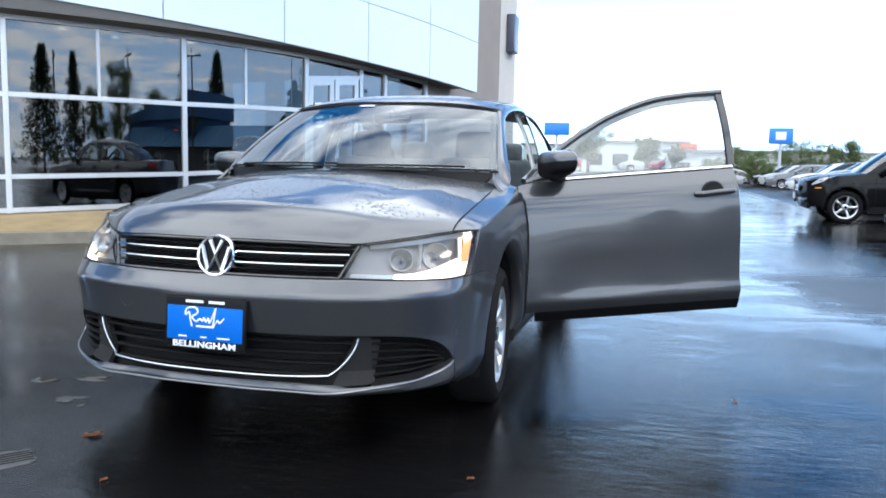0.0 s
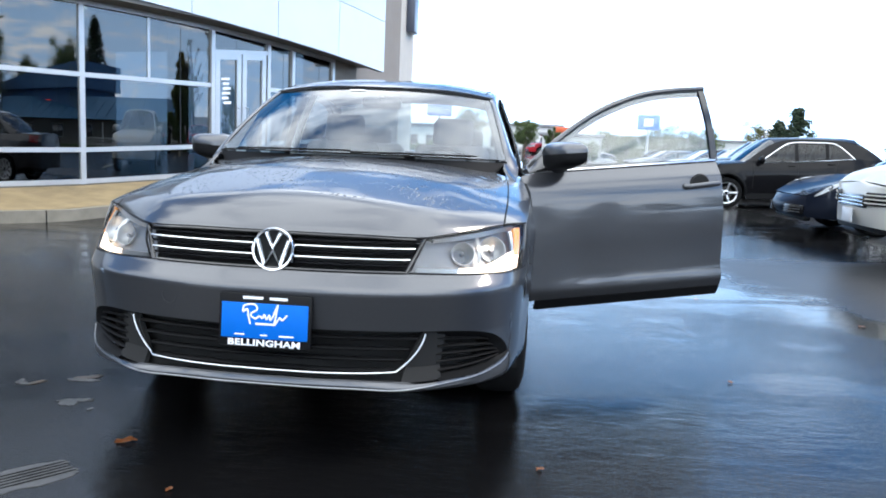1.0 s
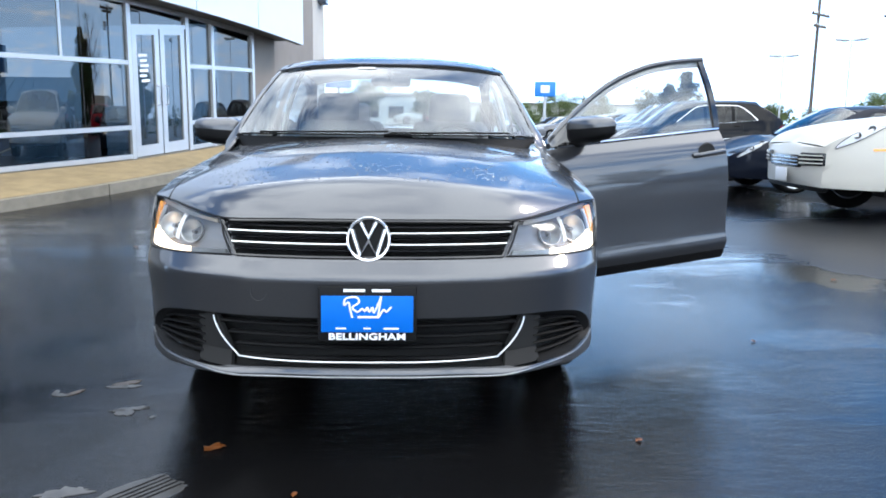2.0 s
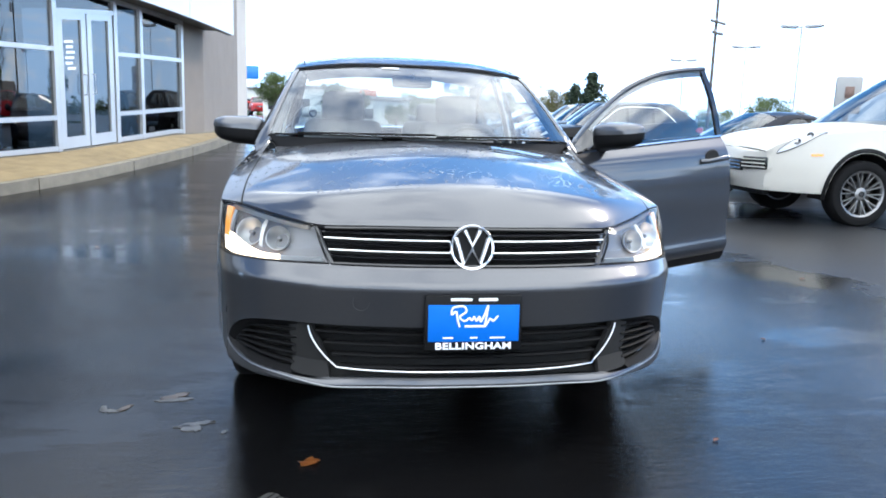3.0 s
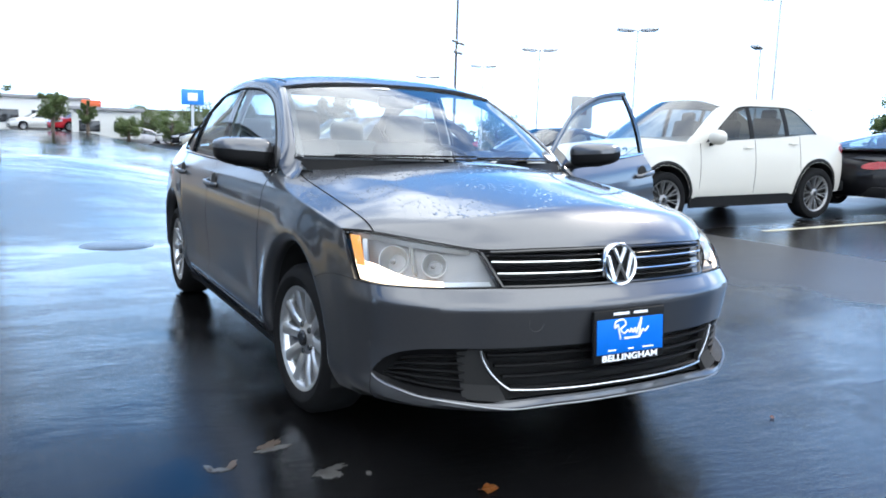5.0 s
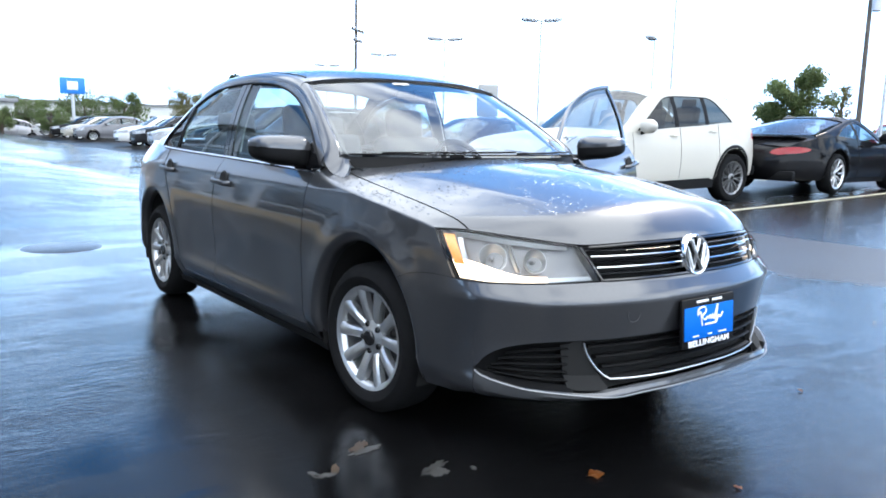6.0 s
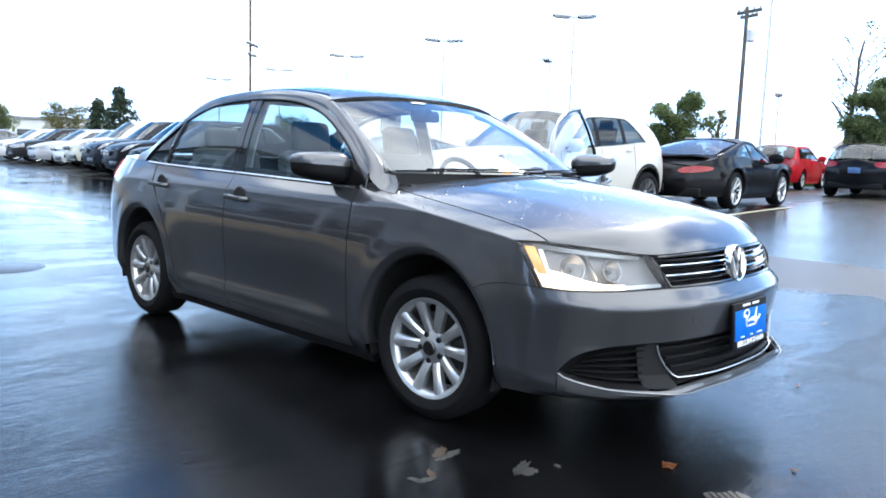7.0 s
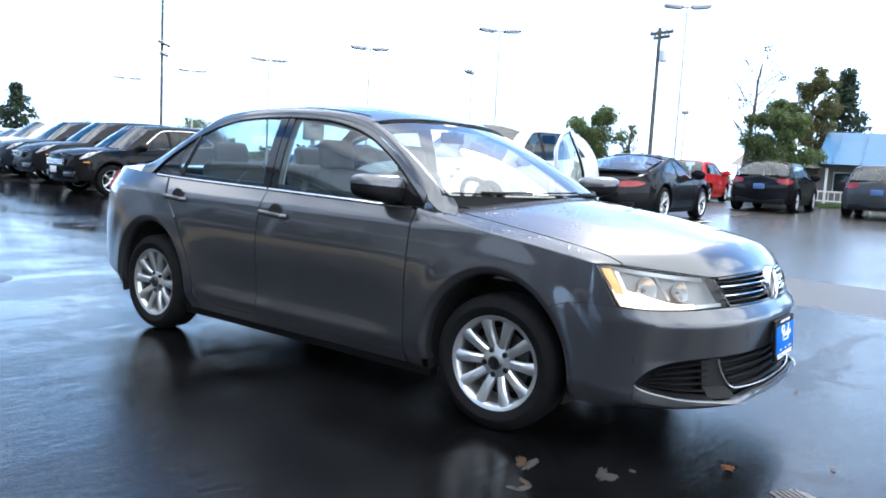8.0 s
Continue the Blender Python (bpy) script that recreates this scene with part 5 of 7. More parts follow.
part("windscreen", patch(screen, 28, 16, 0), SCREEN, car, "windscreen mirroring the cloudy sky")
part("screen_border", tube([screen(u, 0.0) for u in span(0.02, 0.98, 30)], 0.014, 0.008, 6), BLACK_PLASTIC, car)
part("screen_border", tube([screen(u, 0.99) for u in span(0.02, 0.98, 30)], 0.010, 0.006, 6), BLACK_PLASTIC, car)
part("cowl_panel", patch(lambda u, v: (lambda a, b: a.lerp(b, v))(Vector((-0.69 + 1.38 * u, bonnet_back(abs(-0.69 + 1.38 * u)) + 0.01, bonnet_z(-0.69 + 1.38 * u, bonnet_back(abs(-0.69 + 1.38 * u))) - 0.012)), screen(u, 0.0) + Vector((0, 0, -0.012))), 24, 2, 0), BLACK_PLASTIC, car)
for x0, x1 in ((-0.60, 0.02), (0.02, 0.60)):
    part("wiper", tube([screen(0.5 + (x0 + (x1 - x0) * q) / 1.47, 0.002 + 0.014 * q) + Vector((0, -0.006, 0.007)) for q in span(0, 1, 10)], 0.009, 0.010, 6), BLACK_PLASTIC, car)
part("windscreen_sticker", patch(lambda u, v: screen(0.36 + 0.075 * u, 0.915 + 0.03 * v) + Vector((0, -0.003, 0.003)), 4, 2, 0), WHITE_INK, car, "white paper sticker on the windscreen")
part("rear_window", patch(rear_screen, 20, 10, 0), SCREEN, car)


def deck_fn(u, v):
    s = -1 + 2 * u
    y = 2.93 + 0.70 * v - 0.06 * s * s * (0.3 + 0.7 * v)
    x = s * (top_edge(y) + 0.004)
    return (x, y, top_z(x, y, deck))


part("boot_lid", patch(deck_fn, 24, 14, 0.014), GREY_PAINT, car)


def tail(u, v):
    s = -1 + 2 * u
    z = 0.34 + 0.71 * v
    x = s * (half_w(3.60) - tuck(z) - 0.01)
    return (x, 3.66 - 0.08 * s ** 4 + 0.03 * math.sin(math.pi * v) - 0.03 * (v > 0.6) * 1.0, z)


part("rear_bumper", patch(tail, 20, 14, 0.03), GREY_PAINT, car)
# floor pan and inner body, black for shade, so no daylight shows through
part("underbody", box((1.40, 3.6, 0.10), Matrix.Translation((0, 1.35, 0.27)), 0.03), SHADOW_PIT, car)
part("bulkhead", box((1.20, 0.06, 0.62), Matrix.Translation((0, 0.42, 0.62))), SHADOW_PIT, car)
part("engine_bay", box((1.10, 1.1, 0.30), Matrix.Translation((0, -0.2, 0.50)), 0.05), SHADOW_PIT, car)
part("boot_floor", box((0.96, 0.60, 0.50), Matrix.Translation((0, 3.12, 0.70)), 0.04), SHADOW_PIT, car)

# cabin
part("dashboard", patch(lambda u, v: (-0.70 + 1.40 * u, 0.28 + 0.55 * v + 0.06 * math.sin(math.pi * u), 0.985 - 0.02 * v - 0.20 * max(0, v - 0.75) / 0.25 * 1.0), 16, 10, 0.10), DARK_TRIM, car)
part("dashboard_front", box((1.36, 0.12, 0.30), Matrix.Translation((0, 0.76, 0.78)), 0.04), DARK_TRIM, car)
part("headliner", patch(lambda u, v: (lambda p: (p[0] * 0.93, p[1], p[2] - 0.035))(roof(u, 0.02 + 0.94 * v)), 12, 10, 0), PALE_TRIM, car)
for sg in (-1, 1):
    part("pillar_trim", patch(lambda u, v: (lambda p: (sg * (p.x - 0.05), p.y, p.z))(cab(1.56 + 0.12 * u, -0.1 + 1.08 * v)), 2, 6, 0.01), PALE_TRIM, car)
    for yb, rear in ((1.42, False), (2.42, True)):
        x = sg * 0.355
        seat = part("rear_seat" if rear else "front_seat", box((0.50, 0.50, 0.16), Matrix.Translation((x, yb - 0.28, 0.50)), 0.06, 3), SEAT_CLOTH, car)
        part("seat_back", box((0.48, 0.13, 0.60), pose(x, yb, 0.82, -14), 0.06, 3), SEAT_CLOTH, seat)
        part("headrest", box((0.26, 0.09, 0.19), pose(x, yb + 0.10, 1.19 if not rear else 1.15, -10), 0.045, 3), SEAT_CLOTH, seat)
        for dx in (-0.06, 0.06):
            part("headrest_post", tube([(x + dx, yb + 0.085, 1.08), (x + dx, yb + 0.10, 1.16)], 0.012), CHROME, seat)
wheel_m = pose(0.36, 0.93, 0.93, 62, 0, 0)
ring = [(wheel_m @ Vector((0.185 * math.cos(a), 0.185 * math.sin(a), 0))) for a in span(0, 2 * math.pi, 36)[:-1]]
sw = part("steering_wheel", tube(ring, 0.030, 0.032, 8, True), DARK_TRIM, car)
for a in (0, math.pi, -math.pi / 2):
    part("steering_spoke", tube([wheel_m @ Vector((0, 0, -0.02)), wheel_m @ Vector((0.18 * math.cos(a), 0.18 * math.sin(a), 0))], 0.04, 0.02, 6), DARK_TRIM, sw)
part("steering_boss", lathe([(0.0, 0.03), (0.05, 0.025), (0.07, 0.0), (0.06, -0.04)], wheel_m @ Matrix.Rotation(radians(-90), 4, "Y"), 20), DARK_TRIM, sw)
part("rear_view_mirror", box((0.22, 0.03, 0.065), pose(0, 0.92, 1.33, -8), 0.02, 3), BLACK_PLASTIC, car)
part("mirror_mount", tube([(0, 0.92, 1.33), (0, 0.89, 1.365)], 0.03, 0.03, 8), BLACK_PLASTIC, car)
for sg in (-1, 1):
    part("rear_pillar_trim", patch(lambda u, v: (lambda p: (sg * (p.x - 0.045), p.y, p.z))(cab(2.58 + 0.40 * u, -0.25 + 1.2 * v)), 6, 6, 0.01), DARK_TRIM, car)
part("parcel_shelf", box((1.15, 0.45, 0.03), Matrix.Translation((0, 2.72, 1.04)), 0.01), DARK_TRIM, car)

FOLD_CORE[0] = None
# wheels
for yc in (0.0, AXLE_R):
    for sg in (-1, 1):
        m = Matrix.Translation((sg * 0.760, yc, TYRE_R)) @ (Matrix.Rotation(radians(4 if yc == 0 else 0), 4, "Z")) @ (Matrix.Identity(4) if sg > 0 else Matrix.Rotation(math.pi, 4, "Z"))
        make_wheel(car, m, 0.31, 0.205, 0.212, 10, 0.042, True)

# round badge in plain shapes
bc = Vector(nose(0, 0.722, -0.012))
bm_m = Matrix.Translation(bc) @ Matrix.Rotation(radians(-90), 4, "Z") @ Matrix.Rotation(radians(-8), 4, "Y")
BRIGHT = material("bright brushed chrome", (0.80, 0.81, 0.83), rough=0.28, metal=0.85)
badge = part("badge", lathe([(0.0, -0.004), (0.060, -0.004), (0.063, 0.004), (0.066, 0.010), (0.072, 0.012), (0.076, 0.006), (0.076, -0.02)], bm_m, 44), CHROME, car, "round chrome badge on the grille")
part("badge_disc", lathe([(0.0, 0.0), (0.062, 0.0), (0.062, -0.004)], bm_m, 40), BLACK_PLASTIC, badge)
for pts in (((-0.025, 0.056), (0.0, 0.006), (0.025, 0.056)), ((-0.055, 0.032), (-0.027, -0.054), (0.0, -0.004), (0.027, -0.054), (0.055, 0.032))):
    part("badge_bar", tube([bm_m @ Vector((0.007, x, z)) for x, z in pts], 0.016, 0.016, 6, up=(0, 1, 0)), BRIGHT, badge)

# dealer plate in a black frame
px = Matrix.Translation((0.0, -1.006, 0.488)) @ Matrix.Rotation(radians(-4), 4, "X")
plate = part("plate_frame", box((0.322, 0.014, 0.180), px, 0.006), BLACK_PLASTIC, car, "blue dealer plate in a black frame")
part("plate_panel", box((0.300, 0.006, 0.120), px @ Matrix.Translation((0, -0.0075, -0.001)), 0.002), PLATE_BLUE, plate)
front = px @ Matrix.Rotation(radians(90), 4, "X")
lettering("BELLINGHAM", 0.030, WHITE_INK, front @ Matrix.Translation((0, -0.0765, 0.008)), plate, 0.0012, 1.05, 1.36)
for x, w in ((-0.042, 0.070), (0.046, 0.062)):      # a firm's name, as plain bars
    part("lettering_bar", box((w, 0.002, 0.009), px @ Matrix.Translation((x, -0.008, 0.0765))), WHITE_INK, plate)
sw_pts = ((-0.040, -0.012), (-0.046, 0.010), (-0.050, 0.030), (-0.062, 0.022), (-0.058, 0.040), (-0.030, 0.044), (-0.022, 0.030), (-0.040, 0.016), (-0.026, 0.004), (-0.014, 0.012),
          (-0.006, 0.006), (0.000, 0.016), (0.006, 0.004), (0.014, 0.016), (0.018, 0.002), (0.030, 0.026), (0.038, 0.046), (0.034, 0.020), (0.030, -0.010), (0.044, 0.010), (0.052, 0.004), (0.066, 0.018))
sw_x, sw_z = crv(*[(i, p[0]) for i, p in enumerate(sw_pts)]), crv(*[(i, p[1]) for i, p in enumerate(sw_pts)])
part("script_flourish", tube([px @ Vector((sw_x(q) * 1.2, -0.0115, sw_z(q) * 1.2 + 0.002)) for q in span(0, len(sw_pts) - 1, 110)], 0.0065, 0.0065, 6, up=(0, 1, 0)), WHITE_INK, plate, "white handwriting-like flourish")
part("lettering_bar", box((0.070, 0.002, 0.007), px @ Matrix.Translation((0.004, -0.0115, -0.010))), WHITE_INK, plate)
for x, w in ((-0.085, 0.034), (0.0, 0.024), (0.078, 0.050)):
    part("lettering_bar", box((w, 0.002, 0.005), px @ Matrix.Translation((x, -0.0115, -0.048))), WHITE_INK, plate)


# ---- other vehicles ----
def vehicle(name, label, at, heading, color, spec, near_side=1, metal=0.3, group="", rough=0.35, rim_mat=None, spokes=10, twin=False, size=1.0, detail=True, plate_col=None, rails=None):
    """A parked vehicle. at: where its near front tyre stands; heading: degrees of its nose, 0 = -y, -90 = -x; spec: its shape."""
    root = thing(name, label, "car", group)
    S = spec
    FOLD_CORE[0] = Vector((0, S["wb"] / 2, 0.6))
    wb, fo, ro, hw, H, wr = S["wb"], S["fo"], S["ro"], S["hw"], S["H"], S["wr"]
    y0, y1 = -fo, wb + ro
    skin = paint(name + " paint", color, metal=0.0 if max(color) < 0.03 else metal, rough=0.5 if max(color) < 0.03 else rough, coat=0.35 if max(color) < 0.05 else 0.3)
    gloss = skin.node_tree.nodes["Principled BSDF"].inputs
    gloss["Coat Roughness"].default_value = 0.03
    gloss["Specular IOR Level"].default_value = 0.02 if max(color) < 0.03 else 0.15
    tr = hw - 0.115
    ar, ah = wr * 1.15, wr * 1.22
    sh = crv(*S["shoulder"])
    mid = crv(*S["mid"])
    ts = lin((0.0, 0.14), (0.30, 0.05), (0.40, 0.015), (0.60, 0.0), (0.78, 0.012), (1.0, 0.06), (1.2, 0.11))

    def plan(y):
        f = max(0.0, (y0 + 0.75 - y) / 0.75)
        r = max(0.0, (y - y1 + S.get("tail_len", 0.65)) / S.get("tail_len", 0.65))
        return hw * (1 - S.get("nose_in", 0.24) * f ** 2.6 - S.get("tail_in_plan", 0.16) * r ** 2.5)

    def low(y):
        z = S["low"] + 0.10 * max(0.0, (y0 + 0.5 - y) / 0.5) * 0.3
        for yc in (0.0, wb):
            d = abs(y - yc)
            if d < ar:
                z = max(z, wr + ah * math.sqrt(1 - (d / ar) ** 2))
        return z

    def sx(y, z):
        fl = 0.0
        for yc in (0.0, wb):
            fl = max(fl, 0.02 * (1 - smooth01(1.0, 1.3, math.hypot((y - yc) / ar, (z - wr) / ah))))
        return plan(y) - ts(z / sh(wb / 2)) * (0.8 + S.get("round", 0.2)) + fl

    ys = sorted(set([round(v, 4) for v in span(y0, -ar - 0.02, 8) + [ar * math.sin(a * math.pi / 20) for a in range(-10, 11)] + span(ar + 0.02, wb - ar - 0.02, 12)
                     + [wb + ar * math.sin(a * math.pi / 20) for a in range(-10, 11)] + span(wb + ar + 0.02, y1, 8)]))
    vs = span(0, 1, 9) + [1.06, 1.14, 1.3, 1.55, 1.8, 2.0]

    def shell(y, w, sg):
        lo, hi = low(y), sh(y)
        if w <= 1:
            z = lo + (hi - lo) * w
            return (sg * sx(y, z), y, z)
        xe = sx(y, hi)
        k = w - 1
        return (sg * xe * (1 - k), y, hi + (mid(y) - hi) * math.sin(k * math.pi / 2) ** 0.75)

    bm = bmesh.new()
    for sg in (-1, 1):
        add_patch(bm, lambda u, v: shell(ys[int(round(u * (len(ys) - 1)))], vs[int(round(v * (len(vs) - 1)))], sg), len(ys) - 1, len(vs) - 1, 0)
    for yy, out in ((y0, -1), (y1, 1)):
        def cap(u, v):
            s = -1 + 2 * u
            lo, hi = low(yy), sh(yy)
            z = lo + (mid(yy) - lo) * v
            edge = sx(yy, min(z, hi)) if z <= hi else sx(yy, hi) * max(0.0, 1 - ((z - hi) / max(mid(yy) - hi, 1e-3))) ** 0.75
            return (s * edge, yy + out * (S.get("bulge", 0.12) * (1 - abs(s) ** 2.4) * math.sin(math.pi * (0.12 + 0.76 * v))), z)
        add_patch(bm, cap, 14, 12, 0)
    bmesh.ops.remove_doubles(bm, verts=bm.verts[:], dist=0.0015)
    part("body", bm, skin, root)
    # cabin
    A0, A1, C0, C1 = S["A0"], S["A1"], S["C0"], S["C1"]          # (y, z) of the screen's foot and head, the rear window's head and foot
    rz = crv((A0[0], A0[1]), (A1[0], A1[1]), ((A1[0] * 0.6 + C0[0] * 0.4), H - 0.055), (C0[0], C0[1]), (C1[0], C1[1]))
    rin = S.get("lean", 0.20)

    def cabin(y, w):
        zb = sh(y) - 0.01
        xb = sx(y, zb) - 0.012
        k = (rz(y) - zb) / (H - zb)
        return Vector((xb - rin * max(k, 0) * w + 0.018 * math.sin(math.pi * w), y, zb + (rz(y) - zb) * w))

    def edge(y):
        return cabin(y, 1.0)
    gl = S.get("glass", SIDE_GLASS)
    cuts = S["windows"]
    rise = (A1[1] - A0[1]) / (A1[0] - A0[0])
    fall = S.get("rear_slope", 1.7)

    def pane_z(y):
        """Upper edge of the side windows: follows the roof, and comes down to a tip at either end."""
        zb = sh(y) - 0.01
        if not cuts[0] < y < cuts[-1]:
            return zb
        hs = (rz(y) - S.get("frame", 0.075) - zb, (y - cuts[0]) * rise, (cuts[-1] - y) * fall)
        return zb + max(min(hs) - 0.02 * math.exp(-abs(sorted(hs)[1] - min(hs)) / 0.04), 0.0)

    def cab_at(y, z):
        zb = sh(y) - 0.01
        return cabin(y, (z - zb) / max(rz(y) - zb, 0.02))
    for sg in (-1, 1):
        for a, b in zip(cuts, cuts[1:]):
            part("side_window", patch(lambda u, v: (lambda y: (lambda p: (sg * p.x, p.y, p.z))(cab_at(y, sh(y) - 0.01 + (pane_z(y) - sh(y) + 0.014) * v)))(a + 0.01 + (b - a - 0.02) * u), 14, 5, 0), gl, root)
        for c in cuts[1:-1]:
            part("window_post", patch(lambda u, v: (lambda y: (lambda p: (sg * (p.x + 0.003), p.y, p.z))(cab_at(y, sh(y) - 0.01 + (pane_z(y) - sh(y) + 0.012) * v)))(c - 0.04 + 0.08 * u), 2, 5, 0.01), BLACK_PLASTIC, root)
        part("window_seal", tube([(lambda p: (sg * p.x, p.y, p.z))(cab_at(y, pane_z(y))) for y in span(cuts[0], cuts[-1], 40)], 0.018, 0.018, 5), BLACK_PLASTIC, root)

        def flank(u, v):
            """Painted cabin side: rolls from the roof's edge over the rail and down to the windows."""
            y = A0[0] - 0.02 + (C1[0] - A0[0] + 0.02) * u
            e = edge(y)
            on = smooth01(A1[0] - 0.05, A1[0] + 0.2, y) * (1 - smooth01(C0[0] - 0.15, C0[0] + 0.05, y))
            a = Vector((e.x - 0.035, y, e.z + 0.002 + on * 0.12 * (H - e.z)))
            bb = e + Vector((0.008, 0, 0.014))
            c = cab_at(y, pane_z(y))
            p = a * (1 - v) ** 2 + bb * 2 * v * (1 - v) + c * v * v
            return (sg * (p.x + 0.002), p.y, p.z)
        part("roof_side", patch(flank, 44, 7, 0.012), skin, root, angle=70)
        if rails:
            part("window_trim", tube([(lambda p: (sg * (p.x + 0.008), p.y, p.z))(cab_at(y, pane_z(y))) for y in span(cuts[0], cuts[-1], 40)] + [(lambda p: (sg * (p.x + 0.008), p.y, p.z))(cabin(y, 0.0)) for y in span(cuts[-1] - 0.05, cuts[0] + 0.05, 14)], 0.022, 0.026, 5, True), CHROME, root)
        part("sill_strip", patch(lambda u, v: (sg * (sx(wb * 0.5, S["low"] + 0.02) + 0.006), ar + 0.03 + (wb - 2 * ar - 0.06) * u, S["low"] - (0.13 if S.get("clad") else 0.05) + (0.15 if S.get("clad") else 0.10) * v), 4, 1, 0.04), BLACK_PLASTIC if S.get("clad") else skin, root)
        for yc in (0.0, wb):
            def arch(u, v):
                q = radians(-8 + 196 * u)
                k, inset = ((1.0 + 0.12 * bool(S.get("clad")), -0.004), (1.04, -0.010), (0.985, 0.006), (0.97, 0.05))[int(round(v * 3))]
                y, z = yc + ar * k * math.cos(q), wr + ah * k * math.sin(q)
                return (sg * (sx(y, min(z, sh(y))) - inset), y, z)
            part("wheel_arch", patch(arch, 30, 3, 0), BLACK_PLASTIC if S.get("clad") else skin, root)
            part("arch_liner", patch(lambda u, v: (sg * (hw * 0.6 + (hw * 0.4 - 0.04) * v), yc + (ar - 0.002) * math.cos(math.pi * (1.05 - 1.1 * u)), wr + (ah - 0.002) * math.sin(math.pi * (1.05 - 1.1 * u))), 14, 1, 0), SHADOW_PIT, root)
        for c in S["doors"]:
            part("door_gap", tube([(sg * (sx(c, z) + 0.0005), c + 0.03 * (z - 0.6), z) for z in span(S["low"] + 0.05, sh(c) - 0.01, 8)], 0.008, 0.008, 4, up=(0, 1, 0)), SHADOW_PIT, root)
        for c in S["doors"][1:]:
            part("door_handle", tube([(sg * (sx(c - 0.2, sh(c) - 0.12) + q), c - 0.22 + 0.16 * k, sh(c) - 0.115) for k, q in ((0, 0), (0.2, 0.03), (0.8, 0.03), (1, 0))], 0.02, 0.028, 6), skin, root)
        # mirror
        mc = Vector((sg * (hw + 0.10), A0[0] + 0.34, sh(A0[0]) + 0.08))
        mm = bmesh.new()
        bmesh.ops.create_uvsphere(mm, u_segments=14, v_segments=10, radius=1)
        for v in mm.verts:
            v.co = Vector((v.co.x * 0.15, v.co.y * (0.10 if v.co.y < 0 else 0.03), v.co.z * 0.10)) + mc
        mirror = part("door_mirror", mm, skin, root)
        part("mirror_foot", tube([mc + Vector((-sg * 0.02, 0, -0.05)), mc + Vector((-sg * 0.16, 0.02, -0.10))], 0.06, 0.05, 6), BLACK_PLASTIC, mirror)
        # lamps at the corners
        h0, h1 = S["lamp_z"]

        def lamp(u, v, off=0.004):
            y = y0 + 0.015 + S.get("lamp_len", 0.42) * u
            lo, hi = h0 + S.get("lamp_rise", 0.05) * u, h1 + S.get("lamp_rise", 0.05) * 1.4 * u
            z = lo + (hi - lo) * v
            zz = min(z, sh(y))
            return (sg * (sx(y, zz) + off - 0.02 * max(0, z - zz)), y - off * 0.5, z)
        if S.get("oval"):
            def oval(u, v, lift=0.006):
                a = 2 * math.pi * u
                dy = 0.27 * v * math.cos(a)
                y = y0 + 0.36 + dy
                w = 0.985 + 0.16 * dy / 0.27 + 0.085 * v * math.sin(a)
                p = Vector(shell(y, w if w <= 1 else 1 + 0.35 * (w - 1), sg))
                return p + Vector((sg * lift, -lift, lift))
            hl = part("headlamp", patch(lambda u, v: oval(u, v), 24, 4, 0), S["lamp_mat"], root, "almond-shaped clear headlamp")
            part("lamp_rim", tube([oval(u, 1.0, 0.005) for u in span(0, 1, 28)[:-1]], 0.012, 0.010, 5, True), DARK_TRIM, hl)
            part("headlamp_lens", patch(lambda u, v: oval(u, v, 0.012), 24, 3, 0), CLEAR, hl)
            for dy in (-0.08, 0.06):
                c = Vector(shell(y0 + 0.36 + dy, 0.985 + 0.16 * dy / 0.27, sg)) + Vector((sg * 0.010, -0.010, 0.010))
                part("reflector", lathe([(0.012, -0.004), (0.030, 0.0), (0.038, 0.004)], Matrix.Translation(c) @ Vector((sg * 0.6, -0.6, 0.5)).to_track_quat("X", "Z").to_matrix().to_4x4(), 12, False), DARK_TRIM, hl)
        hl = S.get("oval") and hl or part("headlamp", patch(lamp, 10, 4, 0.02), S.get("lamp_mat", LAMP_DIM), root)
        if not S.get("oval"):
            part("headlamp_lens", patch(lambda u, v: lamp(u, v, 0.014), 10, 4, 0), CLEAR, hl)

            def lamp_front(u, v, off=0.012):
                s = S.get("lamp_in", 0.55) + (0.99 - S.get("lamp_in", 0.55)) * u
                z = h0 + 0.01 + (h1 - h0 - 0.02) * v * (0.55 + 0.45 * u) + 0.02 * (1 - u)
                return (sg * s * sx(y0, z), y0 - S.get("bulge", 0.12) * (1 - s ** 2.4) * 0.9 - off, z)
            part("headlamp_inner", patch(lamp_front, 6, 3, 0.02), S.get("lamp_mat", LAMP_DIM), hl)
            part("headlamp_inner_lens", patch(lambda u, v: lamp_front(u, v, 0.02), 6, 3, 0), CLEAR, hl)
            part("reflector", lathe([(0.0, -0.01), (0.03, 0.0), (0.05, 0.02)], Matrix.Translation(Vector(lamp_front(0.6, 0.5, 0.002))) @ Matrix.Rotation(radians(-90), 4, "Z"), 12), REFLECTOR, hl)
        if S.get("marker"):
            part("side_marker", patch(lambda u, v: (lambda y, z: (sg * (sx(y, z) + 0.006), y, z))(-ar - 0.20 + 0.13 * u, S["marker"] + 0.025 * v), 3, 1, 0.01), AMBER, root)
        t0, t1 = S["tail_z"]

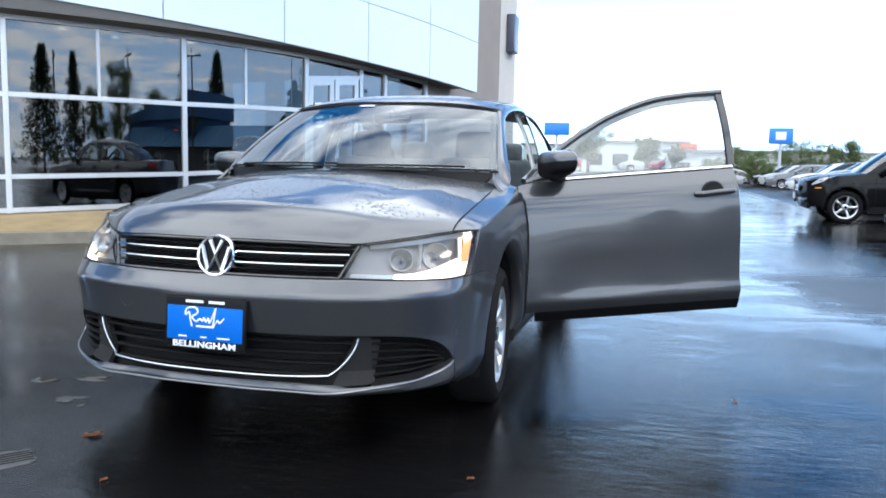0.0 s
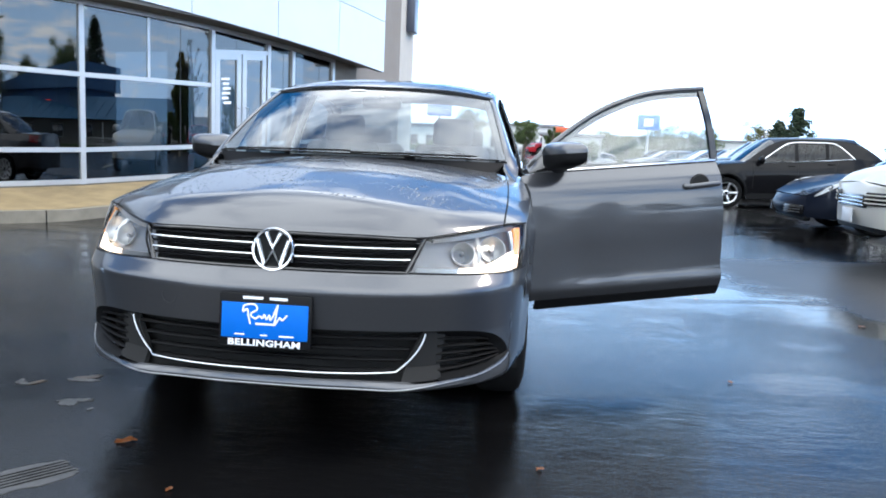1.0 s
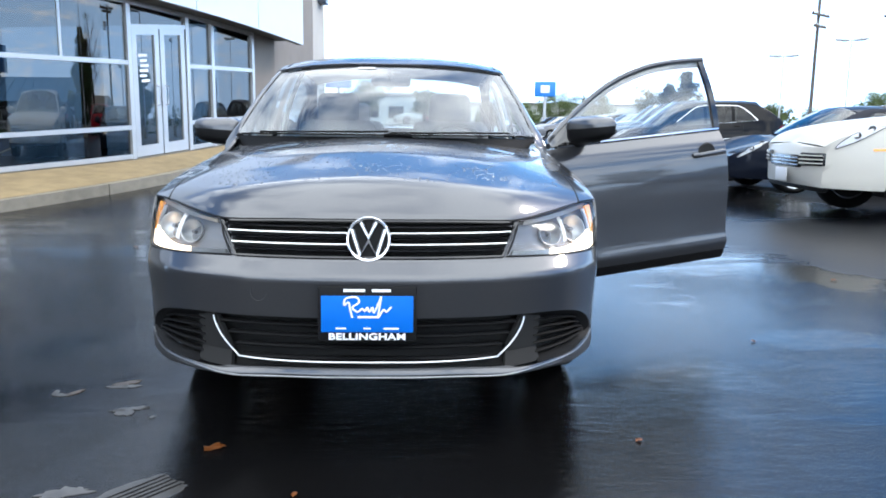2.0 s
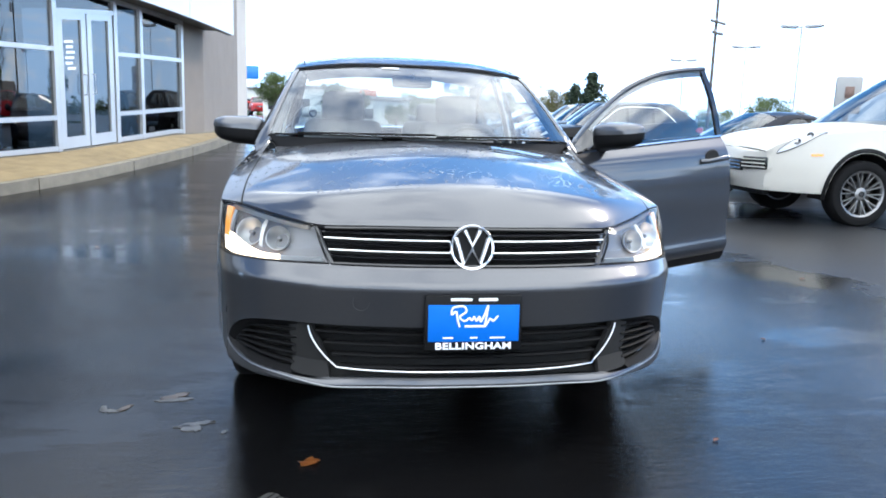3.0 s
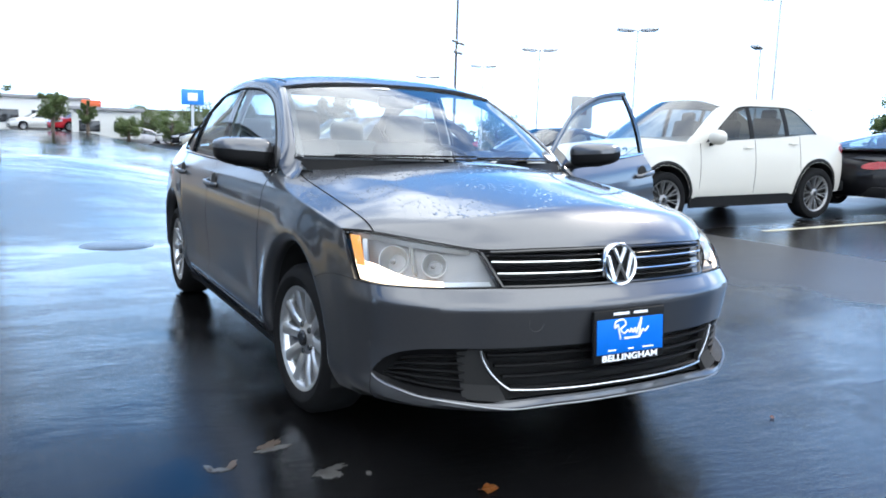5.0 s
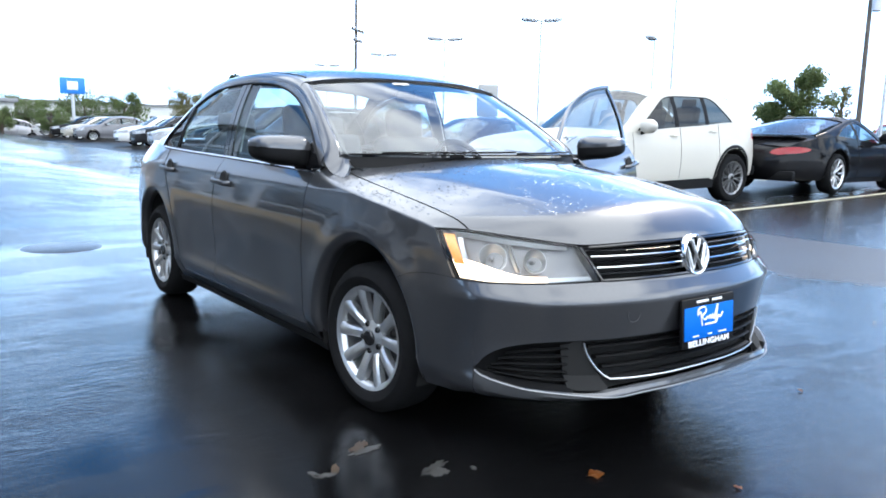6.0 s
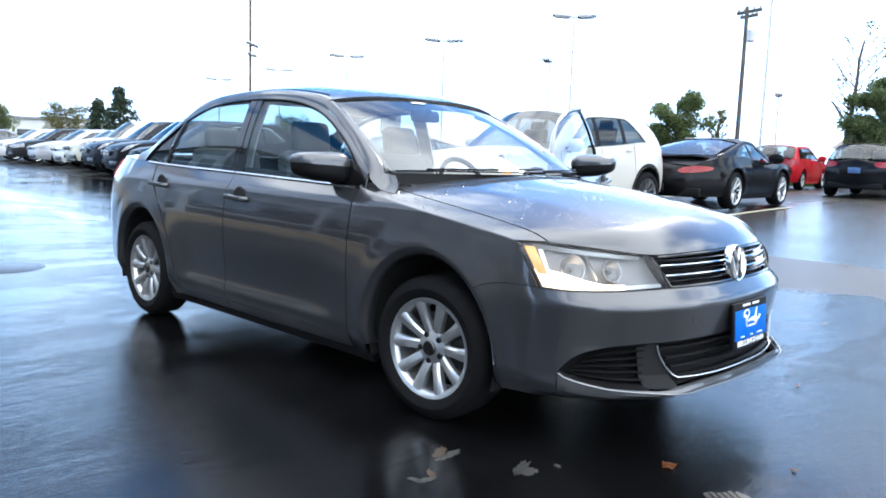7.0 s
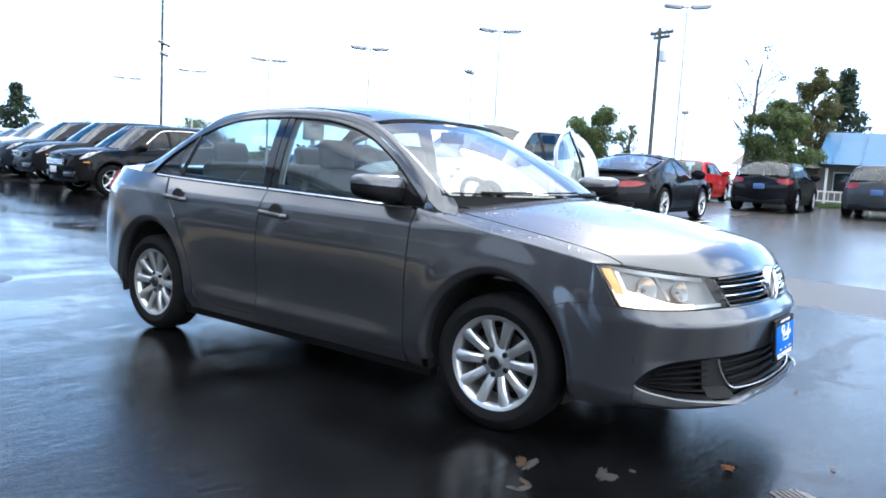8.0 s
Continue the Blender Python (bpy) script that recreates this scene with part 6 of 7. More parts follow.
        def tail_lamp(u, v):
            """One almond round the corner, from the tail's face onto the flank."""
            z = (t0 + t1) / 2 + (t1 - t0) / 2 * (2 * v - 1) * (1 - 0.75 * abs(2 * u - 1) ** 3) + S.get("tail_rise", 0.0) * u
            s_in = S.get("tail_in", 0.62)
            if u < 0.6:
                q = s_in + (1 - s_in) * u / 0.6
                return (sg * q * (sx(y1, min(z, sh(y1))) + 0.008), y1 + S.get("bulge", 0.12) * (1 - q ** 2.4) * math.sin(math.pi * (0.12 + 0.76 * (z - low(y1)) / (mid(y1) - low(y1)))) + 0.012, z)
            y = y1 + 0.012 - S.get("tail_wrap", 0.26) * (u - 0.6) / 0.4
            return (sg * (sx(y, min(z, sh(y))) + 0.008), y, z)
        part("tail_lamp", patch(tail_lamp, 16, 4, 0.02), RED_LENS, root)
        for yc in (0.0, wb):
            m = Matrix.Translation((sg * tr, yc, wr)) @ (Matrix.Identity(4) if sg > 0 else Matrix.Rotation(math.pi, 4, "Z"))
            make_wheel(root, m, wr, 0.24, wr * S.get("rim", 0.68), spokes, 0.013 if spokes > 15 else 0.026 if spokes > 9 else 0.045, twin, rim_mat, detail=False, spread=(0.45, 0.19) if spokes > 15 else (0.30, 0.306))

    def screen_fn(u, v):
        s = -1 + 2 * u
        a, b = edge(A0[0]), edge(A1[0])
        lo = Vector((s * (a.x - 0.03), A0[0] - 0.22 * (1 - s * s), A0[1] - 0.03 * (1 - abs(s))))
        hi = Vector((s * (b.x - 0.03), A1[0] - 0.07 * (1 - s * s), A1[1] + (H - 0.02 - A1[1]) * (1 - abs(s) ** 2.5)))
        return lo.lerp(hi, v) + Vector((0, -0.01, 0.02)) * math.sin(math.pi * v)
    part("windscreen", patch(screen_fn, 12, 6, 0), FAR_SCREEN, root)

    def back_fn(u, v):
        s = -1 + 2 * u
        a, b = edge(C1[0]), edge(C0[0])
        lo = Vector((s * (a.x - 0.05), C1[0] + 0.05 * (1 - s * s), C1[1] + 0.01))
        hi = Vector((s * (b.x - 0.05), C0[0] + 0.06 * (1 - s * s), C0[1] + (H - 0.04 - C0[1]) * (1 - abs(s) ** 2.5)))
        return lo.lerp(hi, v) + Vector((0, 0.01, 0.02)) * math.sin(math.pi * v)
    part("rear_window", patch(back_fn, 12, 6, 0), gl, root)

    def roof_fn(u, v):
        s = -1 + 2 * u
        y = A1[0] + (C0[0] - A1[0]) * v - 0.07 * (1 - s * s) * (1 - 2 * v) * (1 if v < 0.5 else 0.8)
        e = edge(min(max(y, A1[0]), C0[0]))
        top = H - 0.03 * abs(2 * v - 1) ** 2
        return (s * e.x, y, e.z + (top - e.z) * (1 - abs(s) ** 2.6))
    part("roof", patch(roof_fn, 14, 10, 0.02), skin, root)
    part("cabin_floor", box((hw * 1.5, C1[0] - A0[0] - 0.4, 0.06), Matrix.Translation((0, (A0[0] + C1[0]) / 2 + 0.1, sh(wb / 2) - 0.16))), SHADOW_PIT, root)
    for sg in (-1, 1):
        for yb in ([A1[0] + 0.45] + ([A1[0] + 1.25] if wb > 2.45 else [])):
            seat = part("seat", box((0.46, 0.13, 0.50), pose(sg * hw * 0.42, yb, sh(yb) + 0.02, -14), 0.05), SEAT_CLOTH, root)
            part("headrest", box((0.25, 0.09, 0.18), pose(sg * hw * 0.42, yb + 0.08, sh(yb) + 0.30, -10), 0.04), SEAT_CLOTH, seat)
    part("dashboard", box((hw * 1.5, 0.4, 0.10), Matrix.Translation((0, A0[0] + 0.28, sh(A0[0]) - 0.06)), 0.04), DARK_TRIM, root)
    # face: grille, lower air openings, plates
    gz, gh, gw = S["grille"]
    if gh:
        grille = part("grille", box((2 * gw * hw, 0.04, gh), Matrix.Translation((0, y0 - S.get("bulge", 0.12) * 0.85, gz)), 0.015), GLOSS_BLACK, root)
        for k in range(3):
            part("grille_bar", box((2 * gw * hw - 0.06, 0.015, 0.012), Matrix.Translation((0, y0 - S.get("bulge", 0.12) * 0.85 - 0.022, gz - gh * 0.28 + gh * 0.28 * k))), CHROME, grille)
    for sg in (-1, 1):
        iz, ih, i0, i1 = S["intake"]
        c = (i0 + i1) / 2
        ys_ = y0 - S.get("bulge", 0.12) * (1 - c ** 2.4) * 0.8
        intake = part("side_intake", box(((i1 - i0) * hw * 0.86, 0.06, ih), Matrix.Translation((sg * c * hw * 0.80, ys_ + 0.008, iz)) @ Matrix.Rotation(radians(sg * 24 * c), 4, "Z"), 0.012), GLOSS_BLACK, root)
        for k in range(3):
            part("intake_bar", box(((i1 - i0) * hw * 0.84, 0.012, 0.014), Matrix.Translation((sg * c * hw * 0.80, ys_ - 0.026, iz - ih * 0.3 + ih * 0.3 * k)) @ Matrix.Rotation(radians(sg * 24 * c), 4, "Z")), skin if S.get("bright_bars") else DARK_TRIM, intake)
    part("lower_valance", box((hw * 1.45, 0.10, 0.16), Matrix.Translation((0, y0 + 0.05, S["low"] + 0.05)), 0.03), BLACK_PLASTIC, root)
    part("rear_valance", box((hw * 1.5, 0.10, 0.16), Matrix.Translation((0, y1 + 0.02, S["low"] + 0.07)), 0.03), BLACK_PLASTIC, root)
    if S.get("ducktail"):
        part("spoiler", patch(lambda u, v: (lambda q: (q * (0.66 - 0.05 * v), y1 - 0.34 + 0.20 * v - 0.10 * q * q, mid(y1 - 0.34 + 0.20 * v - 0.10 * q * q) - 0.05 * q ** 4 + 0.012 + 0.055 * v ** 1.5))(-1 + 2 * u), 16, 5, 0.02), skin, root)
        for sg in (-1, 1):
            part("exhaust_tip", tube([(sg * 0.52, y1 - 0.10, S["low"] + 0.10), (sg * 0.52, y1 + 0.06, S["low"] + 0.10)], 0.13, 0.075, 12), CHROME, root)
    if plate_col:
        part("front_plate", box((0.30, 0.012, 0.15), Matrix.Translation((0, y0 - S.get("bulge", 0.12) - 0.035, S.get("front_plate_z", S["low"] + 0.26))), 0.004), plate_col, root)
        part("rear_plate", box((0.30, 0.012, 0.15), Matrix.Translation((0, y1 + S.get("bulge", 0.12) + 0.02, S["plate_z"])), 0.004), plate_col, root)
    part("underbody", box((hw * 1.5, wb + 0.6, 0.12), Matrix.Translation((0, wb / 2, S["low"] + 0.10)), 0.03), SHADOW_PIT, root)
    FOLD_CORE[0] = None
    R = Matrix.Rotation(radians(heading), 4, "Z")
    off = R @ Vector((near_side * (tr + 0.06) * size, 0, 0)) if near_side else Vector()
    ox, oy = at[0] - off.x, at[1] - off.y
    # lie on the slope
    nx = (ground_z(ox + 1, oy) - ground_z(ox - 1, oy)) / 2
    root.matrix_world = Matrix.Translation((ox, oy, ground_z(ox, oy))) @ Matrix.Rotation(-math.atan(nx), 4, "Y") @ R @ Matrix.Scale(size, 4)
    return root


FAR_SCREEN = glass("parked car windscreen", (0.46, 0.50, 0.53), ior=2.0)
DARK_GLASS = glass("privacy glass", (0.22, 0.24, 0.24), ior=1.55)
LAMP_PALE = material("pale lamp housing", (0.62, 0.62, 0.62), rough=0.3, metal=0.3)
LAMP_DIM = material("dim lamp housing", (0.36, 0.36, 0.37), rough=0.3, metal=0.4)
TALL = dict(wb=2.895, fo=0.92, ro=0.86, hw=0.95, H=1.74, wr=0.375, low=0.36, bulge=0.16, nose_in=0.30, tail_in_plan=0.26, tail_len=0.9,
            shoulder=((-0.95, 0.84), (-0.80, 0.95), (-0.5, 1.03), (0.3, 1.10), (1.2, 1.145), (2.2, 1.19), (2.9, 1.23), (3.4, 1.18), (3.76, 1.04)), mid=((-0.95, 0.87), (-0.80, 0.99), (-0.5, 1.09), (0.3, 1.17), (0.9, 1.18), (2.8, 1.23), (3.4, 1.21), (3.76, 1.06)),
            A0=(0.44, 1.14), A1=(1.12, 1.60), C0=(3.00, 1.58), C1=(3.60, 1.21), windows=(0.72, 1.60, 2.30, 2.92), doors=(0.60, 1.62, 2.52), rear_slope=0.95, frame=0.075, lamp_z=(0.78, 0.92), lamp_rise=0.07, lamp_len=0.40, tail_z=(0.94, 1.10),
            grille=(0.80, 0.15, 0.46), intake=(0.52, 0.13, 0.50, 0.92), plate_z=0.70, oval=True, lamp_mat=LAMP_PALE, clad=True, marker=0.80, rim=0.69, glass=DARK_GLASS)
SPORT = dict(wb=2.35, fo=0.92, ro=0.98, hw=0.905, H=1.29, wr=0.33, low=0.22, shoulder=((-0.95, 0.56), (-0.5, 0.76), (0.0, 0.84), (0.5, 0.84), (1.3, 0.88), (2.2, 0.94), (2.8, 0.90), (3.15, 0.83), (3.35, 0.74)),
             mid=((-0.95, 0.55), (-0.5, 0.66), (0.0, 0.76), (0.45, 0.86), (1.5, 0.92), (2.4, 0.99), (2.9, 0.93), (3.15, 0.87), (3.35, 0.77)), A0=(0.42, 0.89), A1=(1.02, 1.185), C0=(1.72, 1.18), C1=(2.85, 0.94),
             windows=(0.62, 1.52, 2.30), doors=(0.58, 1.58), rear_slope=0.55, frame=0.05, tail_in_plan=0.40, tail_len=1.0, lamp_z=(0.52, 0.66), lamp_rise=0.12, lamp_len=0.36, tail_z=(0.61, 0.72), tail_in=0.56, tail_wrap=0.32, tail_rise=0.05,
             grille=(0.3, 0.0, 0.3), intake=(0.36, 0.13, 0.40, 0.92), plate_z=0.5, rim=0.74, bulge=0.20, lean=0.24, oval=True, lamp_mat=LAMP_PALE, ducktail=True, glass=SIDE_GLASS)
HATCH = dict(wb=2.578, fo=0.88, ro=0.74, hw=0.89, H=1.47, wr=0.316, low=0.24, shoulder=((-0.9, 0.72), (-0.5, 0.83), (0.3, 0.95), (1.2, 0.97), (2.4, 1.01), (3.32, 1.0)),
             mid=((-0.9, 0.74), (-0.5, 0.90), (0.3, 1.0), (0.9, 1.0), (2.4, 1.03), (3.32, 1.02)), A0=(0.40, 1.0), A1=(1.05, 1.37), C0=(2.72, 1.35), C1=(3.16, 1.03),
             windows=(0.62, 1.56, 2.42, 2.86), doors=(0.52, 1.58, 2.45), lamp_z=(0.64, 0.78), tail_z=(0.80, 0.96), grille=(0.68, 0.10, 0.5), intake=(0.40, 0.13, 0.45, 0.92), plate_z=0.72)
SALOON = dict(wb=2.65, fo=0.90, ro=1.05, hw=0.89, H=1.45, wr=0.316, low=0.23, shoulder=((-0.9, 0.70), (-0.5, 0.82), (0.3, 0.94), (1.2, 0.96), (2.4, 0.99), (3.7, 0.96)),
              mid=((-0.9, 0.72), (-0.5, 0.89), (0.3, 0.99), (0.9, 1.0), (2.6, 1.06), (3.3, 1.08), (3.7, 1.03)), A0=(0.40, 0.99), A1=(1.05, 1.35), C0=(2.32, 1.34), C1=(2.98, 1.06),
              windows=(0.62, 1.60, 2.45, 2.82), doors=(0.52, 1.6, 2.5), lamp_z=(0.62, 0.76), tail_z=(0.78, 0.95), grille=(0.68, 0.10, 0.5), intake=(0.38, 0.13, 0.45, 0.92), plate_z=0.8)
WHITE_TALL = dict(TALL, bright_bars=True, hw=0.965, fo=1.05, low=0.38, bulge=0.10, nose_in=0.24, grille=(0.68, 0.14, 0.40), intake=(0.71, 0.14, 0.54, 0.96), front_plate_z=0.52, plate_z=0.60,
                  shoulder=((-1.05, 0.85), (-0.90, 0.95), (-0.5, 1.035)) + TALL["shoulder"][3:], mid=((-1.05, 0.88), (-0.90, 1.0), (-0.5, 1.10)) + TALL["mid"][3:])

GREY_RIM = material("grey alloy", (0.25, 0.25, 0.25), rough=0.35, metal=0.8, vary=0.08, scale=20)
DEALER_BLUE = material("pale blue plate", (0.06, 0.12, 0.26), rough=0.5, vary=0.3, scale=25)
PALE_PLATE = material("pale plate", (0.62, 0.63, 0.65), rough=0.4)

vehicle("sport_utility", "white sport utility vehicle with dark glass and grey multi-spoke wheels", (5.42, 4.30), -92.5, (0.52, 0.50, 0.45), WHITE_TALL, metal=0.0, rough=0.4, rim_mat=GREY_RIM, spokes=20, twin=True, size=0.98, plate_col=PALE_PLATE)
vehicle("sport_utility", "black sport utility vehicle with bright window trim", (5.05, 13.5), -92, (0.006, 0.006, 0.007), dict(TALL, fo=TALL["fo"] - 0.14), metal=0.2, spokes=5, size=0.87, rails=True, plate_col=PALE_PLATE, group="cars in the far row")
vehicle("sports_car", "low dark blue-black sports car facing the lot", (5.75, 7.9), -90, (0.008, 0.011, 0.020), SPORT, metal=0.3, size=1.0)
vehicle("sports_car", "black rear-engined sports car with bright wheels", (12.75, 3.72), 92, (0.006, 0.006, 0.007), SPORT, near_side=-1, metal=0.2, spokes=10, twin=True, size=1.0)
vehicle("hatchback", "red compact hatchback parked beyond the sports car", (25.6, 8.0), 95, (0.42, 0.008, 0.014), HATCH, near_side=0, metal=0.1, size=1.0)
vehicle("hatchback", "black compact hatchback seen from behind with blue plate", (22.6, 4.35), 92, (0.007, 0.007, 0.008), HATCH, near_side=0, size=1.0, plate_col=DEALER_BLUE, group="hatchbacks by the roadside house")
vehicle("hatchback", "dark grey compact hatchback seen from behind with blue plate", (23.0, 1.45), 92, (0.05, 0.052, 0.055), HATCH, near_side=0, size=1.0, plate_col=DEALER_BLUE, group="hatchbacks by the roadside house")
FAR_ROW = (("sport_utility", "dark sport utility vehicle in the far row", (0.010, 0.011, 0.014), TALL), ("sport_utility", "dark blue-grey sport utility vehicle in the far row", (0.014, 0.018, 0.026), TALL),
           ("sport_utility", "cream sport utility vehicle in the far row", (0.62, 0.58, 0.46), TALL), ("saloon", "white saloon in the far row", (0.72, 0.72, 0.70), SALOON),
           ("saloon", "silver saloon in the far row", (0.42, 0.43, 0.45), SALOON), ("hatchback", "dark hatchback in the far row", (0.02, 0.02, 0.022), HATCH),
           ("saloon", "white saloon in the far row", (0.74, 0.74, 0.73), SALOON), ("saloon", "grey saloon in the far row", (0.18, 0.18, 0.19), SALOON),
           ("saloon", "champagne saloon in the far row", (0.45, 0.42, 0.36), SALOON), ("hatchback", "black hatchback in the far row", (0.012, 0.012, 0.013), HATCH),
           ("saloon", "silver saloon in the far row", (0.48, 0.49, 0.5), SALOON), ("saloon", "white saloon in the far row", (0.7, 0.7, 0.7), SALOON))
for k, (nm, lb, col, sp) in enumerate(FAR_ROW):
    y = 17.0 + 2.75 * k + (0.9 * k if k > 6 else 0)
    x = 5.35 + 0.185 * (y - 13.5) if y < 28 else 7.6 + 0.02 * (y - 28)
    vehicle(nm, lb, (x, y), -98, col, sp, metal=0.3, spokes=5 if sp is TALL else 10, size=0.92, group="cars in the far row")
vehicle("saloon", "red saloon by the far street", (1.6, 58.0), -70, (0.45, 0.02, 0.03), SALOON, metal=0.1, group="cars by the far street")
vehicle("sport_utility", "red sport utility vehicle beyond the shop", (-5.2, 72.0), 8, (0.48, 0.02, 0.02), TALL, near_side=1, metal=0.1, group="cars by the far street")
vehicle("saloon", "silver saloon by the far street", (5.2, 60.0), -78, (0.5, 0.5, 0.52), SALOON, metal=0.3, group="cars by the far street")
vehicle("saloon", "pale saloon by the far street", (-1.2, 66.0), -80, (0.6, 0.6, 0.58), SALOON, metal=0.3, group="cars by the far street")


# ---- beyond the lot ----
POLE_GREY = material("galvanised pole", (0.50, 0.51, 0.53), rough=0.5, metal=0.4, vary=0.1, scale=3)
POLE_WOOD = material("weathered pole wood", (0.10, 0.085, 0.07), rough=0.85, vary=0.3, scale=6)
LAMP_HEAD = material("lamp head grey", (0.52, 0.53, 0.55), rough=0.5, metal=0.3, vary=0.1, scale=4)
BARK = material("bark", (0.10, 0.075, 0.055), rough=0.9, vary=0.35, scale=9, bump=0.01, bump_scale=25)


def leaf_material(name, a, b):
    m = bpy.data.materials.new(name)
    m.use_nodes = True
    nt = m.node_tree
    p = nt.nodes["Principled BSDF"]
    geo = nt.nodes.new("ShaderNodeNewGeometry")
    mix = nt.nodes.new("ShaderNodeMix")
    mix.data_type = "RGBA"
    mix.inputs["A"].default_value, mix.inputs["B"].default_value = (*a, 1), (*b, 1)
    nt.links.new(geo.outputs["Random Per Island"], mix.inputs["Factor"])
    nt.links.new(mix.outputs["Result"], p.inputs["Base Color"])
    p.inputs["Roughness"].default_value = 0.6
    glow = nt.nodes.new("ShaderNodeBsdfTranslucent")
    nt.links.new(mix.outputs["Result"], glow.inputs["Color"])
    both_ = nt.nodes.new("ShaderNodeMixShader")
    both_.inputs[0].default_value = 0.45
    nt.links.new(p.outputs[0], both_.inputs[1])
    nt.links.new(glow.outputs[0], both_.inputs[2])
    nt.links.new(both_.outputs[0], nt.nodes["Material Output"].inputs[0])
    return m


LEAF_GREEN = leaf_material("green leaves", (0.07, 0.11, 0.038), (0.15, 0.19, 0.07))
LEAF_AUTUMN = leaf_material("turning leaves", (0.16, 0.13, 0.045), (0.09, 0.11, 0.035))
LEAF_DARK = leaf_material("conifer needles", (0.025, 0.045, 0.028), (0.055, 0.08, 0.042))


def leaf_mesh(name, clumps, per, size, mat, parent, rng, label=""):
    """Many small two-sided leaves round clump centres (x, y, z, radius)."""
    verts, faces = [], []
    for cx, cy, cz, cr in clumps:
        for _ in range(per):
            d = Vector((rng.gauss(0, 1), rng.gauss(0, 1), rng.gauss(0, 0.8)))
            d = d.normalized() * cr * rng.random() ** 0.45
            c = Vector((cx, cy, cz)) + d
            a = Vector((rng.uniform(-1, 1), rng.uniform(-1, 1), rng.uniform(-0.6, 0.6))).normalized() * size * rng.uniform(0.6, 1.3)
            b = a.cross(Vector((rng.uniform(-1, 1), rng.uniform(-1, 1), rng.uniform(-1, 1)))).normalized() * size * 0.55
            i = len(verts)
            verts += [c - a, c + b, c + a, c - b]
            faces.append((i, i + 1, i + 2, i + 3))
    me = bpy.data.meshes.new(name)
    me.from_pydata([tuple(v) for v in verts], [], faces)
    me.materials.append(mat)
    ob = new(name, me)
    ob.parent = parent
    if label:
        ob["label"] = label
    return ob


def tree(at, height, spread, seed, leaves, label, bare=0.0, density=1.0, trunk=0.14, base=0.25):
    rng = random.Random(seed)
    root = thing("tree", label, "tree", m=Matrix.Translation((at[0], at[1], ground_z(*at))))
    bm = bmesh.new()
    lean = Vector((rng.uniform(-0.05, 0.05), rng.uniform(-0.05, 0.05), 1)) * height
    pts = [lean * q + Vector((rng.uniform(-1, 1), rng.uniform(-1, 1), 0)) * 0.012 * height * q for q in span(0, 0.92, 8)]

    def limb(path, r0, r1):
        rings = []
        for i, p in enumerate(path):
            r = r0 + (r1 - r0) * i / (len(path) - 1)
            t = (path[min(i + 1, len(path) - 1)] - path[max(i - 1, 0)]).normalized()
            s = t.cross(Vector((0.3, 0.9, 0.1))).normalized()
            w = s.cross(t)
            rings.append([bm.verts.new(p + (s * math.cos(k * math.pi / 3) + w * math.sin(k * math.pi / 3)) * r) for k in range(6)])
        for a, b in zip(rings, rings[1:]):
            for k in range(6):
                bm.faces.new((a[k], b[k], b[(k + 1) % 6], a[(k + 1) % 6]))
    limb(pts, trunk, trunk * 0.2)
    clumps = []
    n = int(16 + height * 2.2)
    for k in range(n):
        q = base + (0.97 - base) * (k + rng.random()) / n
        foot = lean * q * 0.86
        a = rng.uniform(0, 2 * math.pi)
        reach = spread * (math.sin(math.pi * min(1, max(0.08, (q - base * 0.6) / (1.08 - base * 0.6)))) ** 0.7) * rng.uniform(0.55, 1.1)
        tip = foot + Vector((math.cos(a) * reach, math.sin(a) * reach, height * rng.uniform(0.06, 0.2)))
        mid_ = foot.lerp(tip, 0.5) + Vector((0, 0, -0.03 * height * rng.random()))
        limb([foot, mid_, tip], trunk * 0.35 * (1.1 - q), 0.012)
        for w in (0.55, 0.8, 1.0):
            tw = foot.lerp(tip, w) + Vector((rng.uniform(-1, 1), rng.uniform(-1, 1), rng.uniform(-0.4, 0.8))) * spread * 0.16
            limb([foot.lerp(tip, w * 0.8), tw], 0.018, 0.006)
            if rng.random() > bare:
                clumps.append((tw.x, tw.y, tw.z, spread * rng.uniform(0.18, 0.36)))
    part("trunk", bm, BARK, root)
    leaf_mesh("crown", clumps, int(170 * density), 0.034 * height ** 0.35, leaves, root, rng)
    return root


def conifer(at, height, spread, seed, label):
    rng = random.Random(seed)
    root = thing("tree", label, "tree", m=Matrix.Translation((at[0], at[1], ground_z(*at))))
    part("trunk", lathe([(0.16, 0), (0.02, height)], Matrix.Rotation(radians(-90), 4, "Y"), 8), BARK, root)
    clumps = []
    n = int(height * 9)
    for k in range(n):
        q = 0.08 + 0.92 * k / n
        r = spread * (1 - q) ** 0.85 * rng.uniform(0.5, 1.08)
        a = k * 2.4 + rng.uniform(-0.4, 0.4)
        for w in (0.35, 0.7, 1.0):
            clumps.append((math.cos(a) * r * w, math.sin(a) * r * w, height * q - 0.10 * r * w * height / 6, 0.10 * spread + 0.10))
    leaf_mesh("crown", clumps, 44, 0.062 * height ** 0.3, LEAF_DARK, root, rng)
    return root


def polar(ox, oy, az, d):
    return (ox + d * math.sin(radians(az)), oy + d * math.cos(radians(az)))


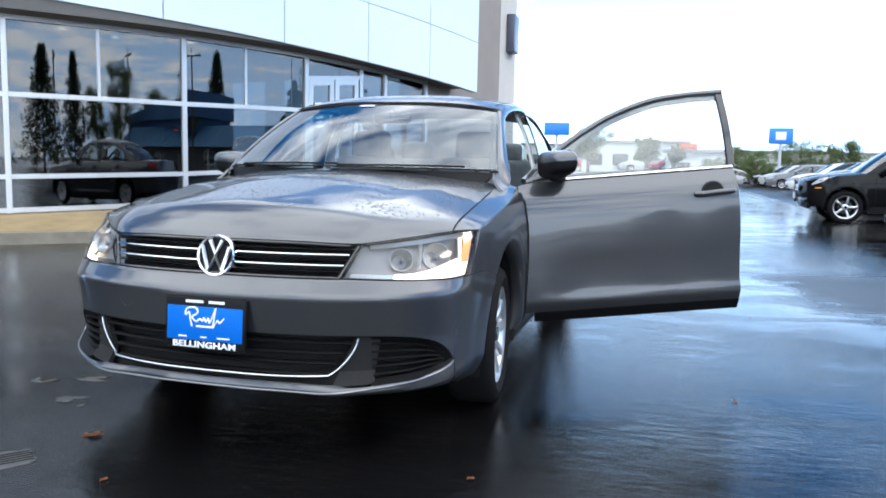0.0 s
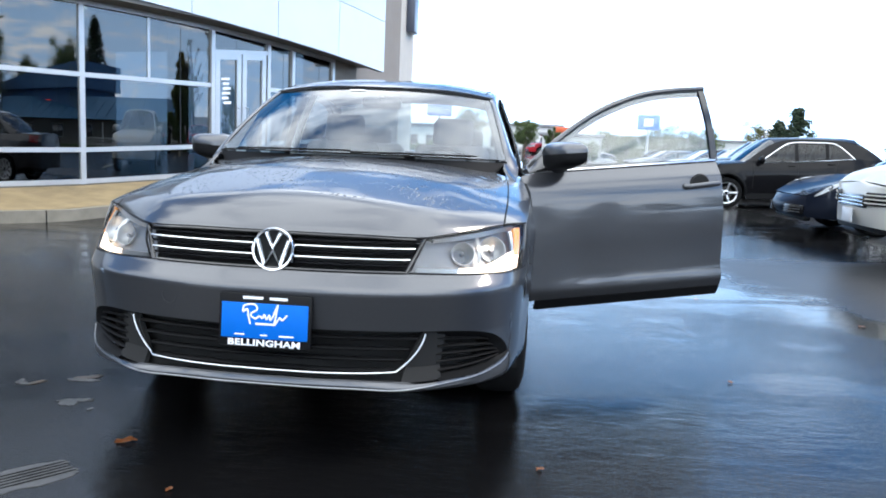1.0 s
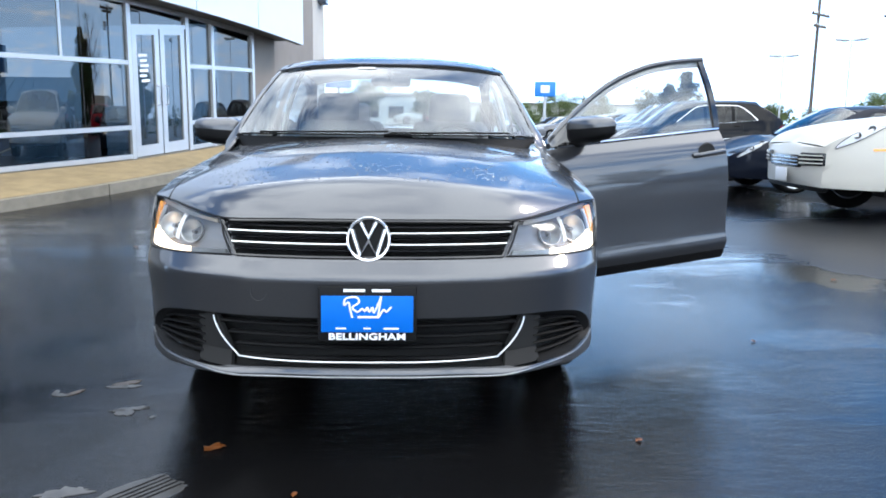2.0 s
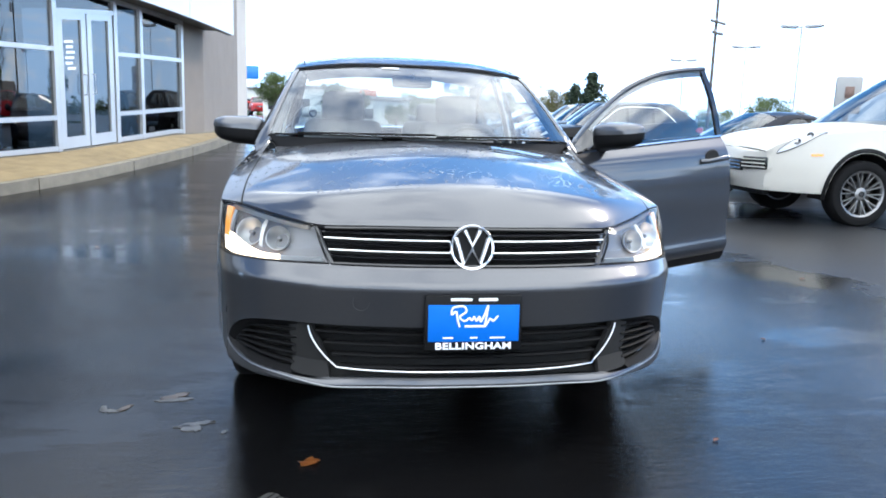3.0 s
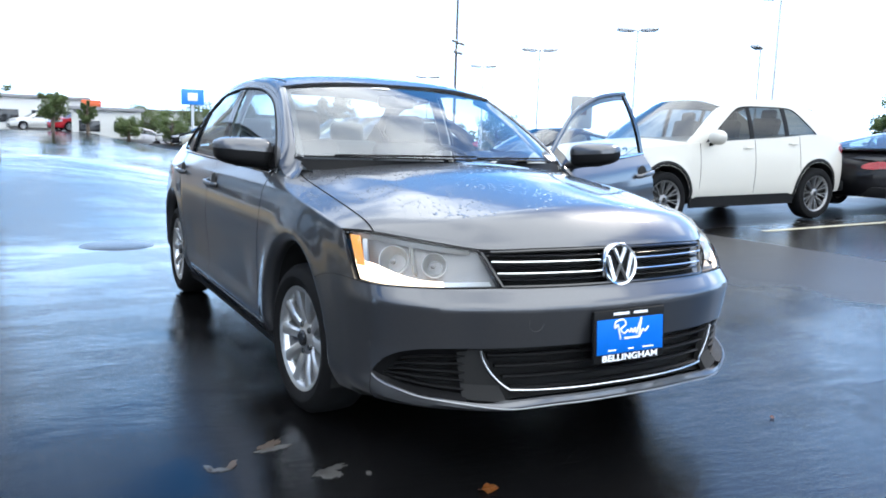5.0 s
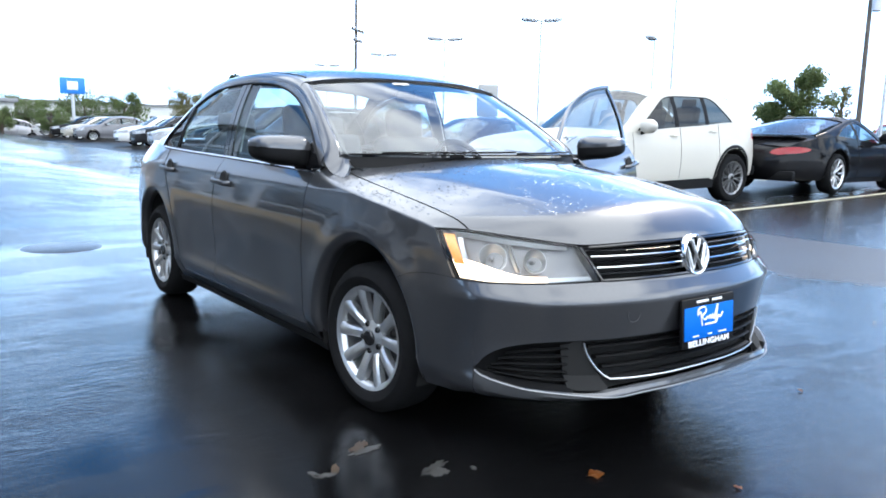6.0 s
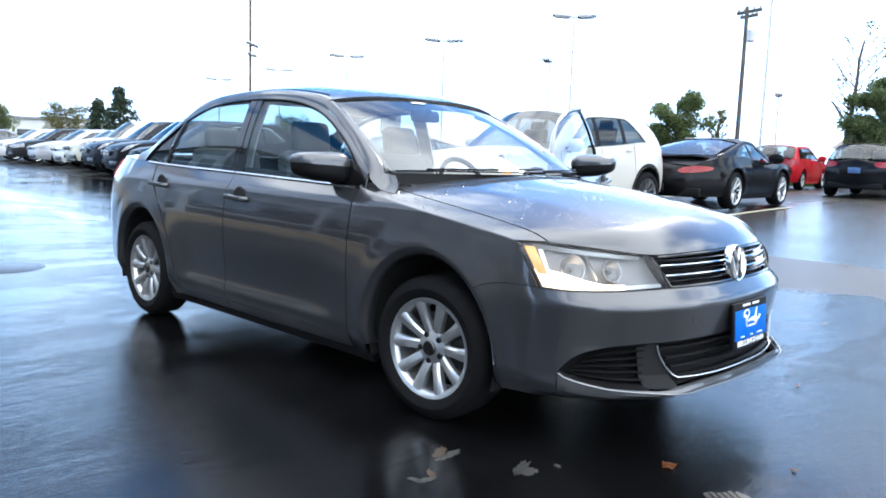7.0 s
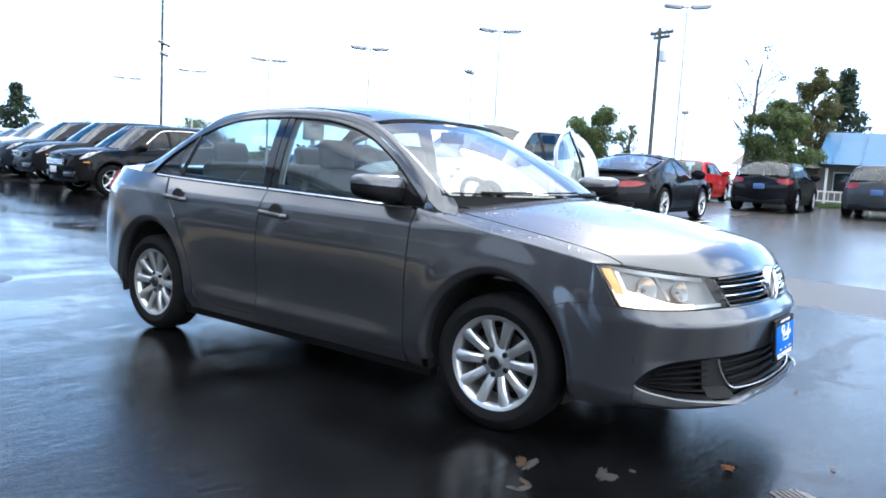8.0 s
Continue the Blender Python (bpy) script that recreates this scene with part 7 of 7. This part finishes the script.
EAST, SOUTH = (-3.68, -1.81), (1.53, -3.35)      # two standpoints from which far things are laid out by bearing and distance
tree(polar(*EAST, 63.6, 33), 3.5, 1.3, 3, LEAF_GREEN, "leafy green street tree behind the parked cars", density=1.7)
tree(polar(*EAST, 66.2, 34), 2.9, 0.7, 4, LEAF_AUTUMN, "thin small tree with sparse turning leaves", bare=0.55, density=0.5)
tree(polar(*EAST, 76.3, 32), 3.9, 1.25, 5, LEAF_GREEN, "dense leafy green street tree by the house", density=2.6, base=0.12)
tree(polar(*EAST, 74.0, 33), 5.9, 1.2, 15, LEAF_AUTUMN, "tall tree with mostly bare upper twigs", bare=0.93, density=0.3, base=0.45)
tree(polar(*EAST, 78.2, 38), 5.9, 1.1, 6, LEAF_AUTUMN, "thinning brown-green tree beside the blue-roofed house")
conifer(polar(*EAST, 79.9, 42), 6.2, 2.6, 7, "dark conifer behind the blue-roofed house")
conifer(polar(*EAST, 24.0, 46), 3.7, 1.9, 8, "dark conifer beyond the far row")
conifer(polar(*EAST, 22.6, 48), 3.1, 2.0, 9, "dark conifer beyond the far row")
for k, (az, h, s, sd) in enumerate(((8.9, 2.9, 1.6, 11), (12.4, 3.2, 2.2, 12), (14.9, 3.2, 1.5, 13), (19.0, 3.6, 1.8, 14), (30.0, 2.2, 1.8, 16), (34.5, 2.3, 1.9, 17), (27.0, 2.4, 1.2, 18))):
    tree(polar(-2.4, -2.6, az, 66), h * 1.0, s * 1.05, sd, LEAF_GREEN if k != 3 else LEAF_AUTUMN, "rounded green tree beyond the far row")
for az, h, s, sd in ((32.5, 2.9, 1.6, 21), (1.9, 2.5, 0.95, 22), (6.5, 1.6, 0.95, 23), (-2.2, 3.1, 1.5, 24), (4.0, 1.9, 0.5, 25), (9.3, 1.8, 1.1, 26)):
    tree(polar(-1.5, -3.1, az, 56), h, s, sd, LEAF_GREEN, "green tree along the far street")
for az, d, h in ((97, 44, 8.5), (127, 42, 8.0), (133, 50, 9.5)):
    conifer(polar(*EAST, az, d), h, h * 0.42, int(az), "tall dark conifer across the road")
for az, d, h in ((101, 38, 5.0), (118, 44, 8.0), (112, 46, 6.0), (122, 40, 5.5), (106, 44, 7.0)):
    tree(polar(*EAST, az, d), h, h * 0.32, int(az) + 1, LEAF_GREEN, "green tree across the road")


def light_pole(at, height, heads, label, turn=30, name="street_lamp"):
    root = thing(name, label, "lamp post", "lamp posts of the lot", m=Matrix.Translation((at[0], at[1], ground_z(*at))) @ Matrix.Rotation(radians(turn), 4, "Z"))
    part("pole", lathe([(0.045, 0), (0.028, height)], Matrix.Rotation(radians(-90), 4, "Y"), 10), POLE_GREY, root)
    part("foot", lathe([(0.20, -0.1), (0.20, 0.45), (0.17, 0.5)], Matrix.Rotation(radians(-90), 4, "Y"), 14), KERB_STONE, root)
    for sg in ((-1, 1) if heads == 2 else (1,)):
        part("arm", tube([(0, 0, height - 0.05), (sg * 0.2, 0, height)], 0.05, 0.05, 6), POLE_GREY, root)
        head = part("lamp_head", box((0.56, 0.30, 0.10), pose(sg * 0.38, 0, height, 0, -sg * 4), 0.03), LAMP_HEAD, root)
        part("lamp_glass", box((0.42, 0.24, 0.02), pose(sg * 0.38, 0, height - 0.06, 0, -sg * 4), 0.005), PALE_PLATE, head)
    return root


light_pole((15.9, 16.4), 4.60, 2, "grey lamp post with two box heads", -42)
light_pole((16.7, 11.7), 5.05, 2, "grey lamp post with two box heads", -50)
light_pole((15.1, 20.6), 4.25, 2, "grey lamp post with two box heads", -36)
light_pole((18.6, 6.55), 5.75, 2, "tall grey lamp post with two box heads", -62)
light_pole(polar(*EAST, 30.6, 42), 4.2, 2, "distant grey lamp post with two box heads", -30)
light_pole(polar(*EAST, 34.8, 40), 4.65, 2, "distant grey lamp post with two box heads", -34)
light_pole(polar(*EAST, 54.6, 30), 4.35, 1, "single-arm street light beyond the cars", 200)
light_pole(polar(*EAST, 69.9, 34), 3.5, 1, "thin far street light", 200)


def utility_pole(at, height, arms, label, turn=35, gear=False):
    root = thing("utility_pole", label, "utility pole", m=Matrix.Translation((at[0], at[1], ground_z(*at))) @ Matrix.Rotation(radians(turn), 4, "Z"))
    part("pole", lathe([(0.085, -0.1), (0.06, height)], Matrix.Rotation(radians(-90), 4, "Y"), 10), POLE_WOOD, root)
    for z, w in arms:
        arm = part("crossarm", box((w, 0.09, 0.10), Matrix.Translation((0, -0.10, z)), 0.01), POLE_WOOD, root)
        for q in (-0.44, -0.2, 0.2, 0.44):
            part("insulator", lathe([(0.03, 0), (0.045, 0.05), (0.02, 0.10)], Matrix.Translation((q * w, -0.10, z + 0.05)) @ Matrix.Rotation(radians(-90), 4, "Y"), 8), LAMP_HEAD, arm)
    if gear:
        part("transformer", lathe([(0.10, 0), (0.13, 0.03), (0.13, 0.36), (0.09, 0.40)], Matrix.Translation((-0.24, 0, height - 1.15)) @ Matrix.Rotation(radians(-90), 4, "Y"), 14), LAMP_HEAD, root)
    return root


utility_pole((22.1, 8.75), 5.85, ((5.70, 1.0), (5.55, 0.7)), "dark wooden utility pole with crossarms and transformer", 70, True)
utility_pole((17.9, 31.7), 9.5, ((5.75, 1.7), (5.25, 1.2)), "tall thin utility pole with crossarms", 40)
for az, d, h in ((98, 34, 7.5), (115, 38, 8.0), (130, 36, 7.5)):
    utility_pole(polar(*EAST, az, d), h, ((h - 0.4, 1.8),), "wooden utility pole across the road", az)

# house with the blue metal roof
BLUE_ROOF = material("blue metal roof", (0.035, 0.135, 0.26), rough=0.75, metal=0.0, vary=0.12, scale=2)
BLUE_WALL = material("blue painted wall", (0.05, 0.13, 0.26), rough=0.7, vary=0.1, scale=2)
SIDING = material("grey-brown siding", (0.17, 0.15, 0.13), rough=0.8, vary=0.15, scale=3)
WHITE_WOOD = material("white painted wood", (0.72, 0.72, 0.70), rough=0.6, vary=0.05, scale=4)
house_m = Matrix.Translation((29.8, 7.0, 0.18)) @ Matrix.Rotation(radians(-84), 4, "Z") @ Matrix.Scale(0.84, 4, (0, 0, 1))     # local x runs along the front
house = thing("roadside_house", "low roadside house with blue metal roof and white porch rails", "house", m=house_m)
part("wall", box((26, 6, 2.15), Matrix.Translation((15.0, 4.0, 1.05))), SIDING, house)
part("end_wall", box((3.0, 5.5, 1.95), Matrix.Translation((0.4, 4.2, 0.95))), SIDING, house)
bm = bmesh.new()
add_prism(bm, [(-0.6, 0.0), (6.9, 0.0), (3.3, 1.75)], 26.5, Matrix.Translation((2.0, 0.4, 2.1)) @ Matrix.Rotation(radians(90), 4, "Z") @ Matrix.Scale(-1, 4, (0, 1, 0)))
part("roof", bm, BLUE_ROOF, house, "blue standing-seam roof", smooth=False)
bm = bmesh.new()
add_prism(bm, [(-0.4, 0.0), (6.2, 0.0), (3.0, 0.75)], 3.6, Matrix.Translation((-1.4, 1.0, 1.9)) @ Matrix.Rotation(radians(90), 4, "Z") @ Matrix.Scale(-1, 4, (0, 1, 0)))
part("porch_roof", bm, SIDING, house, "", smooth=False)
for k in range(26):
    part("roof_seam", box((0.035, 3.95, 0.04), Matrix.Translation((2.6 + k * 1.0, 1.72, 3.0)) @ Matrix.Rotation(radians(24.5), 4, "X")), BLUE_ROOF, house)
for k in range(9):
    part("porch_post", box((0.10, 0.10, 1.9), Matrix.Translation((-1.0 + 1.7 * k, 0.3, 0.95)), 0.01), WHITE_WOOD, house)
for k in range(8):
    for z in (0.35, 0.80):
        part("porch_rail", box((1.6, 0.05, 0.07), Matrix.Translation((-0.15 + 1.7 * k, 0.3, z)), 0.008), WHITE_WOOD, house)
    for q in range(7):
        part("baluster", box((0.035, 0.035, 0.45), Matrix.Translation((-0.85 + 1.7 * k + 0.22 * q, 0.3, 0.57))), WHITE_WOOD, house)
DARK_WIN = material("dark window", (0.02, 0.022, 0.025), rough=0.1, coat=0.5)
for k in range(7):
    win = part("window", box((1.1, 0.06, 0.9), Matrix.Translation((3.2 + 3.2 * k, 0.98, 1.25)), 0.01), DARK_WIN, house)
    part("window_frame", tube([(3.2 + 3.2 * k + a * 0.58, 0.95, 1.25 + b * 0.48) for a, b in ((-1, -1), (1, -1), (1, 1), (-1, 1))], 0.07, 0.07, 4, True), WHITE_WOOD, win)
YELLOW = material("yellow sign", (0.75, 0.62, 0.05), rough=0.5)
part("roof_sign", box((1.6, 0.12, 0.35), Matrix.Translation((5.6, 0.25, 2.55)), 0.02), YELLOW, house, "small yellow sign board")
shed = thing("blue_workshop", "long blue workshop with a red sign across the road", "building", m=Matrix.Translation((36, -16, 0.3)) @ Matrix.Rotation(radians(-64), 4, "Z"))
part("wall", box((17, 8, 3.6), Matrix.Translation((0, 4, 1.8))), BLUE_WALL, shed)
bm = bmesh.new()
add_prism(bm, [(-9.0, 0.0), (9.0, 0.0), (9.0, 0.5), (-9.0, 1.7)], 9.0, Matrix.Translation((0, -0.5, 3.6)))
part("roof", bm, BLUE_WALL, shed, "", smooth=False)
part("sign", box((1.0, 0.1, 0.35), Matrix.Translation((-2.0, -0.06, 2.7)), 0.02), material("red neon sign", (1.0, 0.05, 0.03), emit=2.0), shed, "small red lit sign")
for k in range(4):
    part("window", box((1.5, 0.06, 1.2), Matrix.Translation((-6 + 3.6 * k, -0.02, 1.3)), 0.01), DARK_WIN, shed)

# grass verge by the house
VERGE = material("grass verge", (0.06, 0.10, 0.025), rough=0.9, vary=0.4, scale=6, bump=0.02, bump_scale=30)
bm = patch(lambda u, v: (lambda p: (p.x, p.y, 0.30 + 0.05 * math.sin(math.pi * v)))(house_m @ Vector((-9 + 36 * u, -0.7 - 1.7 * v, 0))), 20, 3, 0.1)
tagged(mesh_object("verge", bm, VERGE), "strip of wet grass before the roadside house", "grass", kind="structure")

# far side of the street: low pale buildings, signs, a hedge
PALE_WALL = material("pale far wall", (0.62, 0.62, 0.60), rough=0.8, vary=0.06, scale=0.6)
FAR_ROOF = material("grey far roof", (0.25, 0.25, 0.26), rough=0.7, vary=0.1, scale=0.6)


def far_block(at, turn, w, h, d, label):
    b = thing("low_shop", label, "building", "low shops of the far street", m=Matrix.Translation((at[0], at[1], ground_z(*at))) @ Matrix.Rotation(radians(turn), 4, "Z"))
    part("wall", box((w, d, h), Matrix.Translation((0, d / 2, h / 2))), PALE_WALL, b)
    part("roof", box((w + 0.5, d + 0.5, 0.25), Matrix.Translation((0, d / 2, h + 0.12)), 0.03), FAR_ROOF, b)
    n = max(2, int(w / 2.2))
    for k in range(n):
        part("window", box((w / n * 0.6, 0.08, h * 0.4), Matrix.Translation((-w / 2 + (k + 0.5) * w / n, -0.02, h * 0.42)), 0.01), DARK_WIN, b)
    return b


far_block(polar(-1.5, -3.1, 0.4, 70), 2, 9, 2.5, 5, "low pale shop on the far street")
far_block(polar(-1.5, -3.1, 9.5, 78), -8, 11, 2.6, 5, "low pale shop on the far street")
far_block(polar(-1.5, -3.1, 17, 90), -14, 14, 2.8, 6, "long low pale shop on the far street")
far_block(polar(-1.5, -3.1, -5, 90), 4, 10, 2.8, 6, "low pale shop on the far street")
far_block(polar(-1.5, -3.1, 5.2, 60), -4, 4.5, 1.9, 3, "small white hut on the far street")
SIGN_BLUE = material("blue sign", (0.02, 0.20, 0.62), rough=0.4)


def pole_sign(at, h, w, hh, label, mat, mark=True, turn=0):
    s = thing("pole_sign", label, "sign", m=Matrix.Translation((at[0], at[1], ground_z(*at))) @ Matrix.Rotation(radians(turn), 4, "Z"))
    part("pole", lathe([(0.10, 0), (0.09, h)], Matrix.Rotation(radians(-90), 4, "Y"), 8), POLE_GREY, s)
    board = part("board", box((w, 0.25, hh), Matrix.Translation((0, -0.05, h)), 0.06), mat, s)
    if mark:
        part("mark", box((0.42 * w, 0.03, 0.5 * hh), Matrix.Translation((0, -0.19, h)), 0.01), WHITE_INK, board)
    return s


pole_sign(polar(-2.4, -2.6, 11.7, 56), 3.3, 1.5, 1.05, "blue square pole sign with a white mark", SIGN_BLUE, turn=-8)
pole_sign(polar(*SOUTH, -7.6, 50), 2.8, 1.6, 0.8, "blue pole sign beyond the saloon", SIGN_BLUE, False, 4)
CREST_BOARD = material("pale grey board", (0.34, 0.34, 0.33), rough=0.5, vary=0.05, scale=4)
crest_sign = pole_sign((15.86, 18.98), 2.0, 0.75, 1.15, "pale square pole sign with a small crest", CREST_BOARD, False, -28)
part("crest", box((0.26, 0.03, 0.36), Matrix.Translation((0.02, -0.19, 2.08)), 0.012), material("dark crest", (0.16, 0.10, 0.08), rough=0.5, vary=0.5, scale=12), crest_sign)
RED_SIGN = material("red-orange sign", (0.55, 0.10, 0.03), rough=0.5)
pole_sign(polar(-1.5, -3.1, 4.3, 66), 2.4, 1.4, 0.5, "small red and orange roadside sign", RED_SIGN, False)

rng = random.Random(77)
hedge = thing("hedge_line", "ragged line of far trees and shrubs", "trees", kind="stuff")
clumps = []
for k in range(150):
    az = -14 + 118 * k / 150 + rng.uniform(-0.3, 0.3)
    d = 84 + rng.uniform(-5, 8)
    x, y = polar(-2, -2.5, az, d)
    h = (0.5 + 0.9 * noise.noise(Vector((az * 0.35, 0, 0))) ** 2 + rng.random() * 0.7)
    for q in range(3):
        clumps.append((x + rng.uniform(-0.8, 0.8), y + rng.uniform(-0.8, 0.8), 0.4 + h * (q + 0.3) / 2.2, 0.9))
leaf_mesh("foliage", clumps, 26, 0.34, LEAF_GREEN, hedge, rng)


# ---- small things on the ground ----
def flat_shape(pts, z, m, thick=0.004):
    bm = bmesh.new()
    a = [bm.verts.new(m @ Vector((x, y, z))) for x, y in pts]
    b = [bm.verts.new(m @ Vector((x * 1.02, y * 1.02, z - thick))) for x, y in pts]
    bm.faces.new(a)
    for i in range(len(a)):
        bm.faces.new((a[i], b[i], b[(i + 1) % len(a)], a[(i + 1) % len(a)]))
    return bm


DEAD_LEAF = material("wet brown leaf", (0.22, 0.075, 0.02), rough=0.35, vary=0.3, scale=40)


def fallen_leaf(x, y, size, turn, label, mat=None, curl=0.3):
    n = 18
    bm = bmesh.new()
    m = Matrix.Translation((x, y, ground_z(x, y) + 0.004)) @ Matrix.Rotation(radians(turn), 4, "Z")
    rim = []
    for k in range(n):
        a = 2 * math.pi * k / n
        r = size * (0.75 + 0.25 * math.cos(5 * a) * 0.6) * (1.0 if k % 2 else 0.86)
        rim.append(bm.verts.new(m @ Vector((r * math.cos(a), 0.7 * r * math.sin(a), size * curl * abs(math.sin(a * 1.5)) * 0.5))))
    c = bm.verts.new(m @ Vector((0, 0, 0.006)))
    for k in range(n):
        bm.faces.new((c, rim[k], rim[(k + 1) % n]))
    bmesh.ops.solidify(bm, geom=bm.faces[:], thickness=0.0015)
    tagged(mesh_object("fallen_leaf", bm, mat or DEAD_LEAF), label, "leaf", "fallen leaves")


fallen_leaf(-0.525, -0.965, 0.052, 20, "wet rust-brown fallen leaf on the asphalt")
rng = random.Random(5)
for x, y, s in ((0.95, -0.9, 0.02), (1.9, 0.35, 0.022), (2.6, -0.5, 0.018), (3.1, 1.8, 0.03), (-0.2, -1.3, 0.02), (2.2, 2.6, 0.02), (1.4, -1.5, 0.016), (-2.3, 3.2, 0.03), (5.4, 0.2, 0.04)):
    fallen_leaf(x, y, s, rng.uniform(0, 360), "small dark wet leaf on the asphalt", curl=0.5)

# pale worn blotches of old paint
OLD_PAINT = material("worn pale marking", (0.055, 0.053, 0.050), rough=0.3, vary=0.5, scale=25)
MUD = material("brown wet blotch", (0.055, 0.036, 0.022), rough=0.3, vary=0.4, scale=30)
for x, y, w, h, seed, mat_ in ((-0.94, -0.60, 0.075, 0.024, 1, OLD_PAINT), (-1.07, -0.31, 0.070, 0.026, 2, MUD), (-1.23, -0.42, 0.045, 0.014, 3, MUD), (-0.83, -0.68, 0.018, 0.010, 4, OLD_PAINT), (-1.31, -0.42, 0.03, 0.012, 5, OLD_PAINT)):
    r = random.Random(seed)
    m = Matrix.Translation((x, y, ground_z(x, y))) @ Matrix.Rotation(radians(20 * seed), 4, "Z")
    pts = [(w * math.cos(a) * r.uniform(0.55, 1.1), h * math.sin(a) * r.uniform(0.55, 1.2)) for a in span(0, 2 * math.pi, 22)[:-1]]
    tagged(mesh_object("paint_blotch", flat_shape(pts, 0.003, m), mat_), "worn pale blotch of old paint on asphalt" if mat_ is OLD_PAINT else "brown wet blotch of mud on asphalt", "marking", "paint blotches")

for x, y, w, h, turn, seed in ((-0.885, -1.278, 0.085, 0.035, 12, 31), (-0.951, -0.64, 0.05, 0.028, -8, 32), (-1.06, -0.347, 0.075, 0.020, 6, 33), (-1.279, -0.447, 0.045, 0.016, -10, 34)):
    r = random.Random(seed)
    m = Matrix.Translation((x, y, ground_z(x, y))) @ Matrix.Rotation(radians(turn), 4, "Z")
    pts = [(w * math.cos(a) * r.uniform(0.6, 1.1), h * math.sin(a) * r.uniform(0.6, 1.2)) for a in span(0, 2 * math.pi, 26)[:-1]]
    tagged(mesh_object("paint_blotch", flat_shape(pts, 0.003, m), OLD_PAINT), "worn pale blotch of old paint on asphalt", "marking", "paint blotches")

# pale patch on the ground, crossed by parallel dark stripes
m = Matrix.Translation((-0.668, -1.296, ground_z(-0.668, -1.296))) @ Matrix.Rotation(radians(51.4), 4, "Z")
STRIPED_PALE = material("pale striped patch", (0.036, 0.035, 0.034), rough=0.35, vary=0.6, scale=30)
striped = thing("striped_patch", "pale patch on asphalt with parallel dark stripes", "marking")
r = random.Random(41)
part("patch", flat_shape([((0.135 + 0.02 * abs(math.sin(a))) * math.copysign(abs(math.cos(a)) ** 0.6, math.cos(a)) * r.uniform(0.88, 1.06), 0.085 * math.copysign(abs(math.sin(a)) ** 0.7, math.sin(a)) * r.uniform(0.85, 1.08)) for a in span(0, 2 * math.pi, 40)[:-1]], 0.003, m), STRIPED_PALE, striped)
for k in range(5):
    y = -0.042 + 0.022 * k
    part("stripe", flat_shape([(-0.125 + 0.01 * k, y - 0.002), (0.0, y - 0.004), (0.125, y - 0.003), (0.128, y + 0.003), (0.0, y + 0.004), (-0.122 + 0.01 * k, y + 0.003)], 0.0045, m, 0.001), RUBBER, striped)

# manhole cover
IRON = material("wet cast iron", (0.03, 0.03, 0.032), rough=0.3, metal=0.6, vary=0.3, scale=30, bump=0.003, bump_scale=80)
mh = Matrix.Translation((-1.0, 5.15, ground_z(-1.0, 5.15))) @ Matrix.Rotation(radians(-90), 4, "Y")
cover = tagged(mesh_object("manhole_cover", lathe([(0.0, 0.008), (0.30, 0.008), (0.315, 0.004), (0.33, 0.004), (0.345, 0.0)], mh, 40), IRON), "round dark iron manhole cover in the asphalt", "manhole cover")

# parking lines
for k, (x0, y0, x1, y1) in enumerate(((6.4, 3.50, 12.2, 3.25), (12.4, 6.4, 17.5, 6.2), (5.9, 8.7, 9.5, 8.9))):
    p, q = Vector((x0, y0, 0)), Vector((x1, y1, 0))
    n = Vector((-(q - p).y, (q - p).x, 0)).normalized() * 0.05

    def line(u, v):
        c = p.lerp(q, u) + n * (2 * v - 1)
        return (c.x, c.y, ground_z(c.x, c.y) + 0.004)
    tagged(mesh_object("parking_line", patch(line, 30, 1, 0.003), YELLOW_LINE), "worn yellowish parking line on wet asphalt", "parking line", "parking lines", "structure")
